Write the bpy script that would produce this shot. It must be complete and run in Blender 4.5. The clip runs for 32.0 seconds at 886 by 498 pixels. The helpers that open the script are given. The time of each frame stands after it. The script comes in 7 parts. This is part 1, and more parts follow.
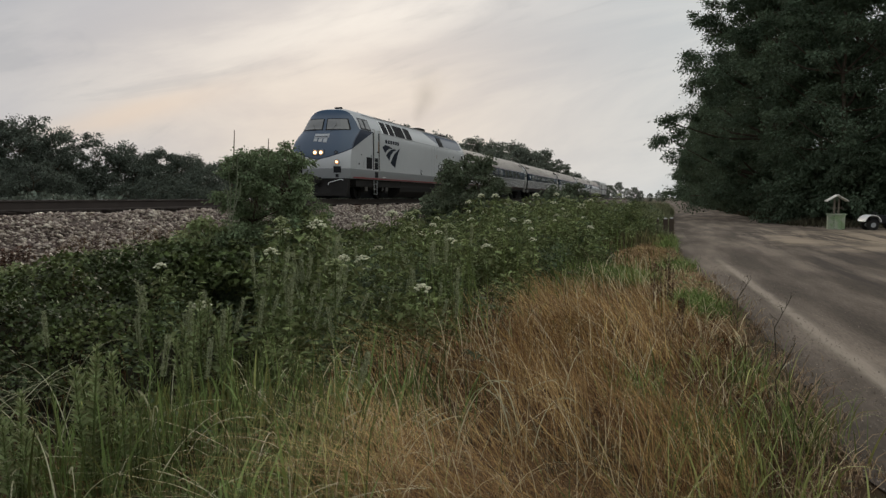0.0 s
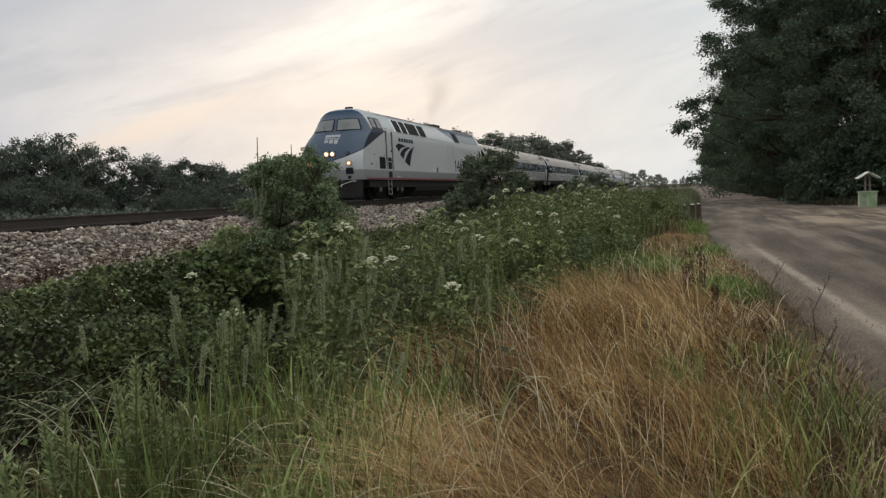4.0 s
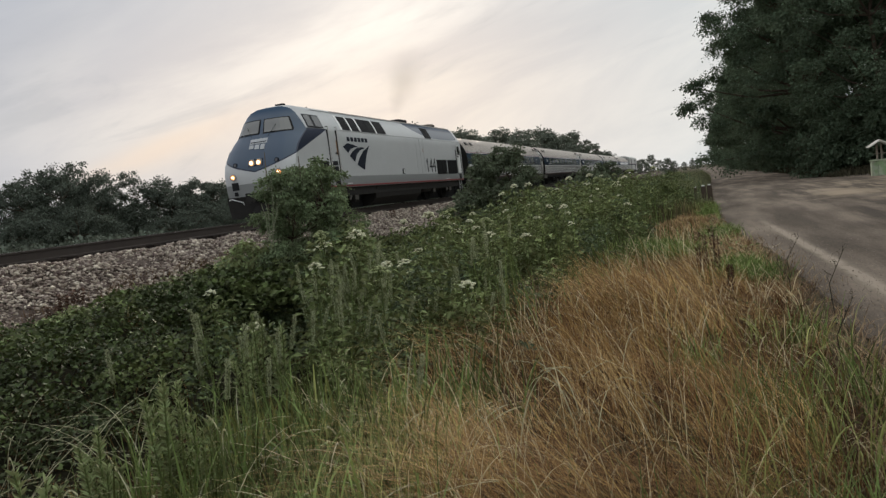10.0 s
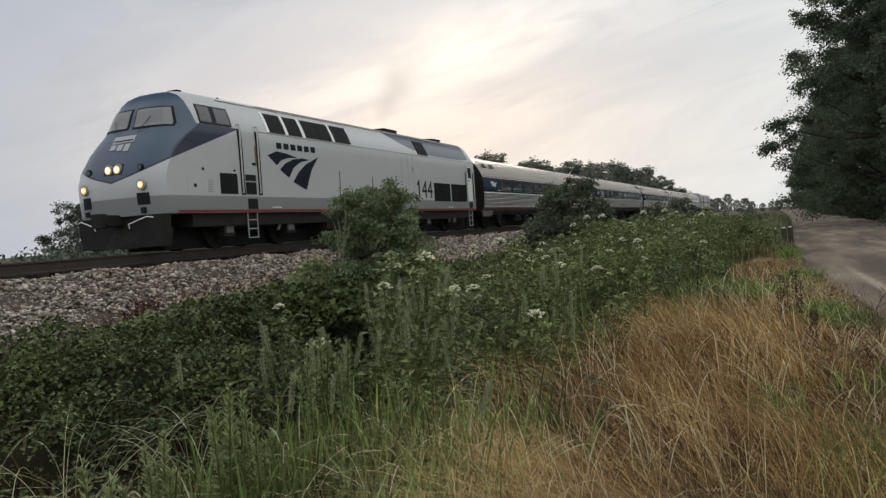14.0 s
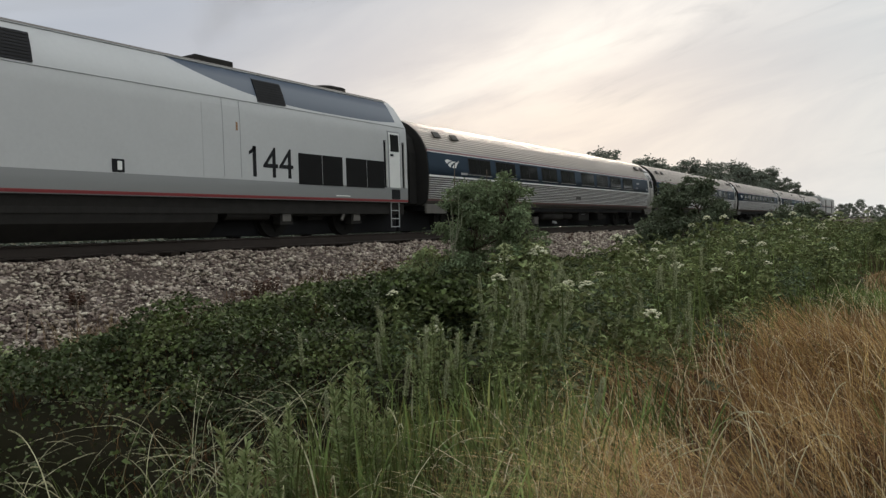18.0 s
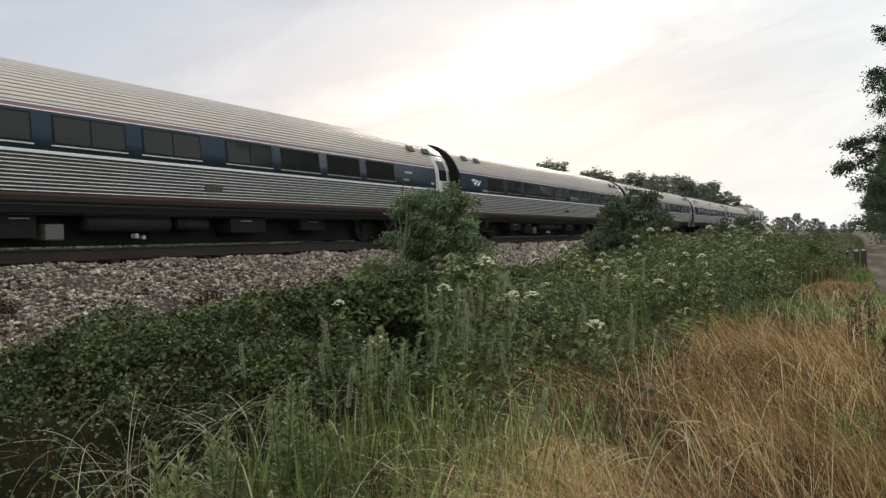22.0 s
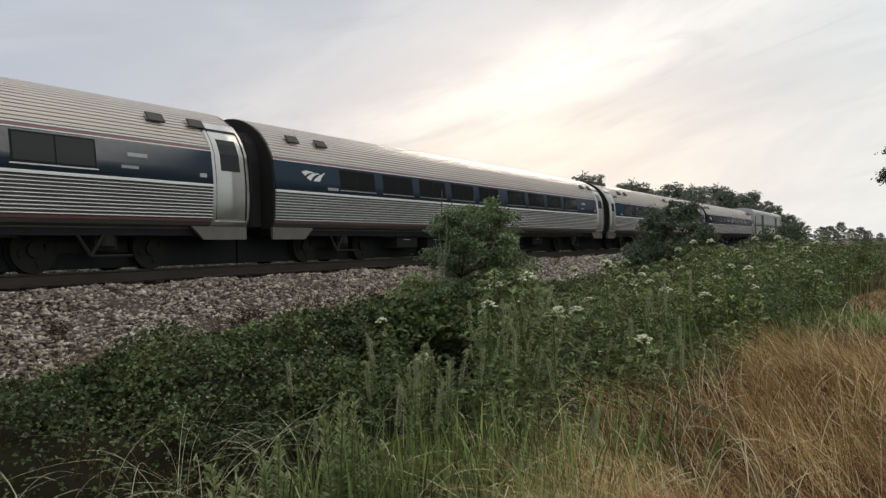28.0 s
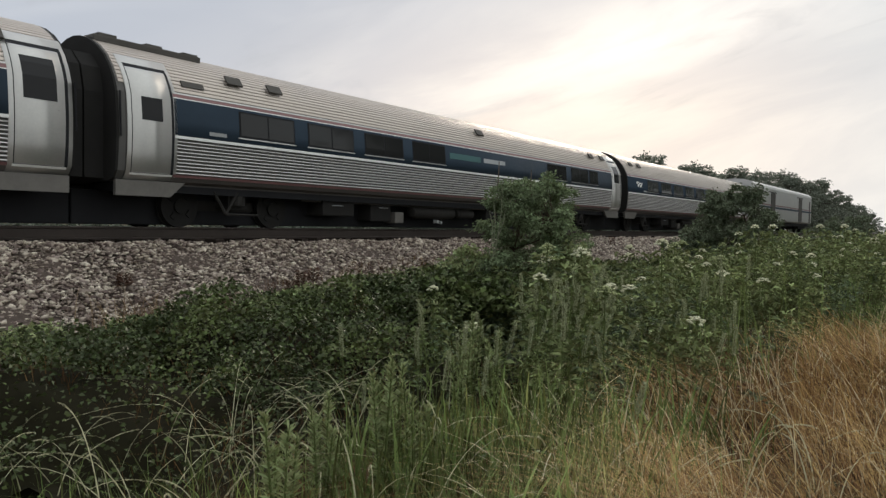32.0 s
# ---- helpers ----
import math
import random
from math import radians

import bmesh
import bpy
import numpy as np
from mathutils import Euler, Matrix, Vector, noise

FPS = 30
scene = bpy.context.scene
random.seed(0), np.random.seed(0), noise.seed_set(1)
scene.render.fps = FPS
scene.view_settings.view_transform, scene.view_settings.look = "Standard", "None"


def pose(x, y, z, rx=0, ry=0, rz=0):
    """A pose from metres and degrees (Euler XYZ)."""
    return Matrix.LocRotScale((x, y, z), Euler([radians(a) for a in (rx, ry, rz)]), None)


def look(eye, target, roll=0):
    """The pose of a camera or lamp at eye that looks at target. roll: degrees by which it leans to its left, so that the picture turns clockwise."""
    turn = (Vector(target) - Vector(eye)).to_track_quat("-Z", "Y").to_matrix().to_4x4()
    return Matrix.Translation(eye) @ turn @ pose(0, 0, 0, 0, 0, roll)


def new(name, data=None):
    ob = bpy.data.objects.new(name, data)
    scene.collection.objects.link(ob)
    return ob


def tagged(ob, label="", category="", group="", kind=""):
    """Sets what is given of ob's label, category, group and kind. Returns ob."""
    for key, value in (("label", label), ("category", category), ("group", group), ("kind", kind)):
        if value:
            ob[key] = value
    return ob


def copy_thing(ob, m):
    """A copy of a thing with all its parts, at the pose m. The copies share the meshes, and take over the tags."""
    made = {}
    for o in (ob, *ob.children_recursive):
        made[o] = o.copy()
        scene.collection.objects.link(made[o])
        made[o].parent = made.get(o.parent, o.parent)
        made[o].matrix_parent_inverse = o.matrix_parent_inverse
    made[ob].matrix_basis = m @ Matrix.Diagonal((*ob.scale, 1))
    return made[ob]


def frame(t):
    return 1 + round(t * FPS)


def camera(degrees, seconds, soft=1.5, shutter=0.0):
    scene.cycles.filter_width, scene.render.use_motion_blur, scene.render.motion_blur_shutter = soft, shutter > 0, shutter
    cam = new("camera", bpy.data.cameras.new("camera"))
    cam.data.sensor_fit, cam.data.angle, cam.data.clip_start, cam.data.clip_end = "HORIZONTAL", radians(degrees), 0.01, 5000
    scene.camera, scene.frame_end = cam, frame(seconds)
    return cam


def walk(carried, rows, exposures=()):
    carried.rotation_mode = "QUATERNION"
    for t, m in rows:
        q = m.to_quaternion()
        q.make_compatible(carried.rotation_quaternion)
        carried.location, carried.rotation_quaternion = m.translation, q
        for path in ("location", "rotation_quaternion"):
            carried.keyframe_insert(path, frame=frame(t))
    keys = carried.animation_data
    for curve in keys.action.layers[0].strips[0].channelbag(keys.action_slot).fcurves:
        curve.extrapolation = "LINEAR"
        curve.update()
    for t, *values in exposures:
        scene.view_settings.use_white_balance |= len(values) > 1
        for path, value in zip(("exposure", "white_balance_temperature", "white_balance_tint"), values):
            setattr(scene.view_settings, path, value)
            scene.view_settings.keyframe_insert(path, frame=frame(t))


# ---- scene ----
# The route of the hand-held camera: seconds, x, y, z, and turns in degrees.
PATH = [
    (0, 0.000, 0.000, 1.600, 85.91, -0.28, 16.21),
    (0.5, -0.000, -0.007, 1.602, 84.91, -2.31, 17.20),
    (1, -0.010, 0.005, 1.595, 83.92, -2.48, 17.29),
    (1.5, -0.026, 0.029, 1.590, 83.17, -1.14, 17.46),
    (2, -0.025, 0.032, 1.590, 83.02, 0.89, 16.86),
    (2.5, -0.023, 0.022, 1.599, 83.20, 1.80, 16.30),
    (3, -0.005, -0.010, 1.606, 83.89, 3.07, 16.87),
    (3.5, -0.025, 0.002, 1.606, 85.07, 2.75, 18.08),
    (5.5, -0.050, 0.039, 1.598, 86.36, 1.78, 16.84),
    (6, -0.054, 0.042, 1.598, 86.97, 1.99, 16.46),
    (6.5, -0.056, 0.044, 1.593, 87.22, 0.91, 15.40),
    (7, -0.044, 0.011, 1.593, 87.35, -0.41, 15.65),
    (7.5, -0.031, -0.023, 1.597, 87.20, -0.51, 18.77),
    (8, -0.019, -0.045, 1.592, 86.62, 1.07, 19.08),
    (8.5, -0.011, -0.064, 1.596, 86.41, 2.20, 19.33),
    (9, -0.015, -0.056, 1.594, 86.84, 2.60, 18.92),
    (9.5, -0.009, -0.052, 1.599, 86.96, 3.58, 19.58),
    (10, -0.009, -0.033, 1.604, 85.81, 6.76, 18.71),
    (10.5, -0.012, -0.046, 1.604, 86.87, 5.98, 21.75),
    (11, -0.015, -0.041, 1.595, 87.35, 4.47, 21.71),
    (11.5, -0.013, -0.035, 1.604, 87.54, 4.49, 19.40),
    (12, -0.039, -0.018, 1.594, 87.16, 3.31, 19.52),
    (12.5, -0.057, 0.001, 1.592, 87.10, 2.80, 21.44),
    (13, -0.056, 0.005, 1.592, 87.16, 3.80, 22.17),
    (13.5, -0.058, 0.017, 1.589, 87.85, 3.88, 23.16),
    (15.5, -0.115, 0.001, 1.566, 89.16, 3.08, 27.51),
    (16, -0.109, -0.020, 1.571, 89.00, 2.56, 29.86),
    (16.5, -0.113, -0.016, 1.574, 89.02, 2.96, 31.53),
    (17, -0.118, -0.019, 1.569, 88.94, 4.18, 30.86),
    (17.5, -0.122, -0.042, 1.566, 89.11, 2.93, 31.31),
    (18, -0.128, -0.044, 1.563, 88.40, 1.63, 32.39),
    (18.5, -0.112, -0.011, 1.562, 87.15, 0.75, 30.56),
    (19, -0.107, -0.026, 1.582, 88.11, 0.82, 30.57),
    (19.5, -0.109, -0.029, 1.552, 86.81, -1.08, 30.55),
    (20, -0.099, 0.000, 1.571, 86.75, 0.59, 28.37),
    (20.5, -0.091, -0.026, 1.575, 89.43, 2.18, 30.74),
    (21, -0.103, -0.016, 1.581, 89.82, 2.66, 31.96),
    (21.5, -0.095, -0.028, 1.569, 89.41, 1.59, 30.20),
    (22, -0.103, -0.016, 1.570, 89.02, 1.09, 28.51),
    (22.5, -0.095, -0.017, 1.577, 88.90, 2.62, 28.38),
    (23, -0.088, -0.008, 1.563, 88.51, 2.22, 27.11),
    (23.5, -0.097, -0.027, 1.554, 88.33, 1.28, 26.18),
    (24, -0.101, -0.001, 1.562, 87.87, 1.49, 25.45),
    (24.5, -0.107, -0.022, 1.553, 88.21, 0.56, 23.90),
    (26.5, -0.193, 0.018, 1.566, 89.52, 2.87, 26.06),
    (27, -0.181, -0.000, 1.587, 90.20, 3.22, 29.64),
    (27.5, -0.191, 0.003, 1.570, 90.71, 3.01, 30.47),
    (28, -0.179, -0.028, 1.578, 90.32, 2.03, 31.27),
    (28.5, -0.152, -0.047, 1.569, 89.15, 1.64, 31.20),
    (29, -0.138, -0.049, 1.576, 89.28, 1.81, 29.66),
    (29.5, -0.165, -0.045, 1.569, 89.53, 0.91, 30.42),
    (30, -0.162, -0.055, 1.569, 88.68, -0.03, 29.89),
    (30.5, -0.176, -0.020, 1.554, 88.35, -0.12, 29.05),
    (31, -0.171, -0.023, 1.571, 88.20, 0.31, 30.71),
    (31.5, -0.174, -0.063, 1.557, 89.01, -0.57, 33.96),
    (32, -0.162, -0.063, 1.545, 88.28, -0.77, 35.46),
]
cam = camera(62.2, 32.0, soft=1.4)
walk(cam, [(t, pose(x, y, z, rx, ry, rz)) for t, x, y, z, rx, ry, rz in PATH],
     exposures=[(0, -0.2), (0.6, 0.15), (1, 0.45), (1.6, 0.65), (2.2, 0.72), (3, 0.42), (6, -0.03), (9, 0.10), (10, 0.05), (13, 0.13), (16, 0.1), (17, 0.1), (18, 0.07), (19, 0.34), (22, 0.38), (24, 0.32), (27, 0.2), (28, 0.2), (30, 0.25), (32, 0.22)])

# Where the nose of the train is along the track, second by second.
TRAIN = [(0, 31.49), (1, 31.20), (2, 30.98), (3, 30.75), (4, 30.44), (5, 29.97), (6, 29.32), (7, 28.37), (8, 27.15), (9, 25.65), (10, 23.88), (11, 21.90), (12, 19.60), (13, 16.96), (14, 13.98), (15, 10.65), (16, 6.97), (17, 2.97), (18, -1.34), (19, -5.95), (20, -10.84), (21, -16.01), (22, -21.44), (23, -27.14), (24, -33.11), (25, -39.34), (26, -45.86), (27, -52.67), (28, -59.80), (29, -67.25), (30, -75.04), (31, -83.18), (32, -91.68)]
TRACK_X, RAIL_Z = -15.01, 1.46

# ---- sky and sun ----
SUN_AZ, SUN_EL = radians(22), radians(15)
SUN_DIR = Vector((-math.sin(SUN_AZ) * math.cos(SUN_EL), math.cos(SUN_AZ) * math.cos(SUN_EL), math.sin(SUN_EL)))


def build_sky():
    world = bpy.data.worlds.new("evening_sky")
    scene.world = world
    world.use_nodes = True
    nt = world.node_tree
    nt.nodes.clear()

    def node(kind, **kw):
        n = nt.nodes.new(kind)
        for k, v in kw.items():
            n.inputs[k].default_value = v
        return n

    link = nt.links.new
    out = nt.nodes.new("ShaderNodeOutputWorld")
    back = node("ShaderNodeBackground", Strength=1.0)
    sky = nt.nodes.new("ShaderNodeTexSky")
    sky.sky_type, sky.sun_disc = "NISHITA", False
    sky.sun_elevation, sky.sun_rotation = SUN_EL, -SUN_AZ
    sky.dust_density = 3.0
    dim = nt.nodes.new("ShaderNodeVectorMath")
    dim.operation = "SCALE"
    dim.inputs["Scale"].default_value = 0.05
    link(sky.outputs[0], dim.inputs[0])
    co = nt.nodes.new("ShaderNodeTexCoord")
    sep = nt.nodes.new("ShaderNodeSeparateXYZ")
    link(co.outputs["Generated"], sep.inputs[0])

    def math_node(op, a, b=None, clamp=False):
        n = nt.nodes.new("ShaderNodeMath")
        n.operation, n.use_clamp = op, clamp
        for i, v in enumerate((a, b)):
            if v is None:
                continue
            if isinstance(v, (int, float)):
                n.inputs[i].default_value = v
            else:
                link(v, n.inputs[i])
        return n.outputs[0]

    def ramp(fac, stops):
        r = nt.nodes.new("ShaderNodeValToRGB")
        r.color_ramp.interpolation = "EASE"
        els = r.color_ramp.elements
        while len(els) < len(stops):
            els.new(0.5)
        for e, (p, c) in zip(els, stops):
            e.position, e.color = p, (*c, 1)
        link(fac, r.inputs[0])
        return r.outputs[0]

    def mix(fac, a, b, mode="MIX"):
        n = nt.nodes.new("ShaderNodeMix")
        n.data_type, n.blend_type = "RGBA", mode
        for sock, v in ((n.inputs["Factor"], fac), (n.inputs[6], a), (n.inputs[7], b)):
            if isinstance(v, (int, float)):
                sock.default_value = v
            elif isinstance(v, tuple):
                sock.default_value = (*v, 1)
            else:
                link(v, sock)
        return n.outputs[2]

    # bearing to the left of the railway and height over the horizon, in tens of degrees
    k = 18 / math.pi
    az = math_node("MULTIPLY", math_node("ARCTAN2", math_node("MULTIPLY", sep.outputs[0], -1.0), sep.outputs[1]), k)
    el = math_node("MULTIPLY", math_node("ARCSINE", sep.outputs[2]), k)
    # along and across the lie of the cloud bands, which climb towards the north
    across = math_node("ADD", math_node("MULTIPLY", az, 0.28), el)
    along = math_node("SUBTRACT", az, math_node("MULTIPLY", el, 0.28))
    flat = nt.nodes.new("ShaderNodeCombineXYZ")
    link(along, flat.inputs[0])
    link(across, flat.inputs[1])
    link(math_node("MULTIPLY", sep.outputs[1], 1.5), flat.inputs[2])

    def clouds(scale, stretch, detail, rough, shift, distort=0.5):
        m = nt.nodes.new("ShaderNodeMapping")
        m.inputs["Scale"].default_value = (stretch, 1, 1)
        m.inputs["Location"].default_value = shift
        link(flat.outputs[0], m.inputs[0])
        n = node("ShaderNodeTexNoise", Scale=scale, Detail=detail, Roughness=rough, Distortion=distort)
        link(m.outputs[0], n.inputs["Vector"])
        return n.outputs["Fac"]

    def bell(v, centre, width):
        d = math_node("DIVIDE", math_node("SUBTRACT", v, centre), width)
        return math_node("POWER", 2.718, math_node("MULTIPLY", math_node("MULTIPLY", d, d), -1.0))

    big = clouds(0.55, 0.35, 5.0, 0.55, (3.1, 0.4, 0))
    thin = clouds(1.5, 0.25, 6.0, 0.58, (0.7, 5.2, 0))
    wisp = clouds(2.6, 0.2, 5.0, 0.6, (4.7, 1.2, 0), 1.0)
    wob = math_node("MULTIPLY", math_node("SUBTRACT", big, 0.5), 0.8)
    lie = math_node("ADD", across, wob)
    grey = ramp(big, [(0.34, (0.44, 0.48, 0.55)), (0.50, (0.55, 0.58, 0.63)), (0.66, (0.68, 0.69, 0.71))])
    pale = ramp(thin, [(0.36, (0.66, 0.71, 0.72)), (0.62, (0.80, 0.825, 0.81))])
    north = math_node("SUBTRACT", 1.0, math_node("MULTIPLY", math_node("ADD", az, 0.3), 0.42), True)
    layer = mix(math_node("MULTIPLY", north, 0.85), grey, pale)
    glow = math_node("MULTIPLY", bell(az, 2.6, 2.3), bell(el, 0.75, 0.85))
    layer = mix(math_node("MULTIPLY", glow, 0.95, True), layer, ramp(thin, [(0.35, (0.68, 0.62, 0.60)), (0.6, (0.84, 0.76, 0.69))]))
    streak = math_node("MULTIPLY", bell(lie, 1.95, 0.30), bell(az, 1.75, 1.8))
    streak = math_node("MULTIPLY", streak, ramp(thin, [(0.30, (0.35, 0.35, 0.35)), (0.58, (1, 1, 1))]), True)
    layer = mix(math_node("MULTIPLY", streak, 0.72), layer, (1.02, 0.97, 0.91))
    low = math_node("MULTIPLY", bell(lie, 1.66, 0.10), bell(az, 3.9, 0.65))
    layer = mix(math_node("MULTIPLY", low, 0.55, True), layer, (0.93, 0.74, 0.58))
    dark = math_node("MULTIPLY", bell(wisp, 0.30, 0.10), 0.30, True)
    layer = mix(dark, layer, (0.42, 0.44, 0.47))
    # an overcast sky is brighter overhead than at the horizon
    rise = nt.nodes.new("ShaderNodeMapRange")
    rise.inputs["From Min"].default_value, rise.inputs["From Max"].default_value = 2.2, 6.0
    rise.inputs["To Min"].default_value, rise.inputs["To Max"].default_value = 1.0, 1.55
    link(el, rise.inputs["Value"])
    lift = nt.nodes.new("ShaderNodeVectorMath")
    lift.operation = "SCALE"
    link(layer, lift.inputs[0])
    link(rise.outputs[0], lift.inputs["Scale"])
    total = mix(0.95, dim.outputs[0], lift.outputs[0])
    link(total, back.inputs[0])
    link(back.outputs[0], out.inputs[0])


build_sky()
lamp = bpy.data.lights.new("sun", "SUN")
lamp.energy, lamp.angle, lamp.color = 1.9, radians(18), (1.0, 0.88, 0.74)
sun = new("sun", lamp)
sun.matrix_world = look(SUN_DIR * 50, (0, 0, 0))


# ---- materials ----
def material(name, colour, rough=0.7, metal=0.0, vary=0.25, scale=8.0, bump=0.0, fine=6.0, hue=0.0, random_by="", coat=0.0, through_light=0.0, second=None, patch=(0.45, 0.6), coords="Object", stretch=None, spec=0.4):
    """A surface with grain and stains at two scales; second is the colour of its larger patches."""
    m = bpy.data.materials.new(name)
    m.use_nodes = True
    nt = m.node_tree
    b = nt.nodes["Principled BSDF"]
    link = nt.links.new
    co = nt.nodes.new("ShaderNodeTexCoord")
    noises = []
    for s, d in ((scale, 4.0), (scale * fine, 6.0)):
        n = nt.nodes.new("ShaderNodeTexNoise")
        n.inputs["Scale"].default_value, n.inputs["Detail"].default_value = s, d
        if stretch:
            mp = nt.nodes.new("ShaderNodeMapping")
            mp.inputs["Scale"].default_value = stretch
            link(co.outputs[coords], mp.inputs[0])
            link(mp.outputs[0], n.inputs["Vector"])
        else:
            link(co.outputs[coords], n.inputs["Vector"])
        noises.append(n)

    def m2(op, a, b2):
        n = nt.nodes.new("ShaderNodeMath")
        n.operation = op
        for i, v in enumerate((a, b2)):
            if isinstance(v, (int, float)):
                n.inputs[i].default_value = v
            else:
                link(v, n.inputs[i])
        return n.outputs[0]

    total = m2("ADD", m2("MULTIPLY", noises[0].outputs["Fac"], 0.55), m2("MULTIPLY", noises[1].outputs["Fac"], 0.45))
    value = m2("ADD", m2("MULTIPLY", m2("SUBTRACT", total, 0.5), vary * 3.2), 1.0)
    if random_by:
        if random_by == "island":
            r = nt.nodes.new("ShaderNodeNewGeometry").outputs["Random Per Island"]
        else:
            r = nt.nodes.new("ShaderNodeObjectInfo").outputs["Random"]
        value = m2("MULTIPLY", value, m2("ADD", m2("MULTIPLY", r, vary * 2.0), 1.0 - vary))
    hsv = nt.nodes.new("ShaderNodeHueSaturation")
    hsv.inputs["Color"].default_value = (*colour, 1)
    if second:
        mx = nt.nodes.new("ShaderNodeMix")
        mx.data_type = "RGBA"
        rng = nt.nodes.new("ShaderNodeMapRange")
        rng.inputs["From Min"].default_value, rng.inputs["From Max"].default_value = patch
        link(noises[0].outputs["Fac"], rng.inputs["Value"])
        if random_by and hue:
            # single leaves differ a little, whole clumps more
            link(m2("ADD", m2("MULTIPLY", r, 0.45), m2("ADD", m2("MULTIPLY", noises[0].outputs["Fac"], 1.9), -0.67)), rng.inputs["Value"])
        link(rng.outputs[0], mx.inputs["Factor"])
        mx.inputs[6].default_value, mx.inputs[7].default_value = (*colour, 1), (*second, 1)
        link(mx.outputs[2], hsv.inputs["Color"])
    link(value, hsv.inputs["Value"])
    if random_by and hue:
        link(m2("ADD", m2("MULTIPLY", r, hue), 0.5 - hue / 2), hsv.inputs["Hue"])
    link(hsv.outputs[0], b.inputs["Base Color"])
    b.inputs["Metallic"].default_value = metal
    b.inputs["Coat Weight"].default_value = coat
    b.inputs["Specular IOR Level"].default_value = spec
    rr = m2("ADD", m2("MULTIPLY", m2("SUBTRACT", noises[1].outputs["Fac"], 0.5), 0.3), rough)
    link(rr, b.inputs["Roughness"])
    if bump:
        bp = nt.nodes.new("ShaderNodeBump")
        bp.inputs["Strength"].default_value, bp.inputs["Distance"].default_value = min(1.0, bump), 0.02
        link(total, bp.inputs["Height"])
        link(bp.outputs[0], b.inputs["Normal"])
    if through_light:
        tr = nt.nodes.new("ShaderNodeBsdfTranslucent")
        link(hsv.outputs[0], tr.inputs["Color"])
        sh = nt.nodes.new("ShaderNodeMixShader")
        sh.inputs[0].default_value = through_light
        link(b.outputs[0], sh.inputs[1])
        link(tr.outputs[0], sh.inputs[2])
        link(sh.outputs[0], nt.nodes["Material Output"].inputs[0])
    return m


def glowing(name, colour, strength):
    m = bpy.data.materials.new(name)
    m.use_nodes = True
    b = m.node_tree.nodes["Principled BSDF"]
    b.inputs["Base Color"].default_value = (*colour, 1)
    b.inputs["Emission Color"].default_value = (*colour, 1)
    b.inputs["Emission Strength"].default_value = strength
    return m


def glass(name, colour, rough=0.05, spec=0.6):
    m = bpy.data.materials.new(name)
    m.use_nodes = True
    b = m.node_tree.nodes["Principled BSDF"]
    b.inputs["Base Color"].default_value = (*colour, 1)
    b.inputs["Roughness"].default_value = rough
    b.inputs["Specular IOR Level"].default_value = spec
    return m


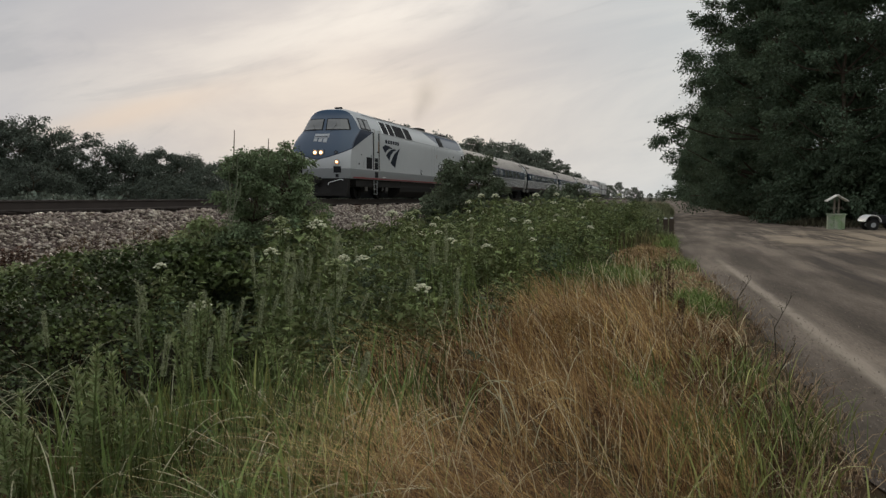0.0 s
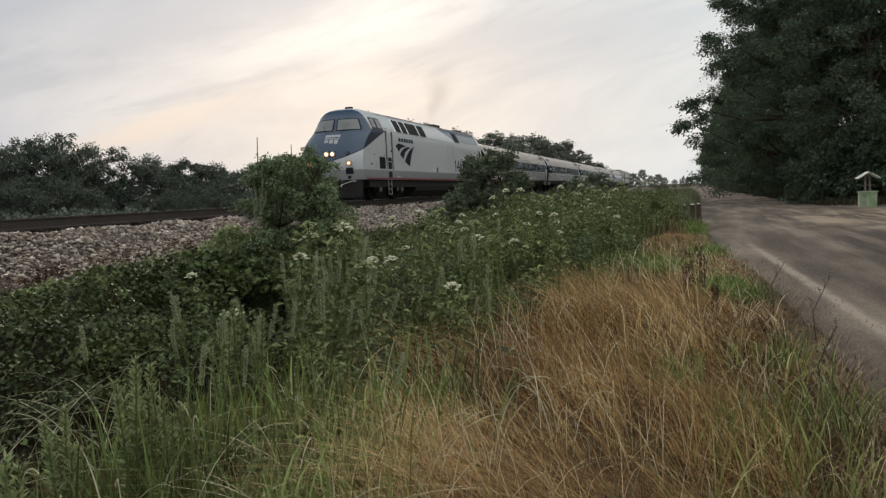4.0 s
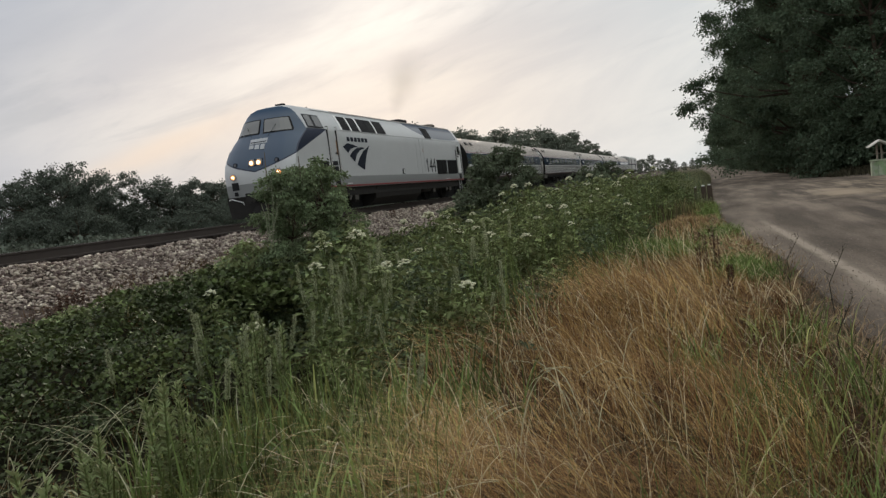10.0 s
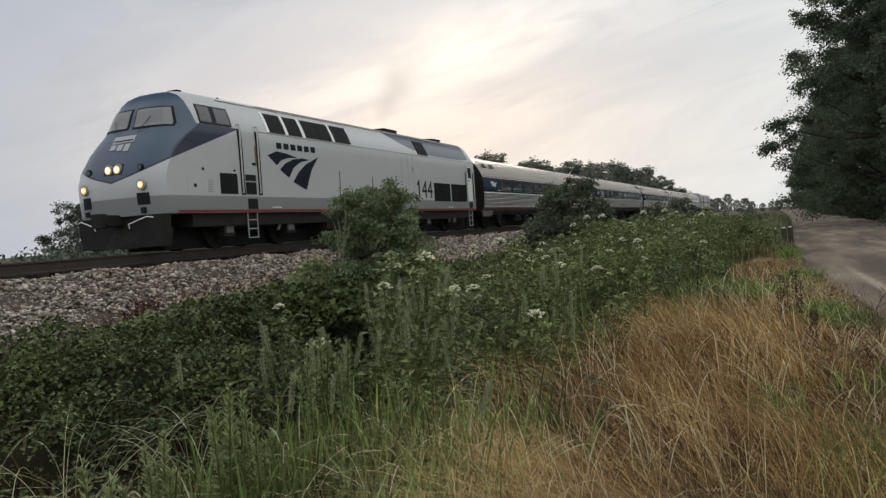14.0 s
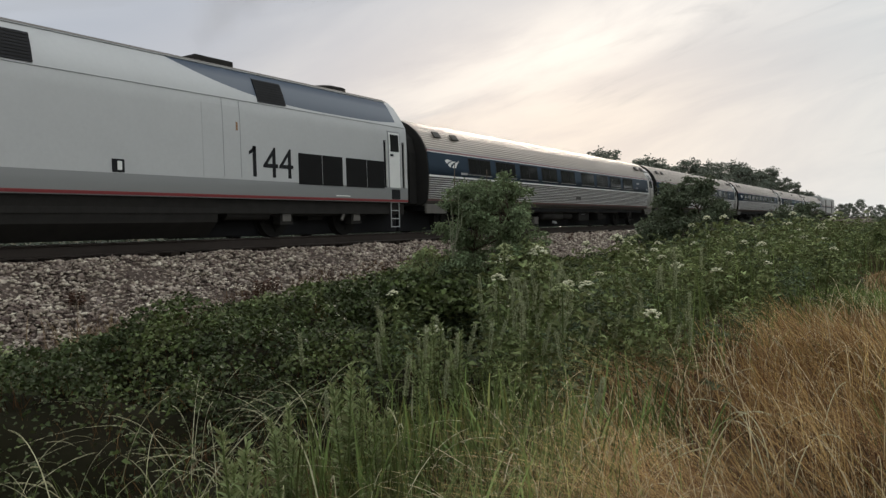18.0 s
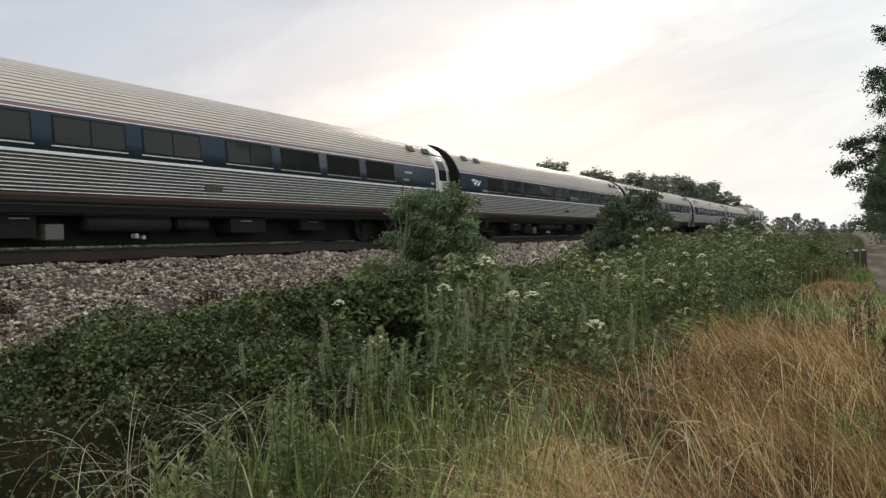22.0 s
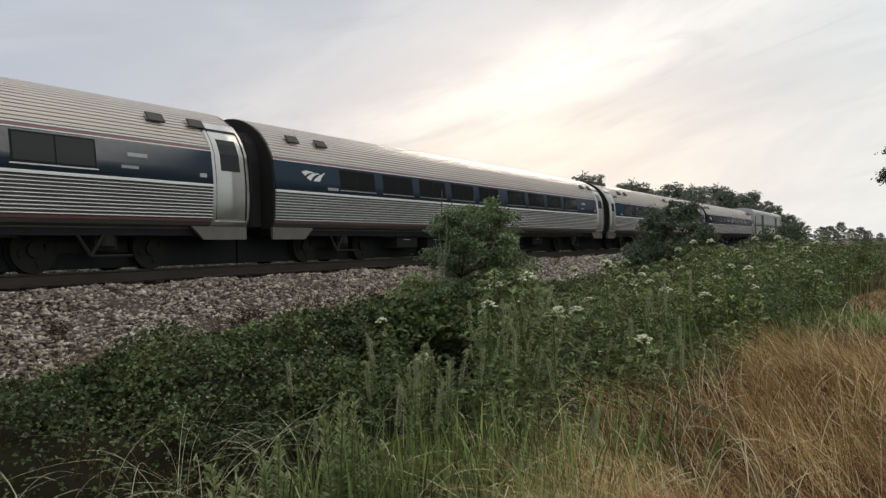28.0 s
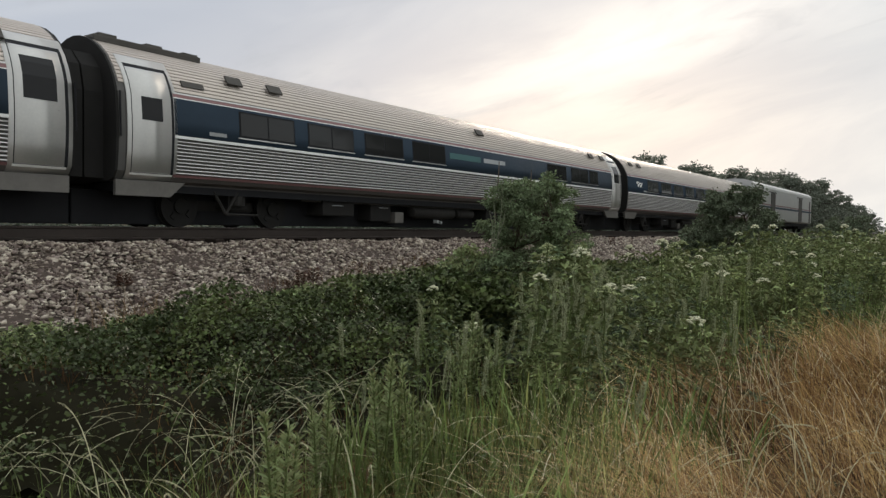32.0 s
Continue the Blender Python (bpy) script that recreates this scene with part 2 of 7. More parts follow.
def livery():
    """Pale grey paint, with the blue of the nose and the wave along the rear slope of the roof."""
    m = material("loco_paint", (0.505, 0.51, 0.51), 0.38, 0.0, 0.07, 1.3, 0.0, 9.0, coat=0.3)
    nt = m.node_tree
    link = nt.links.new
    b = nt.nodes["Principled BSDF"]
    old = b.inputs["Base Color"].links[0].from_socket
    sep = nt.nodes.new("ShaderNodeSeparateXYZ")
    co = nt.nodes.new("ShaderNodeTexCoord")
    link(co.outputs["Object"], sep.inputs[0])

    def mt(op, a, b2=0.0):
        n = nt.nodes.new("ShaderNodeMath")
        n.operation = op
        for i, v in enumerate((a, b2)):
            if isinstance(v, (int, float)):
                n.inputs[i].default_value = v
            else:
                link(v, n.inputs[i])
        return n.outputs[0]

    x, y, z = sep.outputs
    out = mt("ABSOLUTE", x)
    line = mt("ADD", mt("ADD", 1.78, mt("MULTIPLY", out, 0.24)), mt("MULTIPLY", mt("MAXIMUM", mt("ADD", y, 0.5), 0.0), 0.367))
    ahead = mt("LESS_THAN", y, mt("SUBTRACT", 2.6, mt("MULTIPLY", mt("GREATER_THAN", z, 3.29), 1.58)))
    edge = mt("MULTIPLY", mt("GREATER_THAN", z, line), ahead)
    front = mt("MAXIMUM", mt("LESS_THAN", out, 1.478), mt("GREATER_THAN", z, 3.29))
    nose = mt("MULTIPLY", mt("MULTIPLY", mt("GREATER_THAN", z, mt("ADD", line, 0.05)), ahead), front)
    low = mt("ADD", 3.34, mt("MULTIPLY", mt("POWER", mt("MULTIPLY", mt("ABSOLUTE", mt("SUBTRACT", y, 17.2)), 0.17), 3.0), 1.0))
    wave = mt("MULTIPLY", mt("GREATER_THAN", z, low), mt("LESS_THAN", y, 19.9))
    band = mt("LESS_THAN", z, 1.40)

    def mix(fac, a, b2):
        n = nt.nodes.new("ShaderNodeMix")
        n.data_type = "RGBA"
        link(fac, n.inputs["Factor"])
        for s, v in ((n.inputs[6], a), (n.inputs[7], b2)):
            if isinstance(v, tuple):
                s.default_value = (*v, 1)
            else:
                link(v, s)
        return n.outputs[2]

    c = mix(band, old, (0.26, 0.265, 0.265))
    c = mix(wave, c, (0.075, 0.095, 0.13))
    c = mix(edge, c, (0.013, 0.020, 0.045))
    c = mix(nose, c, (0.046, 0.074, 0.116))
    # sooty, dull paint on the crown of the roof
    crown = mt("MULTIPLY", mt("GREATER_THAN", z, 4.12), mt("GREATER_THAN", y, 4.2))
    c = mix(crown, c, (0.17, 0.16, 0.15))
    dull = mt("MAXIMUM", mt("MINIMUM", mt("MULTIPLY", mt("SUBTRACT", z, 3.85), 4.0), 1.0), 0.0)
    link(mt("ADD", 0.38, mt("MULTIPLY", dull, 0.5)), b.inputs["Roughness"])
    link(mt("SUBTRACT", 0.3, mt("MULTIPLY", dull, 0.3)), b.inputs["Coat Weight"])
    link(mt("SUBTRACT", 0.4, mt("MULTIPLY", dull, 0.34)), b.inputs["Specular IOR Level"])
    link(c, b.inputs["Base Color"])
    return m


def gravel_road():
    """Patchy gravel with a faint pale line of grit along the left wheel track."""
    m = material("worn_gravel_asphalt", (0.086, 0.070, 0.056), 0.95, 0, 0.7, 1.1, 1.0, 34, second=(0.150, 0.122, 0.097), patch=(0.40, 0.66), stretch=(1.0, 0.16, 1.0), spec=0.05)
    nt = m.node_tree
    link = nt.links.new
    b = nt.nodes["Principled BSDF"]
    old = b.inputs["Base Color"].links[0].from_socket
    co = nt.nodes.new("ShaderNodeTexCoord")
    sep = nt.nodes.new("ShaderNodeSeparateXYZ")
    link(co.outputs["Object"], sep.inputs[0])

    def mt(op, a, b2=0.0):
        n = nt.nodes.new("ShaderNodeMath")
        n.operation = op
        for i, v in enumerate((a, b2)):
            if isinstance(v, (int, float)):
                n.inputs[i].default_value = v
            else:
                link(v, n.inputs[i])
        return n.outputs[0]

    def cloud(s, d):
        n = nt.nodes.new("ShaderNodeTexNoise")
        n.inputs["Scale"].default_value, n.inputs["Detail"].default_value = s, d
        link(co.outputs["Object"], n.inputs["Vector"])
        return n.outputs["Fac"]

    c = old
    x, y = sep.outputs[0], sep.outputs[1]
    # sand drifts over the far part and the yard
    near = mt("MULTIPLY", mt("SUBTRACT", y, 31.0), 0.10)
    drift = mt("ADD", mt("ADD", mt("SUBTRACT", 0.55, mt("MULTIPLY", near, near)), mt("MULTIPLY", mt("SUBTRACT", x, 5.5), 0.22)), mt("MULTIPLY", mt("SUBTRACT", cloud(0.5, 6.0), 0.5), 3.4))
    drift = mt("MAXIMUM", mt("MINIMUM", drift, 0.9), 0.0)
    # broken dark ruts that run askew over the yard
    rut = nt.nodes.new("ShaderNodeTexNoise")
    rut.inputs["Scale"].default_value, rut.inputs["Detail"].default_value, rut.inputs["Roughness"].default_value = 1.0, 7.0, 0.65
    askew = nt.nodes.new("ShaderNodeMapping")
    askew.inputs["Rotation"].default_value = (0, 0, radians(-14))
    askew.inputs["Scale"].default_value = (1.3, 0.11, 1.0)
    link(co.outputs["Object"], askew.inputs["Vector"])
    link(askew.outputs[0], rut.inputs["Vector"])
    worn = mt("MULTIPLY", mt("MAXIMUM", mt("MINIMUM", mt("MULTIPLY", mt("SUBTRACT", x, 2.3), 0.9), 1.0), 0.0), mt("MAXIMUM", mt("MINIMUM", mt("MULTIPLY", mt("SUBTRACT", 44.0, y), 0.1), 1.0), 0.0))
    worn = mt("MULTIPLY", worn, mt("MAXIMUM", mt("MINIMUM", mt("MULTIPLY", mt("SUBTRACT", rut.outputs["Fac"], 0.50), 9.0), 0.85), 0.0))
    # the wheel line lies a little askew to the road and ends where the yard begins
    line = mt("ADD", mt("ADD", x, mt("MULTIPLY", mt("SUBTRACT", y, 8.3), 0.029)), mt("MULTIPLY", mt("SUBTRACT", cloud(0.6, 3.0), 0.5), 0.07))
    ends = mt("MAXIMUM", mt("MINIMUM", mt("MULTIPLY", mt("SUBTRACT", 21.0, y), 0.25), 1.0), 0.0)
    for centre, wide, tint, amount in ((0, 0, (0.275, 0.220, 0.160), 0), (0, -1, (0.050, 0.042, 0.036), 0), (1.88, 0.09, (0.275, 0.232, 0.185), 2.3)):
        if wide <= 0:
            mx = nt.nodes.new("ShaderNodeMix")
            mx.data_type = "RGBA"
            link(worn if wide else drift, mx.inputs["Factor"])
            link(c, mx.inputs[6])
            mx.inputs[7].default_value = (*tint, 1)
            c = mx.outputs[2]
            continue
        d = mt("DIVIDE", mt("SUBTRACT", line, centre), wide)
        bell = mt("POWER", 2.718, mt("MULTIPLY", mt("MULTIPLY", d, d), -1.0))
        fac = mt("MINIMUM", mt("MULTIPLY", mt("MULTIPLY", mt("MULTIPLY", bell, cloud(2.3, 6.0)), ends), amount), 0.9)
        mx = nt.nodes.new("ShaderNodeMix")
        mx.data_type = "RGBA"
        link(fac, mx.inputs["Factor"])
        link(c, mx.inputs[6])
        mx.inputs[7].default_value = (*tint, 1)
        c = mx.outputs[2]
    link(c, b.inputs["Base Color"])
    return m


def smoke_flake():
    """Thin brown smoke: each flake fades out from its middle."""
    m = bpy.data.materials.new("exhaust_soot")
    m.use_nodes = True
    nt = m.node_tree
    link = nt.links.new
    b = nt.nodes["Principled BSDF"]
    b.inputs["Base Color"].default_value = (0.30, 0.21, 0.14, 1)
    b.inputs["Roughness"].default_value, b.inputs["Specular IOR Level"].default_value = 1.0, 0.0
    uv = nt.nodes.new("ShaderNodeUVMap")
    uv.uv_map = "flake"
    shift = nt.nodes.new("ShaderNodeVectorMath")
    shift.operation = "SUBTRACT"
    shift.inputs[1].default_value = (0.5, 0.5, 0)
    link(uv.outputs[0], shift.inputs[0])
    far = nt.nodes.new("ShaderNodeVectorMath")
    far.operation = "LENGTH"
    link(shift.outputs[0], far.inputs[0])
    fade = nt.nodes.new("ShaderNodeMapRange")
    fade.interpolation_type = "SMOOTHSTEP"
    fade.inputs["From Min"].default_value, fade.inputs["From Max"].default_value = 0.5, 0.0
    fade.inputs["To Min"].default_value, fade.inputs["To Max"].default_value = 0.0, 0.075
    link(far.outputs["Value"], fade.inputs["Value"])
    link(fade.outputs[0], b.inputs["Alpha"])
    return m


MAT = {
    "ground": material("dry_soil", (0.050, 0.032, 0.017), 0.95, 0, 0.4, 0.8, 0.6, 14, second=(0.045, 0.048, 0.020), spec=0.1),
    "road": gravel_road(),
    "ballast_bed": material("ballast_bed", (0.085, 0.066, 0.055), 0.95, 0, 0.6, 9.0, 1.0, 5, spec=0.1),
    "stone": material("ballast_stone", (0.245, 0.190, 0.158), 0.9, 0, 0.55, 5.0, 0.0, 6, random_by="island", hue=0.05, second=(0.44, 0.382, 0.327), patch=(0.25, 1.0), spec=0.15),
    "rail": material("rusty_rail", (0.055, 0.043, 0.037), 0.75, 0.3, 0.3, 3.0, 0.2, 10),
    "rail_top": material("polished_rail_head", (0.45, 0.42, 0.40), 0.3, 0.9, 0.1, 3.0),
    "tie": material("tarred_wood", (0.026, 0.020, 0.017), 0.9, 0, 0.4, 4.0, 0.5, 8, random_by="object", spec=0.1),
    "loco": livery(),
    "white": material("white_paint", (0.80, 0.80, 0.78), 0.4, 0, 0.06, 2.0),
    "grey": material("silver_grey_paint", (0.30, 0.31, 0.31), 0.5, 0, 0.12, 2.0),
    "red": material("dark_red_paint", (0.27, 0.045, 0.05), 0.5, 0, 0.15, 2.0),
    "navy": material("navy_paint", (0.012, 0.016, 0.026), 0.65, 0, 0.12, 2.0, spec=0.15),
    "black": material("black_paint", (0.018, 0.018, 0.02), 0.6, 0, 0.2, 3.0, spec=0.12),
    "dirt": material("dirty_steel", (0.032, 0.030, 0.028), 0.8, 0.2, 0.35, 3.0, 0.3, spec=0.15),
    "rubber": material("black_rubber", (0.024, 0.023, 0.022), 0.85, 0, 0.2, 3.0, spec=0.08),
    "steel": material("fluted_stainless", (0.56, 0.55, 0.535), 0.38, 0.9, 0.05, 0.4, 0.0, 4),
    # roof steel tinted tan, the warm sky's reflection put into its colour
    "steel_roof": material("sky_tinted_stainless", (0.480, 0.425, 0.375), 0.45, 0.8, 0.12, 0.5, 0.0, 4),
    "steel_smooth": material("brushed_stainless", (0.50, 0.49, 0.47), 0.36, 0.8, 0.14, 1.5, 0.0, 14),
    "skirt": material("dusty_skirt", (0.15, 0.14, 0.128), 0.6, 0.3, 0.3, 2.0),
    "sill": material("dusty_sill", (0.085, 0.076, 0.070), 0.65, 0.1, 0.2, 2.0),
    # shell darker than the flutes, the shade in their grooves put into colour
    "rib_gap": material("darkened_stainless", (0.105, 0.10, 0.095), 0.6, 0.5, 0.2, 2.0),
    "grime": material("stainless_grime", (0.085, 0.078, 0.070), 0.8, 0.2, 0.3, 2.0),
    "blue": material("blue_window_band", (0.034, 0.052, 0.075), 0.6, 0, 0.12, 1.5, spec=0.15),
    "teal": material("teal_decal", (0.05, 0.13, 0.13), 0.5, 0, 0.12, 2.0),
    "pink": material("faded_red_stripe", (0.24, 0.125, 0.125), 0.5, 0, 0.15, 2.0),
    "pane": glass("tinted_glass", (0.022, 0.022, 0.022), 0.07, 0.3),
    "door_pane": glass("dark_door_glass", (0.016, 0.016, 0.017), 0.12, 0.2),
    "cab_pane": glass("cab_side_glass", (0.07, 0.07, 0.07), 0.08, 0.45),
    "screen": glass("windscreen_glass", (0.20, 0.20, 0.19), 0.08),
    "lamp": glowing("lit_headlight", (1.0, 0.52, 0.20), 1.3),
    "amber": glowing("lit_ditch_light", (1.0, 0.42, 0.13), 1.0),
    "filament": glowing("lamp_core", (1.0, 0.86, 0.62), 5.0),
    "silver": material("silver_decal", (0.40, 0.41, 0.42), 0.5, 0, 0.1, 2.0),
    "lens": glass("lamp_glass", (0.10, 0.10, 0.11), 0.1),
    "orange": material("orange_reflector", (0.28, 0.15, 0.07), 0.6),
    "bark": material("bark", (0.07, 0.052, 0.038), 0.95, 0, 0.35, 3.0, 0.6, 8, spec=0.1),
    "stem": material("green_stem", (0.085, 0.11, 0.035), 0.8, 0, 0.25, 6.0, spec=0.15),
    "twig": material("dead_twig", (0.13, 0.10, 0.075), 0.9, 0, 0.2, 6.0),
    "pale_twig": material("pale_green_stem", (0.19, 0.20, 0.135), 0.85, 0, 0.2, 6.0, spec=0.1),
    "tree": material("tree_leaf", (0.092, 0.124, 0.078), 0.9, 0, 0.3, 0.25, 0, 8, random_by="island", hue=0.04, through_light=0.22, spec=0.1),
    # far leaf colours lightened and greyed, standing in for distance haze
    "far_tree": material("hazed_hedgerow_leaf", (0.112, 0.130, 0.102), 0.8, 0, 0.35, 0.2, 0, 8, random_by="island", hue=0.05, through_light=0.15, spec=0.08),
    "row_tree": material("hazed_row_leaf", (0.172, 0.190, 0.150), 0.85, 0, 0.35, 0.2, 0, 8, random_by="island", hue=0.04, through_light=0.2, spec=0.08),
    "shrub": material("shrub_leaf", (0.165, 0.206, 0.110), 0.7, 0, 0.5, 1.0, 0, 6, random_by="island", hue=0.05, through_light=0.2, spec=0.15),
    "bush": material("dark_bush_leaf", (0.124, 0.146, 0.092), 0.75, 0, 0.4, 1.0, 0, 6, random_by="island", hue=0.05, through_light=0.2, spec=0.12),
    "vine": material("vine_leaf", (0.050, 0.066, 0.024), 0.6, 0, 0.30, 1.1, 0, 6, random_by="island", hue=0.05, through_light=0.12, second=(0.116, 0.138, 0.046), patch=(0.40, 0.95), spec=0.2),
    # near-black colour stands for the shade inside the vines
    "vine_dark": material("vine_shade_mat", (0.014, 0.013, 0.007), 0.9, 0, 0.5, 2.0, 0.4, 8, spec=0.03),
    "weed": material("weed_leaf", (0.144, 0.168, 0.070), 0.7, 0, 0.45, 1.6, 0, 6, random_by="island", hue=0.05, through_light=0.14, second=(0.290, 0.322, 0.142), patch=(0.52, 1.0), spec=0.1),
    "dark_weed": material("dark_weed_leaf", (0.082, 0.108, 0.062), 0.75, 0, 0.4, 1.6, 0, 6, random_by="island", hue=0.05, through_light=0.12, second=(0.155, 0.190, 0.105), patch=(0.5, 1.0), spec=0.08),
    "grass": material("green_grass", (0.105, 0.136, 0.042), 0.5, 0, 0.55, 0.9, 0, 6, random_by="island", hue=0.05, through_light=0.14, second=(0.200, 0.240, 0.080), patch=(0.5, 1.0), spec=0.12),
    "verge": material("verge_grass", (0.125, 0.112, 0.052), 0.7, 0, 0.5, 0.6, 0, 6, random_by="island", hue=0.05, through_light=0.1, second=(0.24, 0.20, 0.10), patch=(0.5, 1.0), spec=0.1),
    "pale_green": material("pale_verge_grass", (0.165, 0.178, 0.098), 0.75, 0, 0.45, 0.6, 0, 6, random_by="island", hue=0.04, through_light=0.12, second=(0.26, 0.26, 0.15), patch=(0.5, 1.0), spec=0.08),
    "bright_leaf": material("bright_green_leaf", (0.25, 0.285, 0.135), 0.7, 0, 0.4, 1.0, 0, 6, random_by="island", hue=0.05, through_light=0.2, spec=0.12),
    "bud": material("green_umbel", (0.38, 0.42, 0.22), 0.75, 0, 0.3, 9.0, random_by="island", through_light=0.2, spec=0.1),
    "tan": material("tan_low_grass", (0.30, 0.195, 0.100), 0.85, 0, 0.4, 0.7, 0, 8, random_by="island", hue=0.03, second=(0.42, 0.30, 0.165), patch=(0.45, 1.0), spec=0.06),
    # grass colour darkened for the shade under the roadside trees
    "shade": material("shade_darkened_grass", (0.066, 0.060, 0.038), 0.9, 0, 0.5, 0.5, 0, 8, random_by="island", hue=0.03, spec=0.05),
    "lime": material("yellow_green_grass", (0.205, 0.220, 0.070), 0.6, 0, 0.4, 0.9, 0, 6, random_by="island", hue=0.04, through_light=0.15, second=(0.37, 0.35, 0.140), patch=(0.5, 1.0), spec=0.1),
    "fresh": material("fresh_grass", (0.135, 0.182, 0.052), 0.6, 0, 0.5, 0.9, 0, 6, random_by="island", hue=0.04, through_light=0.15, second=(0.24, 0.29, 0.100), patch=(0.5, 1.0), spec=0.06),
    "dead_tuft": material("dead_tuft_grass", (0.26, 0.18, 0.11), 0.85, 0, 0.5, 0.9, 0, 8, random_by="island", hue=0.03, spec=0.08),
    "straw": material("dry_grass", (0.305, 0.174, 0.068), 0.7, 0, 0.55, 0.7, 0, 8, random_by="island", hue=0.03, through_light=0.12, second=(0.50, 0.335, 0.152), patch=(0.45, 1.0), spec=0.15),
    "thatch": material("dead_thatch", (0.095, 0.048, 0.021), 0.85, 0, 0.6, 0.9, 0, 8, random_by="island", hue=0.03, second=(0.20, 0.115, 0.052), patch=(0.5, 1.0), spec=0.05),
    "pale_straw": material("bleached_grass", (0.72, 0.62, 0.40), 0.6, 0, 0.25, 0.9, 0, 8, random_by="island", through_light=0.3, spec=0.2),
    "seed_stalk": material("pale_seed_stalk", (0.52, 0.50, 0.33), 0.7, 0, 0.25, 4.0, random_by="island", through_light=0.25, spec=0.15),
    "plume": material("green_seed_plume", (0.33, 0.355, 0.22), 0.8, 0, 0.3, 6.0, random_by="island", through_light=0.25, spec=0.1),
    "smoke": smoke_flake(),
    "petal": material("cream_florets", (0.74, 0.73, 0.53), 0.7, 0, 0.15, 9.0, random_by="island", through_light=0.2),
    "dry_stem": material("dark_dry_stem", (0.060, 0.050, 0.036), 0.9, 0, 0.3, 6.0, spec=0.05),
    "dock": material("rust_brown_seed", (0.085, 0.042, 0.026), 0.9, 0, 0.3, 6.0, random_by="island", spec=0.1),
    "well_wall": material("painted_boards", (0.34, 0.38, 0.27), 0.8, 0, 0.3, 2.5, 0.2, 8, second=(0.22, 0.30, 0.16)),
    "well_roof": material("weathered_shingle", (0.62, 0.60, 0.54), 0.8, 0, 0.2, 2.5),
    "wood": material("grey_wood", (0.16, 0.14, 0.11), 0.9, 0, 0.3, 4.0),
    "rust_weed": material("rust_red_weed", (0.11, 0.064, 0.046), 0.9, 0, 0.3, 6.0, random_by="island", spec=0.1),
    "grit": material("road_grit", (0.20, 0.168, 0.140), 0.95, 0, 0.5, 5.0, 0.0, 6, random_by="island", spec=0.1),
    "post": material("brown_post", (0.065, 0.047, 0.033), 0.9, 0, 0.3, 4.0),
}


# ---- building helpers ----
def from_bmesh(bm, name):
    bmesh.ops.recalc_face_normals(bm, faces=bm.faces)
    me = bpy.data.meshes.new(name)
    bm.to_mesh(me)
    bm.free()
    return me


def part(name, bm, mat, parent, label="", smooth=False):
    me = from_bmesh(bm, name) if isinstance(bm, bmesh.types.BMesh) else bm
    if not me.materials:
        me.materials.append(MAT[mat])
    if smooth:
        me.polygons.foreach_set("use_smooth", [True] * len(me.polygons))
    ob = new(name, me)
    ob.parent = parent
    if label:
        ob["label"] = label
    return ob


def thing(name, at, label, category, group="", kind="", turn=0.0):
    ob = new(name)
    ob.matrix_basis = pose(*at, 0, 0, turn)
    return tagged(ob, label, category, group, kind)


def box(bm, x0, x1, y0, y1, z0, z1, bevel=0.0):
    vs = [bm.verts.new((x, y, z)) for x in (x0, x1) for y in (y0, y1) for z in (z0, z1)]
    fs = [bm.faces.new([vs[i] for i in f]) for f in ((0, 1, 3, 2), (4, 6, 7, 5), (0, 4, 5, 1), (2, 3, 7, 6), (0, 2, 6, 4), (1, 5, 7, 3))]
    if bevel:
        bmesh.ops.bevel(bm, geom=list({e for f in fs for e in f.edges}), offset=bevel, segments=2, affect="EDGES", profile=0.6)
    return bm


def boxes(*dims, bevel=0.0):
    bm = bmesh.new()
    for d in dims:
        box(bm, *d, bevel=bevel)
    return bm


def prism(bm, profile, y0, y1, closed=True, caps=True):
    """Extrudes a profile of (x, z) along y."""
    a = [bm.verts.new((x, y0, z)) for x, z in profile]
    b = [bm.verts.new((x, y1, z)) for x, z in profile]
    n = len(profile)
    for i in range(n if closed else n - 1):
        j = (i + 1) % n
        bm.faces.new((a[i], a[j], b[j], b[i]))
    if caps and closed:
        bm.faces.new(a)
        bm.faces.new(list(reversed(b)))
    return bm


def tube(bm, p0, p1, r0, r1=None, n=8, cap=True):
    r1 = r0 if r1 is None else r1
    p0, p1 = Vector(p0), Vector(p1)
    q = (p1 - p0).to_track_quat("Z", "Y")
    rings = []
    for p, r in ((p0, r0), (p1, r1)):
        rings.append([bm.verts.new(p + q @ Vector((r * math.cos(a), r * math.sin(a), 0))) for a in (2 * math.pi * i / n for i in range(n))])
    for i in range(n):
        j = (i + 1) % n
        bm.faces.new((rings[0][i], rings[0][j], rings[1][j], rings[1][i]))
    if cap:
        bm.faces.new(list(reversed(rings[0])))
        bm.faces.new(rings[1])
    return bm


def tubes(*segs, n=8):
    bm = bmesh.new()
    for s in segs:
        tube(bm, *s, n=n)
    return bm


def sheet(name, verts, faces, mat):
    """A mesh from arrays; all faces have the same number of corners."""
    verts, faces = np.asarray(verts, np.float32), np.asarray(faces, np.int32)
    k = faces.shape[1]
    me = bpy.data.meshes.new(name)
    me.vertices.add(len(verts))
    me.vertices.foreach_set("co", verts.ravel())
    me.loops.add(faces.size)
    me.loops.foreach_set("vertex_index", faces.ravel())
    me.polygons.add(len(faces))
    me.polygons.foreach_set("loop_start", np.arange(0, faces.size, k, dtype=np.int32))
    me.update(calc_edges=True)
    me.materials.append(MAT[mat])
    return me


RNG = np.random.default_rng(7)


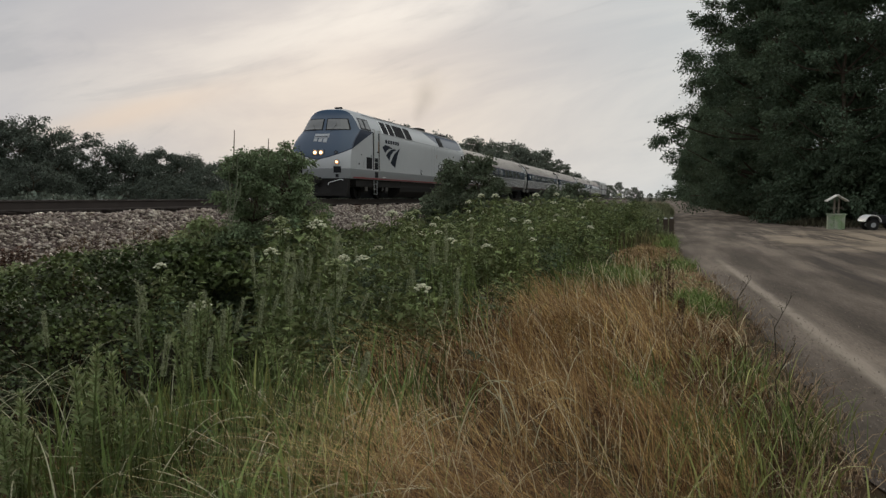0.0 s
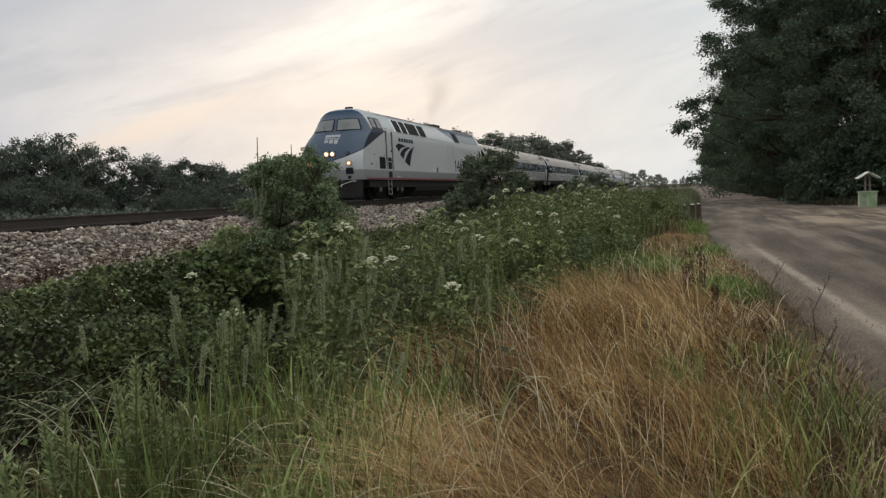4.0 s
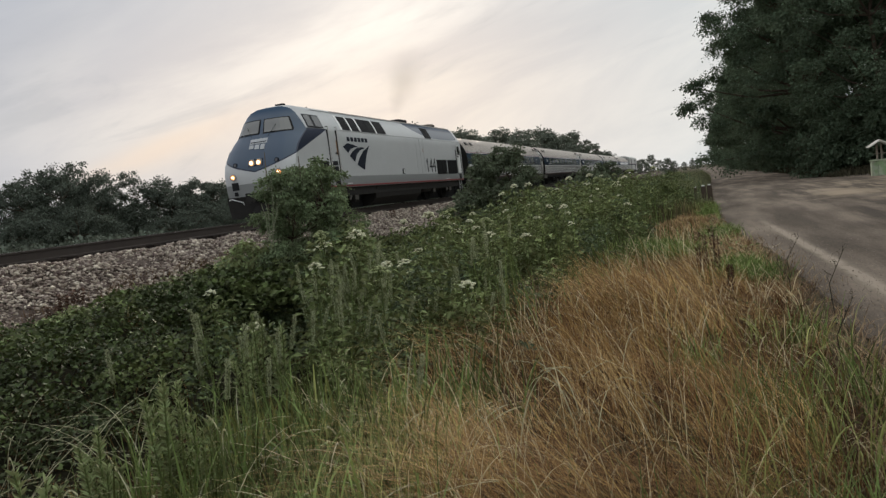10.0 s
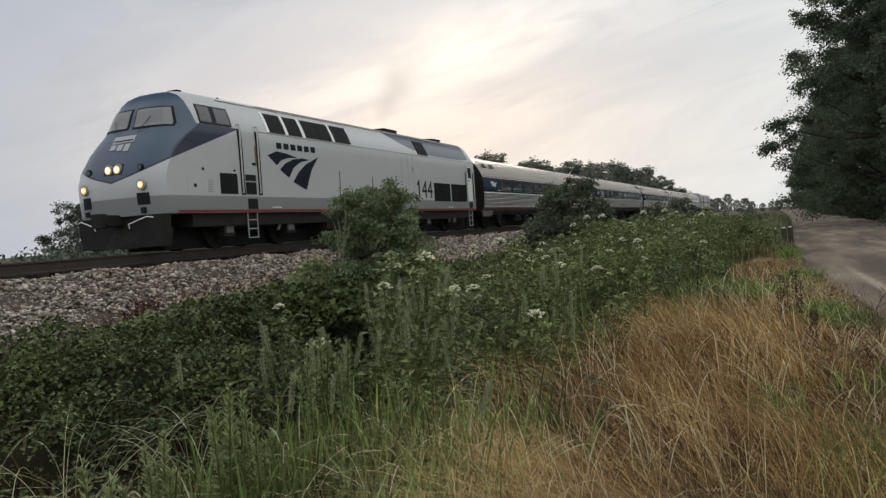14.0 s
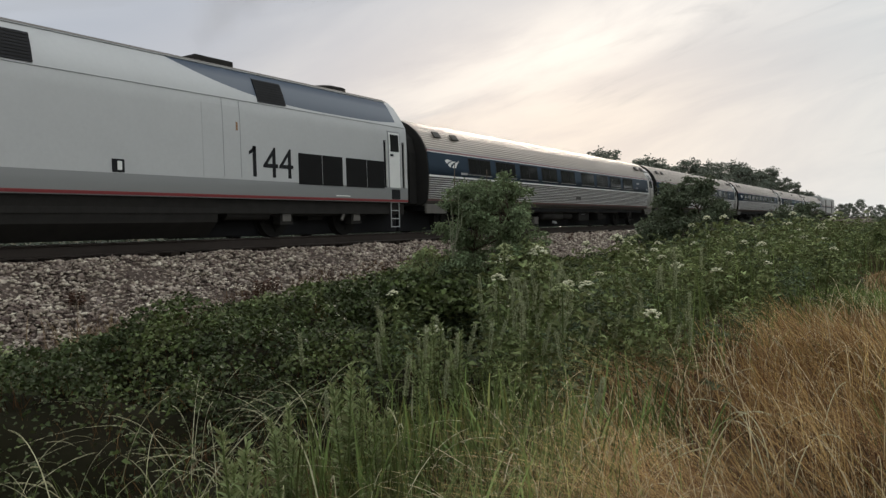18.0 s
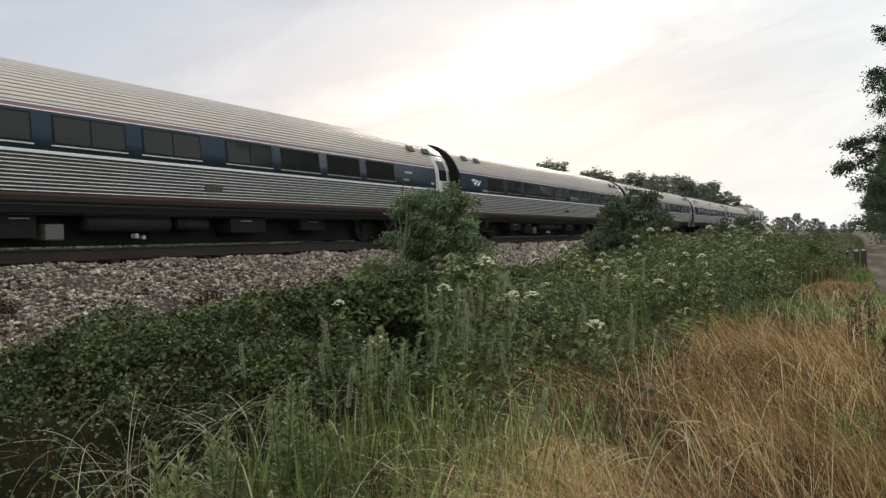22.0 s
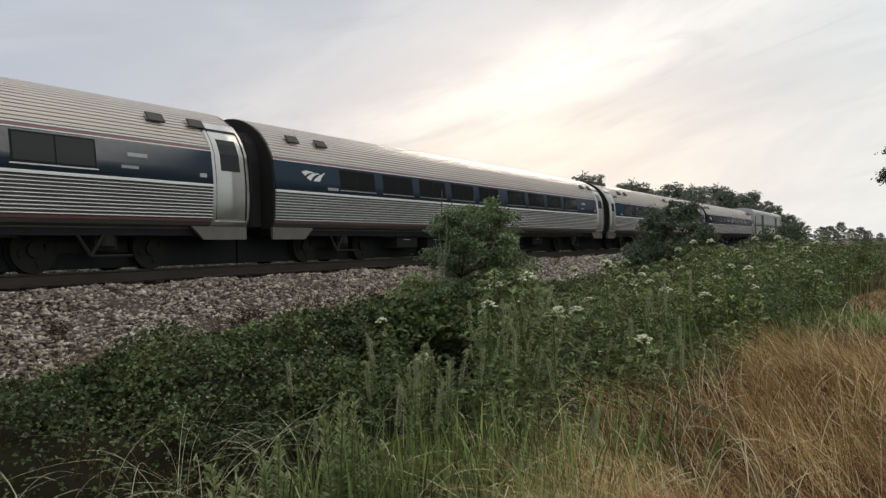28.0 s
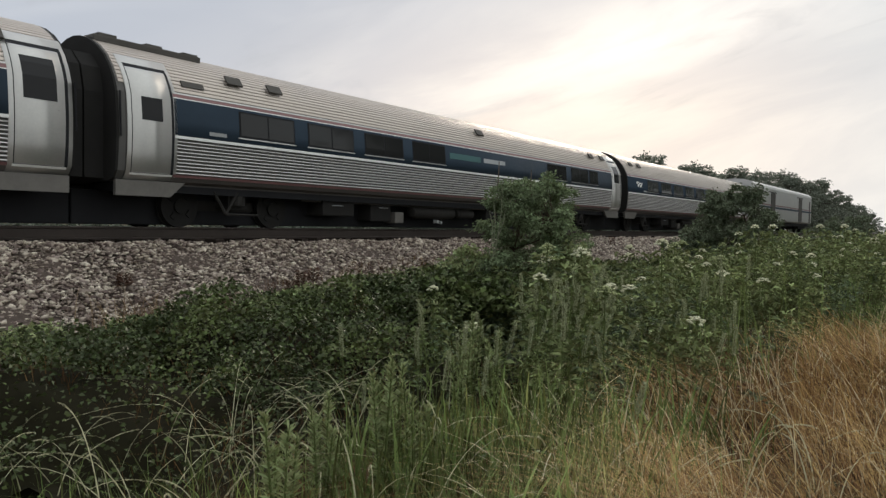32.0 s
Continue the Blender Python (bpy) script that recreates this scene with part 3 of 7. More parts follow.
def unit(v):
    return v / np.maximum(np.linalg.norm(v, axis=-1, keepdims=True), 1e-9)


def leaf_mesh(name, at, out, length, width, mat, droop=0.25, curl=0.12):
    """Pointed leaves at the places at, reaching along out: one folded quad each."""
    at, out = np.asarray(at, float), unit(np.asarray(out, float))
    n = len(at)
    length = np.broadcast_to(length, n)[:, None]
    width = np.broadcast_to(width, n)[:, None]
    side = unit(np.cross(out, unit(RNG.normal(size=(n, 3)) + (0, 0, 1.2))))
    nor = np.cross(side, out)
    tip = at + out * length - np.array([0, 0, 1.0]) * length * droop
    mid = at + out * length * 0.45 - nor * length * curl * 0.4
    l, r = mid + side * width / 2 + nor * length * curl, mid - side * width / 2 + nor * length * curl
    v = np.stack([at, l, tip, r], 1).reshape(-1, 3)
    i = np.arange(n)[:, None] * 4
    return sheet(name, v, np.hstack([i, i + 1, i + 2, i + 3]), mat)


def blade_mesh(name, root, height, lean, mat, width=0.006, levels=4, nod=0.5):
    """Grass blades that rise from root, lean sideways and nod at the tip."""
    root = np.asarray(root, float)
    n = len(root)
    height, width, nod = (np.broadcast_to(a, n)[:, None] for a in (height, width, nod))
    lean = np.asarray(lean, float)
    across = unit(np.stack([-lean[:, 1], lean[:, 0], 0 * lean[:, 0]], 1) + RNG.normal(size=(n, 3)) * (0.6, 0.6, 0))
    rows = []
    for k in range(levels):
        s = k / (levels - 1)
        p = root + np.concatenate([lean * height * (0.35 * s + nod * s * s * 0.9), height * (s - nod * 0.45 * s ** 3)], 1)
        w = width * (1 - 0.85 * s ** 1.5) / 2
        rows += [p - across * w, p + across * w]
    v = np.stack(rows, 1).reshape(-1, 3)
    i = np.arange(n)[:, None] * (2 * levels)
    f = np.stack([np.hstack([i + 2 * k, i + 2 * k + 1, i + 2 * k + 3, i + 2 * k + 2]) for k in range(levels - 1)], 1).reshape(-1, 4)
    return sheet(name, v, f, mat)


def lumps(n, at, size, squash=0.7, flat=1.0):
    """Rough eight-sided stones."""
    base = np.array([(1, 0, 0), (-1, 0, 0), (0, 1, 0), (0, -1, 0), (0, 0, 1), (0, 0, -1)], float)
    tri = np.array([(0, 2, 4), (2, 1, 4), (1, 3, 4), (3, 0, 4), (2, 0, 5), (1, 2, 5), (3, 1, 5), (0, 3, 5)])
    q = RNG.normal(size=(n, 3, 3))
    q = np.linalg.qr(q)[0]
    v = base[None] * RNG.uniform(0.5, 1.25, (n, 6, 1)) * np.array([1, 1, squash]) + RNG.normal(scale=0.16, size=(n, 6, 3))
    v = np.einsum("nij,nkj->nki", q, v) * np.array([1, 1, flat]) * np.broadcast_to(size, n)[:, None, None] + np.asarray(at)[:, None, :]
    f = tri[None] + (np.arange(n) * 6)[:, None, None]
    return v.reshape(-1, 3), f.reshape(-1, 3)


PROFILE = [(-4000, -0.9), (-23, -0.9), (-20, -0.6), (-16.65, 1.07), (-13.35, 1.07), (-10.2, -0.47), (-9.2, -0.75), (-6.2, -0.8), (-4.2, -0.40), (-3.0, -0.10), (-1.8, 0.0), (4000, 0.0)]


def ground_z(x):
    return np.interp(x, [p[0] for p in PROFILE], [p[1] for p in PROFILE])


# ---- ground, road, track ----
def build_ground():
    xs = sorted({p[0] for p in PROFILE} | set(np.arange(-24, 12, 0.5).round(2)) | {-2000, -900, -400, -150, -60, -35, 20, 40, 90, 300, 900, 2000})
    ys = sorted(set(np.arange(-10, 60, 1.0)) | set(np.arange(60, 300, 12.0)) | {-3000, -800, -200, -60, -25, 400, 600, 1000, 1800, 4000})
    v, f = [], []
    for y in ys:
        for x in xs:
            bump = 0.05 * noise.noise((x * 0.5, y * 0.5, 0)) if -9.5 < x < 1.0 and -10 < y < 80 else 0.0
            v.append((x, y, float(ground_z(x)) + bump))
    n = len(xs)
    for j in range(len(ys) - 1):
        for i in range(n - 1):
            f.append((j * n + i, j * n + i + 1, j * n + n + i + 1, j * n + n + i))
    ob = new("ground", sheet("ground", v, f, "ground"))
    tagged(ob, "dry soil ground with a ditch along the railway bank", "ground", kind="structure")


def strip(name, left, right, ys, z, mat, crown=0.0, cols=8, seed=0):
    v, f = [], []
    for y in ys:
        a, b = left(y), right(y)
        for i in range(cols + 1):
            s = i / cols
            x = a + (b - a) * s
            v.append((x, y, z + crown * (1 - (2 * s - 1) ** 2) + 0.012 * noise.noise((x * 0.7, y * 0.35, seed))))
    for j in range(len(ys) - 1):
        for i in range(cols):
            k = j * (cols + 1) + i
            f.append((k, k + 1, k + cols + 2, k + cols + 1))
    return sheet(name, v, f, mat)


def build_road():
    ys = [-60, -30, -15] + [float(q) for q in np.arange(-8, 24, 0.2)] + [float(q) for q in np.arange(24, 70, 1.0)] + [80, 100, 130, 170, 220, 300, 420, 600]
    wob = lambda y: 0.22 * noise.noise((0, y * 0.22, 3)) + 0.22 * noise.noise((0, y * 0.9, 5)) + 0.12 * noise.noise((0, y * 3.1, 7))
    ob = new("road", strip("road", lambda y: 1.22 + 0.6 * wob(y) - 0.055 * min(max(0, y - 12), 9) + 0.022 * min(max(0, y - 32), 110), lambda y: 7.4 + 0.3 * wob(y + 40) + 0.022 * min(max(0, y - 32), 110), ys, 0.016, "road", 0.035, 10))
    tagged(ob, "worn grey-brown gravel road beside the railway", "road", kind="structure")
    ob = new("sandy_lot", strip("sandy_lot", lambda y: 7.0, lambda y: 22.0, [float(q) for q in np.arange(2, 47.5, 1.5)], 0.026, "road", 0, 14, 2))
    tagged(ob, "sandy bare yard beside the road", "yard", kind="structure")


def build_track():
    track = thing("track", (TRACK_X, 0, RAIL_Z), "railway track of rusty rails on dark wooden ties", "railway track", kind="structure")
    head = [(-0.036, 0), (0.036, 0), (0.036, -0.035), (0.012, -0.05), (0.012, -0.21), (0.075, -0.23), (0.075, -0.25), (-0.075, -0.25), (-0.075, -0.23), (-0.012, -0.21), (-0.012, -0.05), (-0.036, -0.035)]
    for s in (-1, 1):
        bm = bmesh.new()
        prism(bm, [(x + s * 0.7525, z) for x, z in head], -150, 900)
        rail = part("rail", bm, "rail", track)
        bm = bmesh.new()
        box(bm, s * 0.7525 - 0.03, s * 0.7525 + 0.03, -150, 900, 0.0005, 0.002)
        part("rail_head", bm, "rail_top", rail, "bright worn running surface")
    tie = from_bmesh(boxes((-1.30, 1.30, -0.115, 0.115, -0.42, -0.25), bevel=0.012), "tie")
    tie.materials.append(MAT["tie"])
    for i in range(-20, 180):
        o = part("tie", tie, "tie", track)
        o.matrix_basis = pose(0.03 * noise.noise((i * 1.7, 0, 0)), i * 0.52, 0.012 * noise.noise((i * 2.1, 3, 0)), 0, 0, noise.noise((i, 9, 0)) * 1.5)
    bm = boxes(*[(-1.3, 1.3, i * 0.52 - 0.115, i * 0.52 + 0.115, -0.42, -0.25) for i in range(180, 600)])
    o = part("far_ties", bm, "tie", track)
    o["kind"] = "stuff"


def build_ballast():
    bed = new("ballast_bed", strip("ballast_bed", lambda y: -16.9, lambda y: -10.3, [-150] + [float(q) for q in np.arange(-12, 60, 0.8)] + [80, 120, 180, 300, 900], 0, "ballast_bed", 0, 26))
    me = bed.data
    for v in me.vertices:
        v.co.z = float(ground_z(v.co.x)) + 0.03 + 0.05 * noise.noise((v.co.x * 1.3, v.co.y * 1.3, 1)) * (1 if v.co.x > -13.0 or v.co.x < -16.7 else 0.3)
    tagged(bed, "bank of broken grey and pink ballast stone", "ballast", kind="structure")
    n = 88000
    u = RNG.uniform(0, 1, n)
    y = -4 + 55 * u ** 1.5
    x = RNG.uniform(-13.72, -10.4, n)
    z = ground_z(x) + RNG.uniform(0.02, 0.085, n) + 0.05 * np.sin(x * 3.1 + np.sin(y)) * np.sin(y * 2.3)
    v, f = lumps(n, np.stack([x, y, z], 1), (0.027 + 0.062 * RNG.uniform(size=n) ** 1.7) * (1 + 0.012 * np.maximum(y - 10, 0)), 0.6, 0.62)
    me = sheet("ballast_stones", v, f, "stone")
    ob = new("ballast_stones", me)
    tagged(ob, "loose broken ballast stones in grey, pink and buff", "ballast", kind="stuff")


build_ground()
build_road()
build_track()
build_ballast()


# ---- the train ----
def half(points):
    """A closed section from its right half, given from the bottom up."""
    return points + [(-x, z) for x, z in reversed(points) if x > 1e-6]


def wheelset(parent, y, r, side=0.79):
    bm = bmesh.new()
    tube(bm, (-side, 0, 0), (side, 0, 0), 0.09, n=10)
    for s in (-1, 1):
        tube(bm, (s * 0.70, 0, 0), (s * 0.84, 0, 0), r, n=28)
        tube(bm, (s * 0.66, 0, 0), (s * 0.70, 0, 0), r + 0.03, n=28)
        tube(bm, (s * 0.84, 0, 0), (s * 0.90, 0, 0), 0.16, n=12)
        for k in range(4):
            a = k * math.pi / 2
            c, q = math.cos(a) * r * 0.6, math.sin(a) * r * 0.6
            box(bm, s * 0.87 - 0.04, s * 0.87 + 0.0, c - 0.06, c + 0.06, q - 0.06, q + 0.06)
    w = part("wheelset", bm, "rubber", parent, "steel wheels on their axle")
    w.matrix_basis = pose(0, y, r)
    WHEELS.append((w, y, r))
    return w


WHEELS = []
# height, half width, how far the front leans back, and how far its corners are swept back
NOSE_LEVELS = [(0.95, 1.50, 0.06, 0.30), (1.05, 1.52, 0.05, 0.30), (1.42, 1.52, 0.02, 0.30), (1.80, 1.52, 0.0, 0.30), (2.17, 1.52, 0.13, 0.28), (2.65, 1.52, 0.36, 0.40), (2.95, 1.51, 0.55, 0.58), (3.28, 1.49, 0.79, 0.86), (3.62, 1.32, 0.92, 0.76), (3.92, 1.14, 1.08, 0.62), (4.10, 1.00, 1.26, 0.52), (4.22, 0.82, 1.48, 0.42), (4.30, 0.55, 1.8, 0.3), (4.34, 0.25, 2.2, 0.2)]


def front(u, z):
    zs = [l[0] for l in NOSE_LEVELS]
    return -0.55 + float(np.interp(z, zs, [l[2] for l in NOSE_LEVELS])) + float(np.interp(z, zs, [l[3] for l in NOSE_LEVELS])) * abs(u) ** 4


def section_x(z):
    return float(np.interp(z, [l[0] for l in NOSE_LEVELS], [l[1] for l in NOSE_LEVELS]))


def side_plate(bm, y0, y1, z0, z1, out=0.012, thick=0.02, shear=0.0, s=1):
    """A plate that lies on the flank between two heights, and follows its slope."""
    zs = [z0] + [q[0] for q in NOSE_LEVELS if z0 + 0.004 < q[0] < z1 - 0.004] + [z1]
    rows = []
    for z in zs:
        k = shear * (z - z0) / (z1 - z0)
        rows.append([bm.verts.new((s * (section_x(z) + o), y + k, z)) for o in (out - thick, out) for y in (y0, y1)])
    for p, q in zip(rows, rows[1:]):
        for i, j in ((0, 1), (1, 3), (3, 2), (2, 0)):
            bm.faces.new((p[i], p[j], q[j], q[i]))
    bm.faces.new((rows[0][0], rows[0][1], rows[0][3], rows[0][2]))
    bm.faces.new((rows[-1][0], rows[-1][2], rows[-1][3], rows[-1][1]))
    return bm


def letters(name, text, size, parent, mat, m, label=""):
    cu = bpy.data.curves.new(name, "FONT")
    cu.body, cu.size, cu.extrude, cu.align_x = text, size, 0.004, "LEFT"
    tmp = new("tmp", cu)
    me = bpy.data.meshes.new_from_object(tmp.evaluated_get(bpy.context.evaluated_depsgraph_get()))
    bpy.data.objects.remove(tmp)
    me.materials.clear()
    o = part(name, me, mat, parent, label)
    o.matrix_basis = m
    return o


SWOOSH = [((0, 0.52), (0.45, 0.66), (0.95, 0.62), (1.5, 0.52), (1.02, 0.50), (0.62, 0.40), (0.42, 0.25)),
          ((0.55, 0.13), (0.85, 0.33), (1.25, 0.47), (1.72, 0.53), (2.12, 0.50), (1.62, 0.40), (1.25, 0.22), (0.98, -0.10)),
          ((1.18, -0.22), (1.50, 0.10), (1.92, 0.36), (2.62, 0.62), (2.22, 0.22), (2.02, -0.12), (1.86, -0.45))]


def swooshes(parent, mat, y, z, k, x, s, label):
    for sw in SWOOSH:
        bm = bmesh.new()
        vs = [bm.verts.new((s * x, y + a * k, z + b * k)) for a, b in sw]
        bm.faces.new(vs)
        r = bmesh.ops.extrude_face_region(bm, geom=bm.faces[:])
        bmesh.ops.translate(bm, vec=(s * 0.006, 0, 0), verts=[e for e in r["geom"] if isinstance(e, bmesh.types.BMVert)])
        part("emblem_stripe", bm, mat, parent, label)


def build_loco():
    loco = thing("locomotive", (TRACK_X, TRAIN[0][1], RAIL_Z), "silver-grey diesel locomotive with a blue nose and lit headlights", "locomotive")
    # shell: closed outlines stacked upwards
    bm = bmesh.new()
    us = [1, 0.96, 0.9, 0.8, 0.65, 0.5, 0.25, 0, -0.25, -0.5, -0.65, -0.8, -0.9, -0.96, -1]
    rings = []
    for z, hw, *_ in NOSE_LEVELS:
        rear = float(np.interp(z, [3.3, 4.0, 4.34], [20.45, 20.34, 20.05]))
        pts = [(hw * u, front(u, z)) for u in us]
        pts += [(-hw, 5.0), (-hw, 10.0), (-hw, 15.0), (-hw, rear - 0.1), (-hw + 0.08 * min(1, hw), rear), (hw - 0.08 * min(1, hw), rear), (hw, rear - 0.1), (hw, 15.0), (hw, 10.0), (hw, 5.0)]
        rings.append([bm.verts.new((x, y, z)) for x, y in pts])
    n = len(rings[0])
    for a, b in zip(rings, rings[1:]):
        for i in range(n):
            bm.faces.new((a[i], a[(i + 1) % n], b[(i + 1) % n], b[i]))
    bm.faces.new(rings[-1])
    bm.faces.new(list(reversed(rings[0])))
    body = part("body", bm, "loco", loco, smooth=True)
    body.data.set_sharp_from_angle(angle=radians(24))
    # red stripe and underframe
    for s in (-1, 1):
        part("red_stripe", side_plate(bmesh.new(), 0.1, 20.35, 0.97, 1.03, 0.010, 0.02, s=s), "red", loco, "thin dark red stripe")
        part("roof_seam", tubes(((s * (section_x(3.28) + 0.005), 3.4, 3.28), (s * (section_x(3.28) + 0.005), 20.3, 3.28), 0.008), n=5), "grey", loco)
        part("roof_gutter", tubes(((s * 1.0, 2.3, 4.11), (s * 1.0, 19.9, 4.11), 0.018), n=6), "grey", loco)
    part("underframe", boxes((-1.38, 1.38, 0.7, 20.3, 0.60, 0.96)), "dirt", loco, "dark dirty sill below the body")
    # added black filler boxes, so no light shows under the locomotive
    part("traction_case", boxes((-0.64, 0.64, 0.4, 6.95, 0.04, 0.64), bevel=0.04), "black", loco)
    part("traction_case", boxes((-0.64, 0.64, 12.95, 20.9, 0.04, 0.64), bevel=0.04), "black", loco)
    bm = bmesh.new()
    prism(bm, half([(0, 0.06), (0.95, 0.06), (1.32, 0.40), (1.42, 0.95)])[1:], 7.0, 12.9)
    part("fuel_tank", bm, "dirt", loco, "dark dirty fuel tank")
    part("air_tank", tubes(((1.15, 13.2, 0.62), (1.15, 14.6, 0.62), 0.18), n=14), "dirt", loco)
    # pilot and coupler
    bm = bmesh.new()
    prism(bm, [(-1.35, 0.16), (1.35, 0.16), (1.45, 0.95), (-1.45, 0.95)], -0.40, -0.1)
    part("pilot", bm, "dirt", loco, "black snow plough plate below the nose")
    bm = bmesh.new()
    vs = [bm.verts.new(p) for p in ((-1.3, -0.15, 0.14), (0, -0.6, 0.14), (1.3, -0.15, 0.14), (-1.4, -0.15, 0.62), (0, -0.47, 0.62), (1.4, -0.15, 0.62), (-1.3, 0.0, 0.14), (1.3, 0.0, 0.14), (-1.4, 0.0, 0.62), (1.4, 0.0, 0.62))]
    for f in ((0, 1, 4, 3), (1, 2, 5, 4), (2, 7, 9, 5), (0, 3, 8, 6), (3, 4, 5, 9, 8), (0, 6, 7, 2, 1)):
        bm.faces.new([vs[i] for i in f])
    part("plough", bm, "dirt", loco)
    part("coupler", boxes((-0.16, 0.16, -0.9, -0.2, 0.72, 1.0), (-0.22, 0.1, -1.05, -0.82, 0.68, 1.04), bevel=0.03), "dirt", loco)
    for s in (-1, 1):
        part("cut_lever", tubes(((s * 0.60, -0.66, 0.74), (s * 1.12, -0.58, 0.90), 0.015), ((s * 1.12, -0.58, 0.90), (s * 1.28, -0.52, 0.87), 0.015), ((s * 0.60, -0.66, 0.74), (s * 0.58, -0.62, 0.64), 0.015), n=6), "white", loco, "white-painted uncoupling lever")
    # windscreen, following the sloping face
    def face_patch(u0, u1, z0, z1, out, grid=6):
        bm = bmesh.new()
        vv = []
        for j in range(grid + 1):
            for i in range(grid + 1):
                u, z = u0 + (u1 - u0) * i / grid, z0 + (z1 - z0) * j / grid
                vv.append(bm.verts.new((u * section_x(z), front(u, z) - out, z + out * 0.4)))
        for j in range(grid):
            for i in range(grid):
                k = j * (grid + 1) + i
                bm.faces.new((vv[k], vv[k + 1], vv[k + grid + 2], vv[k + grid + 1]))
        r = bmesh.ops.extrude_face_region(bm, geom=bm.faces[:])
        bmesh.ops.translate(bm, vec=(0, 0.03, 0), verts=[e for e in r["geom"] if isinstance(e, bmesh.types.BMVert)])
        return bm
    for s in (-1, 1):
        frame_ob = part("windscreen_frame", face_patch(s * 0.05, s * 0.80, 3.20, 3.76, 0.012), "black", loco)
        part("windscreen", face_patch(s * 0.085, s * 0.765, 3.24, 3.72, 0.024), "screen", frame_ob, "pale reflecting windscreen pane")
        part("wiper", tubes(((s * 0.35, front(0.25, 3.12) - 0.05, 3.10), (s * 0.62, front(0.45, 3.5) - 0.05, 3.5), 0.006), n=5), "black", loco)
        # lamps
        bm = tubes(((s * 0.15, -0.48, 2.13), (s * 0.15, -0.2, 2.13), 0.135), n=18)
        h = part("headlight_bezel", bm, "grey", loco)
        part("headlight", tubes(((s * 0.15, -0.495, 2.13), (s * 0.15, -0.35, 2.13), 0.09), n=18), "lamp", h, "lit warm headlight")
        part("lamp_core", tubes(((s * 0.15, -0.503, 2.13), (s * 0.15, -0.45, 2.13), 0.052), n=14), "filament", h, "white-hot centre of the headlight")
        bm = tubes(((s * 0.97, -0.55, 1.69), (s * 0.97, -0.25, 1.69), 0.13), n=18)
        h = part("ditch_light_bezel", bm, "grey", loco)
        part("ditch_light", tubes(((s * 0.97, -0.565, 1.69), (s * 0.97, -0.45, 1.69), 0.085), n=18), "amber", h, "lit amber ditch light")
        part("lamp_core", tubes(((s * 0.97, -0.573, 1.69), (s * 0.97, -0.50, 1.69), 0.04), n=14), "filament", h, "bright centre of the ditch light")
        h = part("class_light", tubes(((s * 0.88, -0.44, 2.13), (s * 0.88, -0.1, 2.13), 0.085), n=14), "navy", loco)
        part("class_lens", tubes(((s * 0.88, -0.45, 2.13), (s * 0.88, -0.35, 2.13), 0.055), n=14), "lens", h)
        part("front_grille", face_patch(s * 0.52, s * 0.74, 1.20, 1.49, 0.012), "black", loco, "black louvred vent in the nose")
        part("step_light", boxes((s * 0.95 - 0.06, s * 0.95 + 0.06, -0.53, -0.3, 1.0, 1.14), bevel=0.02), "black", loco)
    plate = part("nose_plate", face_patch(-0.24, 0.24, 2.83, 3.02, 0.014), "silver", loco, "silver-white nose emblem panel")
    part("nose_emblem_bar", face_patch(-0.22, 0.22, 2.875, 2.905, 0.02), "navy", plate)
    for i in range(3):
        part("nose_emblem", face_patch(-0.24 + i * 0.16, -0.12 + i * 0.16, 2.66 - 0.03 * i, 2.80, 0.014), "silver", loco)
    part("headlight_panel", face_patch(-0.2, 0.2, 2.0, 2.26, 0.008), "navy", loco)
    # flanks
    for s in (-1, 1):
        bm = side_plate(bmesh.new(), 1.10, 2.34, 3.31, 3.86, 0.03, 0.05, shear=0.14, s=s)
        w = part("cab_window", bm, "black", loco, "dark framed cab side window")
        part("sliding_pane", side_plate(bmesh.new(), 1.76, 2.29, 3.36, 3.81, 0.036, shear=0.13, s=s), "cab_pane", w)
        part("front_pane", side_plate(bmesh.new(), 1.14, 1.58, 3.36, 3.82, 0.036, shear=0.13, s=s), "cab_pane", w)
        door = part("cab_door", side_plate(bmesh.new(), 2.66, 3.20, 1.46, 3.22, 0.008, s=s), "loco", loco)
        part("door_handle", boxes((s * 1.53, s * 1.57, 3.05, 3.17, 2.3, 2.36)), "black", door)
        for yy in (2.56, 3.32):
            part("handrail_recess", side_plate(bmesh.new(), yy - 0.03, yy + 0.13, 1.44, 3.27, 0.012, s=s), "black", loco)
            part("handrail", tubes(((s * 1.57, yy, 1.50), (s * 1.57, yy, 3.40), 0.022), ((s * 1.50, yy, 1.5), (s * 1.57, yy, 1.5), 0.02), ((s * 1.46, yy, 3.4), (s * 1.57, yy, 3.4), 0.02), n=8), "steel_smooth", loco, "polished upright handrail")
        part("door_strip", side_plate(bmesh.new(), 3.22, 3.27, 2.28, 2.86, 0.014, s=s), "orange", loco)
        for i in range(6):
            part("vent_slit", side_plate(bmesh.new(), 1.22, 1.40, 1.50 + i * 0.06, 1.52 + i * 0.06, 0.008, s=s), "grey", loco)
        for yy in (1.05, 2.28):
            part("panel_latch", tubes(((s * 1.515, yy, 2.10), (s * 1.54, yy, 2.10), 0.035), n=8), "black", loco)
        part("step_opening", side_plate(bmesh.new(), 2.72, 3.18, 1.46, 2.02, 0.014, s=s), "black", loco, "dark step recess below the cab door")
        part("step_tread", side_plate(bmesh.new(), 2.72, 3.18, 1.80, 1.84, 0.03, s=s), "grey", loco)
        part("cab_vent", side_plate(bmesh.new(), 1.68, 2.38, 1.46, 2.02, 0.012, s=s), "black", loco, "black louvred vent behind the nose")
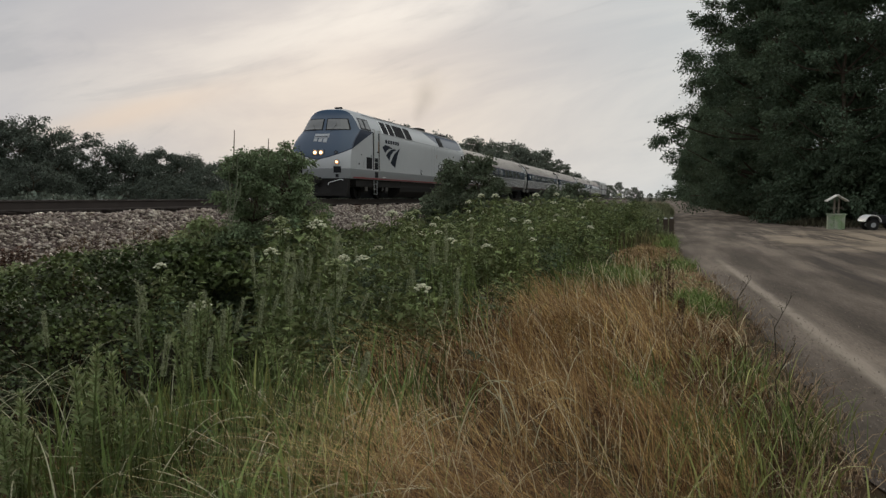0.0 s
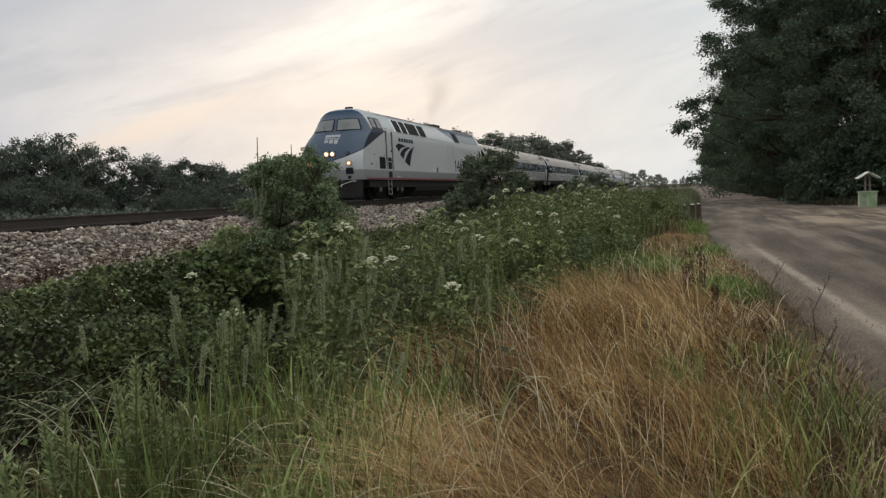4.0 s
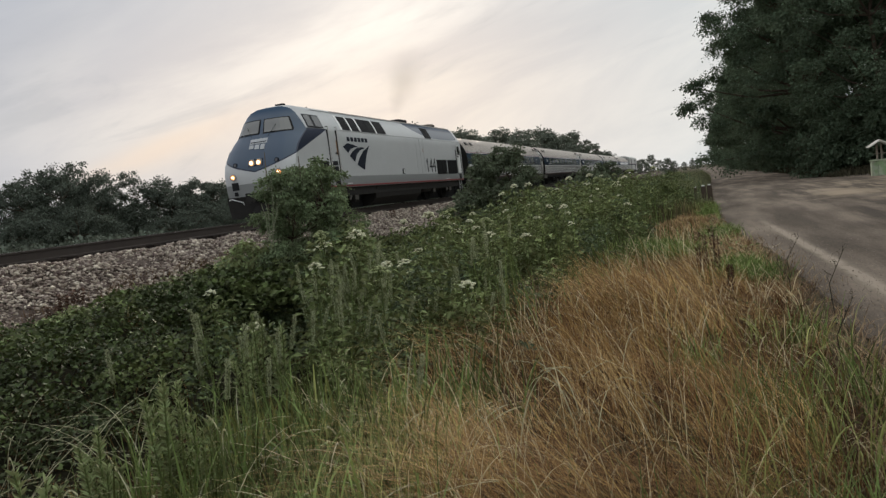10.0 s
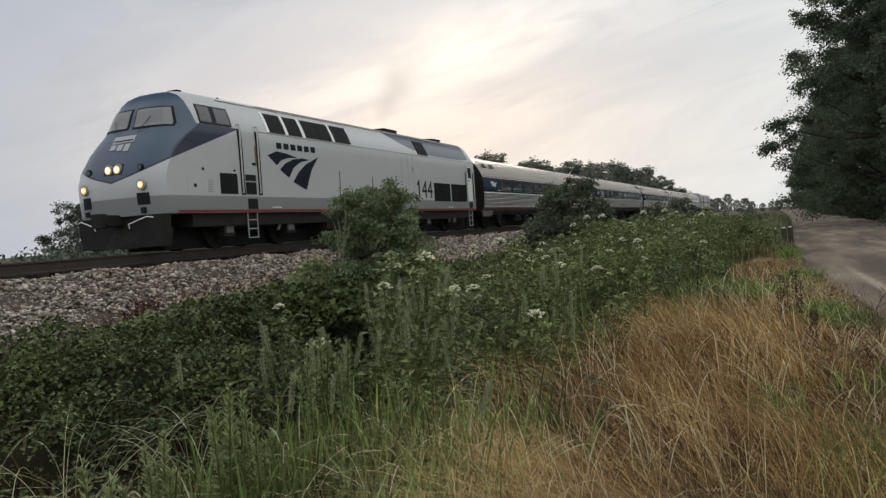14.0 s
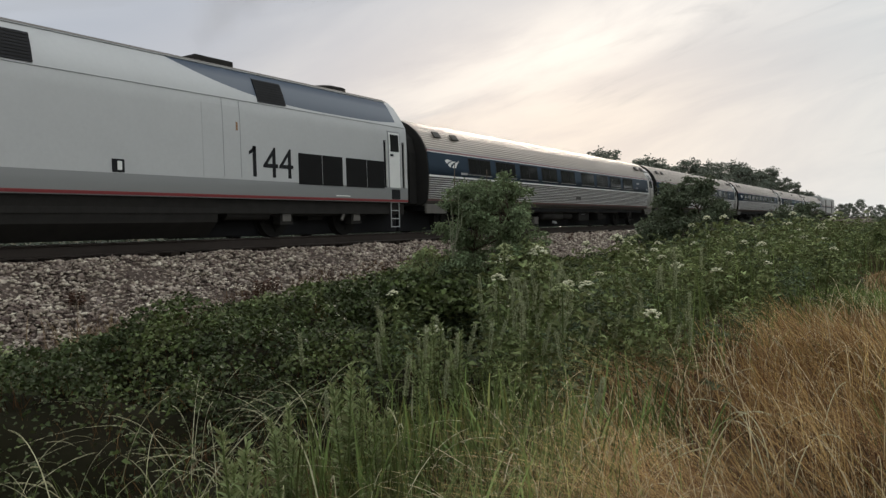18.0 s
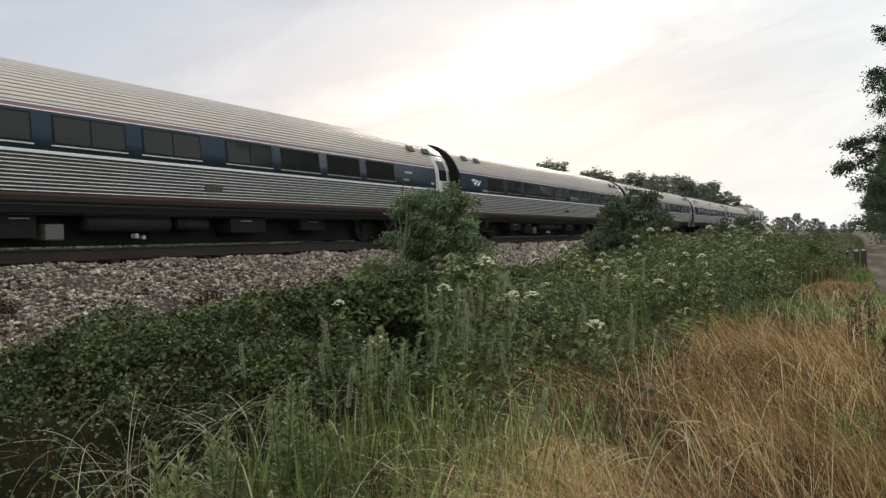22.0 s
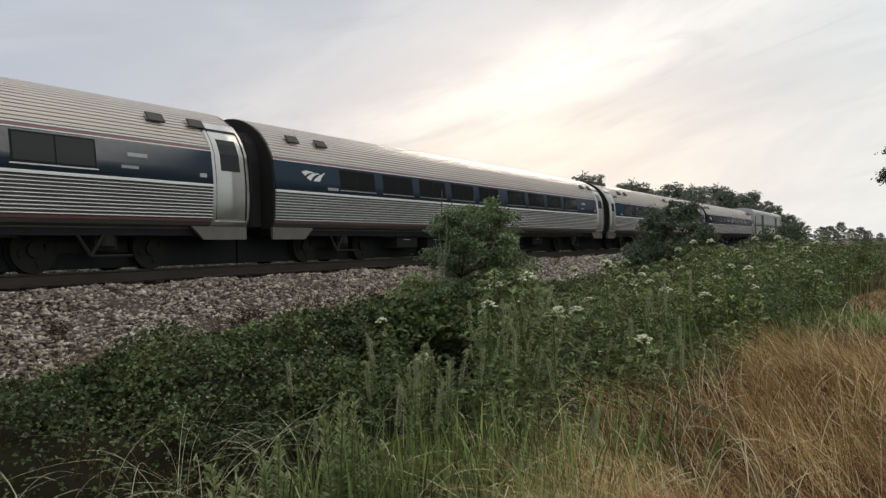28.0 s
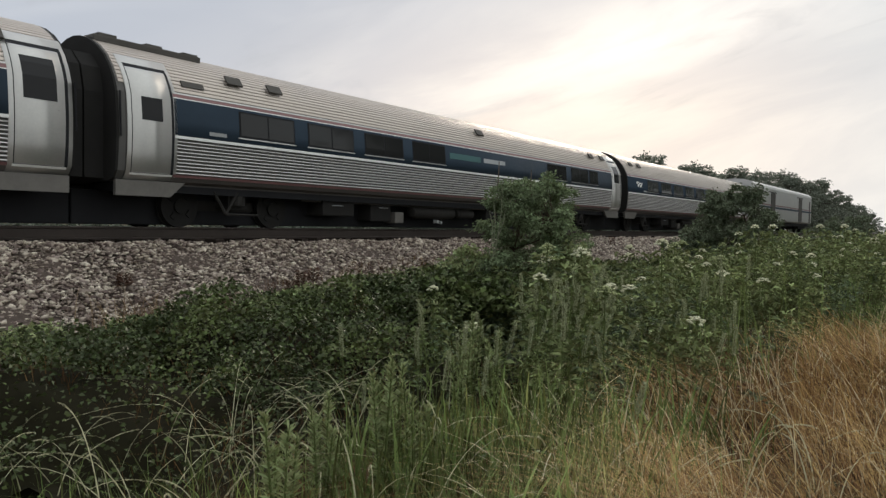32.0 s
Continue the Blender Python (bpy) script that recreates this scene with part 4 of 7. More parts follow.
        for i in range(7):
            part("vent_slat", side_plate(bmesh.new(), 1.70, 2.36, 1.50 + i * 0.075, 1.525 + i * 0.075, 0.022, s=s), "rubber", loco)
        part("access_panel", side_plate(bmesh.new(), 0.45, 0.95, 1.50, 1.88, 0.006, s=s), "loco", loco)
        part("access_latch", tubes(((s * 1.52, 0.72, 1.66), (s * 1.545, 0.72, 1.66), 0.05), n=10), "black", loco)
        for y0, z0, z1, mat in ((2.78, 0.22, 1.2, "grey"), (19.5, 0.18, 1.18, "grey")):
            bm = tubes(*[((s * 1.47, y0 + d, z0), (s * 1.47, y0 + d, z1), 0.018) for d in (0, 0.42)], *[((s * 1.47, y0, z0 + k), (s * 1.47, y0 + 0.42, z0 + k), 0.018) for k in (0.02, 0.27, 0.52, 0.77)], n=6)
            part("ladder", bm, mat, loco, "steel side ladder to the ground")
            part("ladder_recess", side_plate(bmesh.new(), y0, y0 + 0.42, 1.05, 1.34, 0.012, s=s), "black", loco)
        # roof grilles on the slope
        for y0, y1 in ((4.02, 4.82), (4.98, 5.72), (5.97, 6.72), (6.75, 7.48), (7.58, 8.68), (14.15, 15.1)):
            g = part("roof_grille", side_plate(bmesh.new(), y0, y1, 3.33, 3.95, 0.03, 0.05, shear=0.12, s=s), "black", loco, "black radiator grille in the roof slope")
            for i in range(8):
                z = 3.39 + i * 0.07
                part("grille_slat", side_plate(bmesh.new(), y0 + 0.03 + 0.19 * (z - 3.33), y1 - 0.03 + 0.19 * (z - 3.33), z, z + 0.022, 0.037, 0.02, s=s), "rubber", g)
        for y0 in (3.90, 4.84, 5.74, 7.50):
            part("grille_frame", side_plate(bmesh.new(), y0, y0 + 0.13, 3.32, 3.98, 0.034, 0.05, shear=0.12, s=s), "white", loco, "riveted white frame post")
        # low side louvres and the rear door
        for y0, y1 in ((15.45, 16.35), (16.38, 17.2), (17.36, 18.28), (18.31, 19.12)):
            g = part("side_louvre", side_plate(bmesh.new(), y0, y1, 1.36, 2.17, 0.012, s=s), "black", loco, "black side louvre")
            for i in range(15):
                z = 1.39 + i * 0.052
                part("louvre_slat", side_plate(bmesh.new(), y0 + 0.02, y1 - 0.02, z, z + 0.02, 0.026, s=s), "rubber", g)
        d = part("rear_door", side_plate(bmesh.new(), 19.36, 19.98, 1.36, 3.12, 0.012, s=s), "grey", loco, "pale rear side door with a rounded window")
        part("door_panel", side_plate(bmesh.new(), 19.40, 19.94, 1.40, 3.08, 0.02, s=s), "white", d)
        part("door_window", side_plate(bmesh.new(), 19.46, 19.88, 2.50, 3.02, 0.03, s=s), "pane", d)
        part("door_handle", boxes((s * 1.54, s * 1.57, 19.45, 19.57, 2.36, 2.42)), "black", d)
        for yy in (19.2, 20.14):
            part("handrail_recess", side_plate(bmesh.new(), yy - 0.06, yy + 0.06, 1.40, 2.82, 0.006, s=s), "black", loco)
            part("handrail", tubes(((s * 1.57, yy, 1.45), (s * 1.57, yy, 2.78), 0.02), ((s * 1.50, yy, 1.45), (s * 1.57, yy, 1.45), 0.02), ((s * 1.5, yy, 2.78), (s * 1.57, yy, 2.78), 0.02), n=8), "steel_smooth", loco)
        part("fuel_gauge", side_plate(bmesh.new(), 10.15, 10.42, 1.42, 1.68, 0.014, s=s), "black", loco, "small black gauge opening with a white dial")
        part("gauge_dial", side_plate(bmesh.new(), 10.26, 10.36, 1.46, 1.64, 0.022, s=s), "white", loco)
        part("reflector", side_plate(bmesh.new(), 13.38, 13.43, 2.55, 2.75, 0.012, s=s), "orange", loco)
        part("side_panel", side_plate(bmesh.new(), 12.4, 13.6, 1.43, 3.1, 0.005, s=s), "loco", loco)
        for seam in (12.98, 13.5):
            part("panel_seam", side_plate(bmesh.new(), seam, seam + 0.016, 1.46, 3.25, 0.008, s=s), "grey", loco)
        part("builder_plate", side_plate(bmesh.new(), 16.9, 17.5, 1.08, 1.11, 0.014, s=s), "white", loco)
        part("builder_plate", side_plate(bmesh.new(), 3.85, 4.3, 1.08, 1.11, 0.014, s=s), "white", loco)
        swooshes(loco, "navy", 3.80, 2.10, 1.02, section_x(2.2) + 0.004, s, "dark navy swooping emblem stripe")
        # the lettered name is given as plain bars
        for i in range(6):
            part("name_bar", side_plate(bmesh.new(), 4.28 + i * 0.36, 4.28 + i * 0.36 + 0.25, 2.86, 3.04, 0.010, s=s), "navy", loco, "plain dark bar of the painted name")
    letters("road_number", "144", 1.08, loco, "black", Matrix.Translation((1.526, 13.66, 1.49)) @ Matrix(((0, 0, 1, 0), (1, 0, 0, 0), (0, 1, 0, 0), (0, 0, 0, 1))), "black painted road number")
    letters("road_number", "144", 1.08, loco, "black", Matrix.Translation((-1.526, 15.25, 1.50)) @ Matrix(((0, 0, -1, 0), (-1, 0, 0, 0), (0, 1, 0, 0), (0, 0, 0, 1))), "black painted road number")
    for s, y0 in ((1, 13.66), (-1, 15.25)):
        bm = bmesh.new()
        vs = [bm.verts.new((s * (1.526 + o), y0 + s * a, 1.49 + c)) for o in (-0.004, 0.004) for a, c in ((0.10, 0.52), (0.10, 0.60), (0.30, 0.745), (0.30, 0.63))]
        for f in ((0, 1, 2, 3), (7, 6, 5, 4), (0, 4, 5, 1), (1, 5, 6, 2), (2, 6, 7, 3), (3, 7, 4, 0)):
            bm.faces.new([vs[i] for i in f])
        part("figure_flag", bm, "black", loco)
    # roof gear
    part("exhaust_stack", boxes((-0.45, 0.45, 13.15, 14.35, 4.2, 4.48), bevel=0.05), "dirt", loco, "sooty exhaust hatch")
    g = np.random.default_rng(77)
    n = 7
    t = (np.arange(n) + g.uniform(0, 1, n)) / n
    at = np.stack([0.1 * t, 13.75 + 3.6 * t ** 1.5, 4.55 + 3.4 * t ** 0.8], 1) + g.normal(size=(n, 3)) * (0.04 + 0.5 * t)[:, None]
    facing = unit(np.array([1.0, -1.2, 0.0]) + g.normal(size=(n, 3)) * 0.15)
    level = unit(np.cross(facing, (0.0, 0.0, 1.0)))
    upright = np.cross(level, facing)
    half_w = (0.35 + 1.35 * t)[:, None]
    v = np.stack([at + (level * i + upright * j) * half_w for i, j in ((-1, -1), (1, -1), (1, 1), (-1, 1))], 1).reshape(-1, 3)
    me = sheet("exhaust_smoke", v, np.arange(4 * n).reshape(n, 4), "smoke")
    layer = me.uv_layers.new(name="flake")
    layer.data.foreach_set("uv", np.tile([0, 0, 1, 0, 1, 1, 0, 1], n).astype(np.float32))
    puff = part("exhaust_smoke", me, "smoke", loco, "thin brown puff of exhaust over the stack")
    puff["kind"] = "stuff"
    part("roof_fan", tubes(((0.0, 18.25, 4.2), (0.0, 18.25, 4.38), 0.66), ((0.0, 18.25, 4.38), (0.0, 18.25, 4.45), 0.62, 0.42), n=24), "dirt", loco)
    part("air_horn", boxes((-0.17, 0.17, 1.75, 1.95, 4.37, 4.45), (-0.05, 0.05, 1.77, 1.92, 4.15, 4.40), bevel=0.015), "black", loco, "roof horn cluster")
    part("antenna", tubes(((0.5, 3.0, 4.2), (0.5, 3.0, 4.34), 0.04), ((-0.55, 1.9, 4.15), (-0.55, 1.9, 4.32), 0.03), n=6), "black", loco)
    # trucks
    for y in (3.6, 16.6):
        bm = bmesh.new()
        for s in (-1, 1):
            box(bm, s * 1.12 - 0.10, s * 1.12 + 0.10, y - 2.0, y + 2.0, 0.55, 0.82)
            for dy in (-1.42, 1.42):
                box(bm, s * 1.16 - 0.13, s * 1.16 + 0.13, y + dy - 0.22, y + dy + 0.22, 0.32, 0.72)
                tube(bm, (s * 1.22, y + dy - 0.42, 0.6), (s * 1.22, y + dy - 0.42, 0.95), 0.10, n=10)
                tube(bm, (s * 1.22, y + dy + 0.42, 0.6), (s * 1.22, y + dy + 0.42, 0.95), 0.10, n=10)
        box(bm, -1.0, 1.0, y - 0.3, y + 0.3, 0.45, 0.8)
        part("truck_frame", bm, "dirt", loco, "heavy dark truck frame with springs")
        for s in (-1, 1):
            part("brake_cylinder", tubes(((s * 1.26, y - 0.75, 0.74), (s * 1.26, y + 0.15, 0.70), 0.075), ((s * 1.26, y + 0.15, 0.70), (s * 1.26, y + 0.62, 0.66), 0.03), n=10), "grey", loco, "pale brake cylinder on the truck")
            part("damper", tubes(((s * 1.30, y + 0.75, 0.42), (s * 1.30, y + 0.98, 0.86), 0.05), n=8), "skirt", loco)
            for dy in (-1.42, 1.42):
                part("axle_box", boxes((s * 1.29 - 0.03, s * 1.29 + 0.03, y + dy - 0.15, y + dy + 0.15, 0.40, 0.64), bevel=0.02), "skirt", loco, "dusty axle box")
        for dy in (-1.42, 1.42):
            wheelset(loco, y + dy, 0.508)
    part("rear_gangway", boxes((-0.75, 0.75, 20.4, 20.75, 0.95, 3.35), bevel=0.05), "rubber", loco)
    part("rear_coupler", boxes((-0.16, 0.16, 20.4, 21.05, 0.72, 1.0), bevel=0.03), "dirt", loco)
    return loco


COACH = [(0.0, 0.90), (1.30, 0.90), (1.44, 0.95), (1.545, 1.10), (1.585, 1.45), (1.60, 1.85), (1.585, 2.2), (1.545, 2.62), (1.46, 2.86), (1.32, 3.12), (1.12, 3.37), (0.86, 3.58), (0.56, 3.74), (0.28, 3.83), (0.0, 3.86)]


def coach_x(z):
    zs, xs = [p[1] for p in COACH[1:]], [p[0] for p in COACH[1:]]
    return float(np.interp(z, zs, xs))


def coach_plate(bm, y0, y1, z0, z1, out=0.012, thick=0.03, s=1):
    a = []
    for z in [z0] + [p[1] for p in COACH[1:] if z0 + 0.004 < p[1] < z1 - 0.004] + [z1]:
        x = coach_x(z)
        a.append([bm.verts.new((s * (x + o), y, z)) for o in (out - thick, out) for y in (y0, y1)])
    for p, q in zip(a, a[1:]):
        for i, j in ((0, 1), (1, 3), (3, 2), (2, 0)):
            bm.faces.new((p[i], p[j], q[j], q[i]))
    bm.faces.new((a[0][0], a[0][1], a[0][3], a[0][2]))
    bm.faces.new((a[-1][0], a[-1][2], a[-1][3], a[-1][1]))
    return bm


ROUND_FLUTE = ((0.0, 0.0), (0.14, 0.8), (0.26, 1.0), (0.40, 0.85), (0.55, 0.5))
FLAT_FLUTE = ((0.0, 0.0), (0.05, 0.8), (0.12, 1.0), (0.62, 0.95), (0.84, 0.7))


def ribs(parent, s, y0, y1, marks, depth=0.034, fill=0.62, mat="steel", flute=ROUND_FLUTE):
    """Raised ribs along the coach between the successive marks (x, z) of its section."""
    for (xa, za), (xb, zb) in zip(marks, marks[1:]):
        bm = bmesh.new()
        dx, dz = xb - xa, zb - za
        ln = math.hypot(dx, dz)
        nx, nz = dz / ln, -dx / ln
        prof = []
        for f, o in flute + ((fill, 0.0), (fill * 0.5, -0.02 / depth)):
            prof.append((s * (xa + dx * f + nx * o * depth), za + dz * f + nz * o * depth))
        prism(bm, prof, y0, y1)
        part("flute", bm, mat, parent)


def build_coach(kind):
    label = {"coach": "stainless steel passenger coach with a blue window band", "cafe": "stainless steel cafe coach with few windows and a blue band"}[kind]
    c = thing("passenger_coach", (TRACK_X, 0, RAIL_Z), label, "train coach", "train coaches")
    y0, y1 = 0.45, 25.56
    front_door = kind == "cafe"
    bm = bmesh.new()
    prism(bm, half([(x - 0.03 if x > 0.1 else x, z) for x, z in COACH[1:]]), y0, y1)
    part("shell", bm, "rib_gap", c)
    a, b = (1.66 if front_door else y0 + 0.02), 24.46
    for s in (-1, 1):
        zs = np.linspace(1.10, 1.82, 11)
        ribs(c, s, a, b, [(coach_x(z) - 0.03, z) for z in zs], 0.034, 0.50)
        marks = []
        for i in range(20):
            z = 2.80 + (3.85 - 2.80) * math.sin(i / 19 * math.pi / 2 * 0.97)
            marks.append((coach_x(z) - 0.028, z))
        ribs(c, s, y0 + 0.05, y1 - 0.05, marks, 0.014, 0.90, "steel_roof", FLAT_FLUTE)
        part("window_band", coach_plate(bmesh.new(), a, b, 1.90, 2.66, 0.004, s=s), "blue", c, "dark blue window band", True)
        part("white_stripe", coach_plate(bmesh.new(), a, b, 1.83, 1.89, 0.012, s=s), "white", c)
        part("red_stripe", coach_plate(bmesh.new(), a, b, 1.035, 1.085, 0.012, s=s), "pink", c)
        part("lower_sill", coach_plate(bmesh.new(), a, b, 0.87, 1.03, 0.006, s=s), "sill", c, "dusty lower sill")
        part("upper_stripe", coach_plate(bmesh.new(), a, b, 2.675, 2.75, 0.008, s=s), "pink", c, "faded red stripe")
        part("upper_line", coach_plate(bmesh.new(), a, b, 2.655, 2.675, 0.010, s=s), "white", c, "thin white line over the windows")
        part("upper_moulding", coach_plate(bmesh.new(), a, b, 2.75, 2.785, 0.014, s=s), "steel_smooth", c)
        slots = [3.05 + 2.07 * k for k in range(5)] + [13.8 + 2.03 * k for k in range(4)] if kind == "coach" else [3.3, 5.4, 7.5, 9.6, 18.1, 20.2, 22.0]
        for w0 in slots:
            wd = 1.66 if w0 < 21.5 else 0.9
            fr = part("window", coach_plate(bmesh.new(), w0, w0 + wd, 2.02, 2.60, 0.012, s=s), "black", c, "dark tinted coach window")
            part("pane", coach_plate(bmesh.new(), w0 + 0.04, w0 + wd / 2 - 0.02, 2.06, 2.565, 0.018, s=s), "pane", fr)
            part("pane", coach_plate(bmesh.new(), w0 + wd / 2 + 0.02, w0 + wd - 0.04, 2.06, 2.565, 0.018, s=s), "pane", fr)
            part("sill", coach_plate(bmesh.new(), w0 - 0.03, w0 + wd + 0.03, 1.985, 2.012, 0.022, s=s), "steel_smooth", fr)
        if kind == "coach":
            swooshes(c, "white", 1.45, 2.22, 0.36, coach_x(2.3) + 0.008, s, "white emblem stripe")
        part("coach_number", coach_plate(bmesh.new(), 2.5, 2.95, 1.97, 2.05, 0.010, s=s), "grey", c, "small unreadable painted number")
        if kind == "coach":
            # plain pale plate, no lamp
            part("side_lamp", coach_plate(bmesh.new(), 22.25, 22.72, 2.33, 2.41, 0.022, s=s), "silver", c, "small pale plate on the blue band")
            part("data_plate", coach_plate(bmesh.new(), 22.1, 22.5, 2.08, 2.14, 0.010, s=s), "grey", c)
            part("corner_mark", coach_plate(bmesh.new(), 24.08, 24.28, 2.03, 2.12, 0.010, s=s), "silver", c)
            part("access_cover", coach_plate(bmesh.new(), 13.1, 13.65, 1.30, 1.42, 0.012, s=s), "rib_gap", c, "small dull cover let into the fluting")
        else:
            part("vent_port", coach_plate(bmesh.new(), 1.95, 2.5, 2.95, 3.08, 0.012, s=s), "grime", c, "oval grimy vent port over the band")
            part("name_board", coach_plate(bmesh.new(), 11.5, 13.3, 2.24, 2.42, 0.010, s=s), "teal", c, "teal board with unreadable white lettering")
            part("name_bar", coach_plate(bmesh.new(), 13.5, 14.9, 2.26, 2.40, 0.012, s=s), "silver", c, "plain pale bar of lettering")
        # vestibule doors
        for d0 in ([24.56] if kind == "coach" else [24.56, 0.72]):
            r = part("door_surround", coach_plate(bmesh.new(), d0 - 0.10, d0 + 1.0, 0.92, 3.42, 0.004, s=s), "steel_smooth", c, "", True)
            part("door_gap", coach_plate(bmesh.new(), d0 - 0.015, d0 + 0.925, 1.06, 3.24, 0.008, s=s), "black", r)
            d = part("vestibule_door", coach_plate(bmesh.new(), d0, d0 + 0.86, 1.08, 3.16, 0.016, s=s), "steel_smooth", r, "brushed steel vestibule door", True)
            if kind == "coach" or d0 > 20:
                part("door_window", coach_plate(bmesh.new(), d0 + 0.14, d0 + 0.72, 2.22, 2.98, 0.024, s=s), "door_pane", r)
            else:
                part("door_window", coach_plate(bmesh.new(), d0 + 0.2, d0 + 0.66, 2.12, 2.58, 0.024, s=s), "door_pane", r)
            part("grab_rail", tubes(((s * 1.60, d0 + 1.06 if d0 > 20 else d0 - 0.24, 1.75), (s * 1.56, d0 + 1.06 if d0 > 20 else d0 - 0.24, 2.62), 0.02), n=6), "black", r)
            part("step_sill", coach_plate(bmesh.new(), d0 - 0.02, d0 + 0.9, 1.03, 1.07, 0.03, s=s), "white", r)
        # skirt ends below the floor
        for p in ((y0, 1.55), (y1 - 1.3, y1)):
            bm = bmesh.new()
            q = (p[0], p[1] if p[0] > 1 else y0 + 1.2)
            vs = [bm.verts.new((s * x, y, z)) for x in (1.38, 1.46) for y, z in ((q[0], 0.62), (q[1], 0.62), (q[1] + (0.35 if q[0] < 1 else 0), 0.93), (q[0] - (0.35 if q[0] > 1 else 0), 0.93))]
            for f in ((0, 1, 2, 3), (7, 6, 5, 4), (0, 4, 5, 1), (1, 5, 6, 2), (2, 6, 7, 3), (3, 7, 4, 0)):
                bm.faces.new([vs[i] for i in f])
            part("skirt", bm, "skirt", c, "dirty stainless skirt")
    # ends
    for e, d in ((y0, -1), (y1, 1)):
        bm = bmesh.new()
        prism(bm, half([(x - 0.02 if x > 0.1 else x, z - 0.0) for x, z in COACH[1:]]), min(e, e + d * 0.05), max(e, e + d * 0.05))
        part("end_wall", bm, "rubber", c, "dark end wall")
        bm = bmesh.new()
        prism(bm, half([(0.62, 0.85), (1.12, 0.95), (1.12, 2.6), (1.0, 3.1), (0.7, 3.4), (0.0, 3.5)]), min(e + d * 0.05, e + d * 0.43), max(e + d * 0.05, e + d * 0.43))
        part("gangway_bellows", bm, "rubber", c, "black gangway bellows")
    # roof hatches and gear
    for y in (1.3, 2.45, 23.0, 24.1) if kind == "coach" else (3.2, 4.4, 13.5, 22.6, 23.8):
        for s in (-1, 1):
            bm = bmesh.new()
            ends = ((1.15, 3.39), (1.29, 3.20))
            vs = [bm.verts.new((s * x, yy, z)) for x, z in ends for yy in (y, y + 0.42)]
            ws = [bm.verts.new((s * (x + 0.028), yy, z + 0.028)) for x, z in ends for yy in (y, y + 0.42)]
            bm.faces.new((ws[0], ws[1], ws[3], ws[2]))
            for i, j in ((0, 1), (1, 3), (3, 2), (2, 0)):
                bm.faces.new((vs[i], vs[j], ws[j], ws[i]))
            part("roof_vent", bm, "grime", c, "small dirty roof vent")
    if kind == "cafe":
        part("roof_hood", boxes((-0.5, 0.6, 0.5, 3.0, 3.70, 3.85), (-0.35, 0.5, 0.65, 1.05, 3.82, 3.93), (-0.35, 0.5, 1.7, 2.1, 3.82, 3.92), (-0.35, 0.5, 2.6, 3.0, 3.76, 3.91), bevel=0.03), "grime", c, "grimy roof ventilation hoods")
    # below the floor
    part("floor_pan", boxes((-1.3, 1.3, y0 + 0.1, y1 - 0.1, 0.72, 0.92)), "black", c)
    # added black filler that shuts out the light under the coach
    part("centre_sill", boxes((-0.63, 0.63, 0.02, 25.99, 0.05, 0.74), bevel=0.03), "black", c)
    for g0, g1, zl, deep in ((6.3, 7.5, 0.34, 1.22), (8.3, 9.2, 0.22, 1.12), (14.3, 15.6, 0.30, 1.20), (17.2, 18.3, 0.36, 1.10)):
        for s in (-1, 1):
            part("equipment_box", boxes((min(s * 0.3, s * deep), max(s * 0.3, s * deep), g0, g1, zl, 0.74), bevel=0.03), "rubber", c, "underfloor equipment case")
        part("case_hinge", boxes((deep, deep + 0.015, g0 + 0.35, g0 + 0.75, 0.60, 0.62)), "grey", c)
    for g0, g1, r in ((10.3, 12.4, 0.19), (12.7, 13.6, 0.15)):
        part("air_reservoir", tubes(((1.02, g0, 0.52), (1.02, g1, 0.52), r), ((1.02, g0 - 0.05, 0.52), (1.02, g0, 0.52), r * 0.7, r), n=14), "dirt", c, "dark air reservoir below the floor", True)
    part("battery_case", boxes((0.7, 1.16, 9.35, 9.75, 0.18, 0.50), bevel=0.03), "skirt", c, "pale dusty case below the floor")
    # small silver blocks added for the glints below the floor
    part("brake_valve", boxes((1.05, 1.2, 11.4, 11.5, 0.20, 0.30), bevel=0.01), "silver", c)
    part("brake_valve", boxes((1.08, 1.18, 11.62, 11.7, 0.18, 0.26), bevel=0.01), "silver", c)
    part("train_line", tubes(((1.14, 5.6, 0.70), (1.14, 20.2, 0.70), 0.022), n=6), "grime", c)
    for y in (3.6, 22.0):
        bm = bmesh.new()
        for s in (-1, 1):
            box(bm, s * 0.58 - 0.12, s * 0.58 + 0.12, y - 1.6, y + 1.6, 0.38, 0.6)
            tube(bm, (s * 1.1, y, 0.5), (s * 1.1, y, 0.85), 0.2, n=14)
            tube(bm, (s * 1.28, y - 0.75, 0.80), (s * 1.28, y - 0.42, 0.30), 0.035, n=6)
            tube(bm, (s * 1.28, y - 0.10, 0.80), (s * 1.28, y - 0.42, 0.30), 0.035, n=6)
            tube(bm, (s * 1.28, y - 0.42, 0.30), (s * 1.28, y + 0.5, 0.30), 0.03, n=6)
        box(bm, -1.15, 1.15, y - 0.25, y + 0.25, 0.42, 0.72)
        part("truck_frame", bm, "dirt", c, "dark inside-bearing truck with a braced step")
        for dy in (-1.3, 1.3):
            wheelset(c, y + dy, 0.457)
    part("coupler", boxes((-0.15, 0.15, 0.0, 0.6, 0.72, 1.0), (-0.15, 0.15, 25.5, 26.0, 0.72, 1.0), bevel=0.03), "dirt", c)
    return c


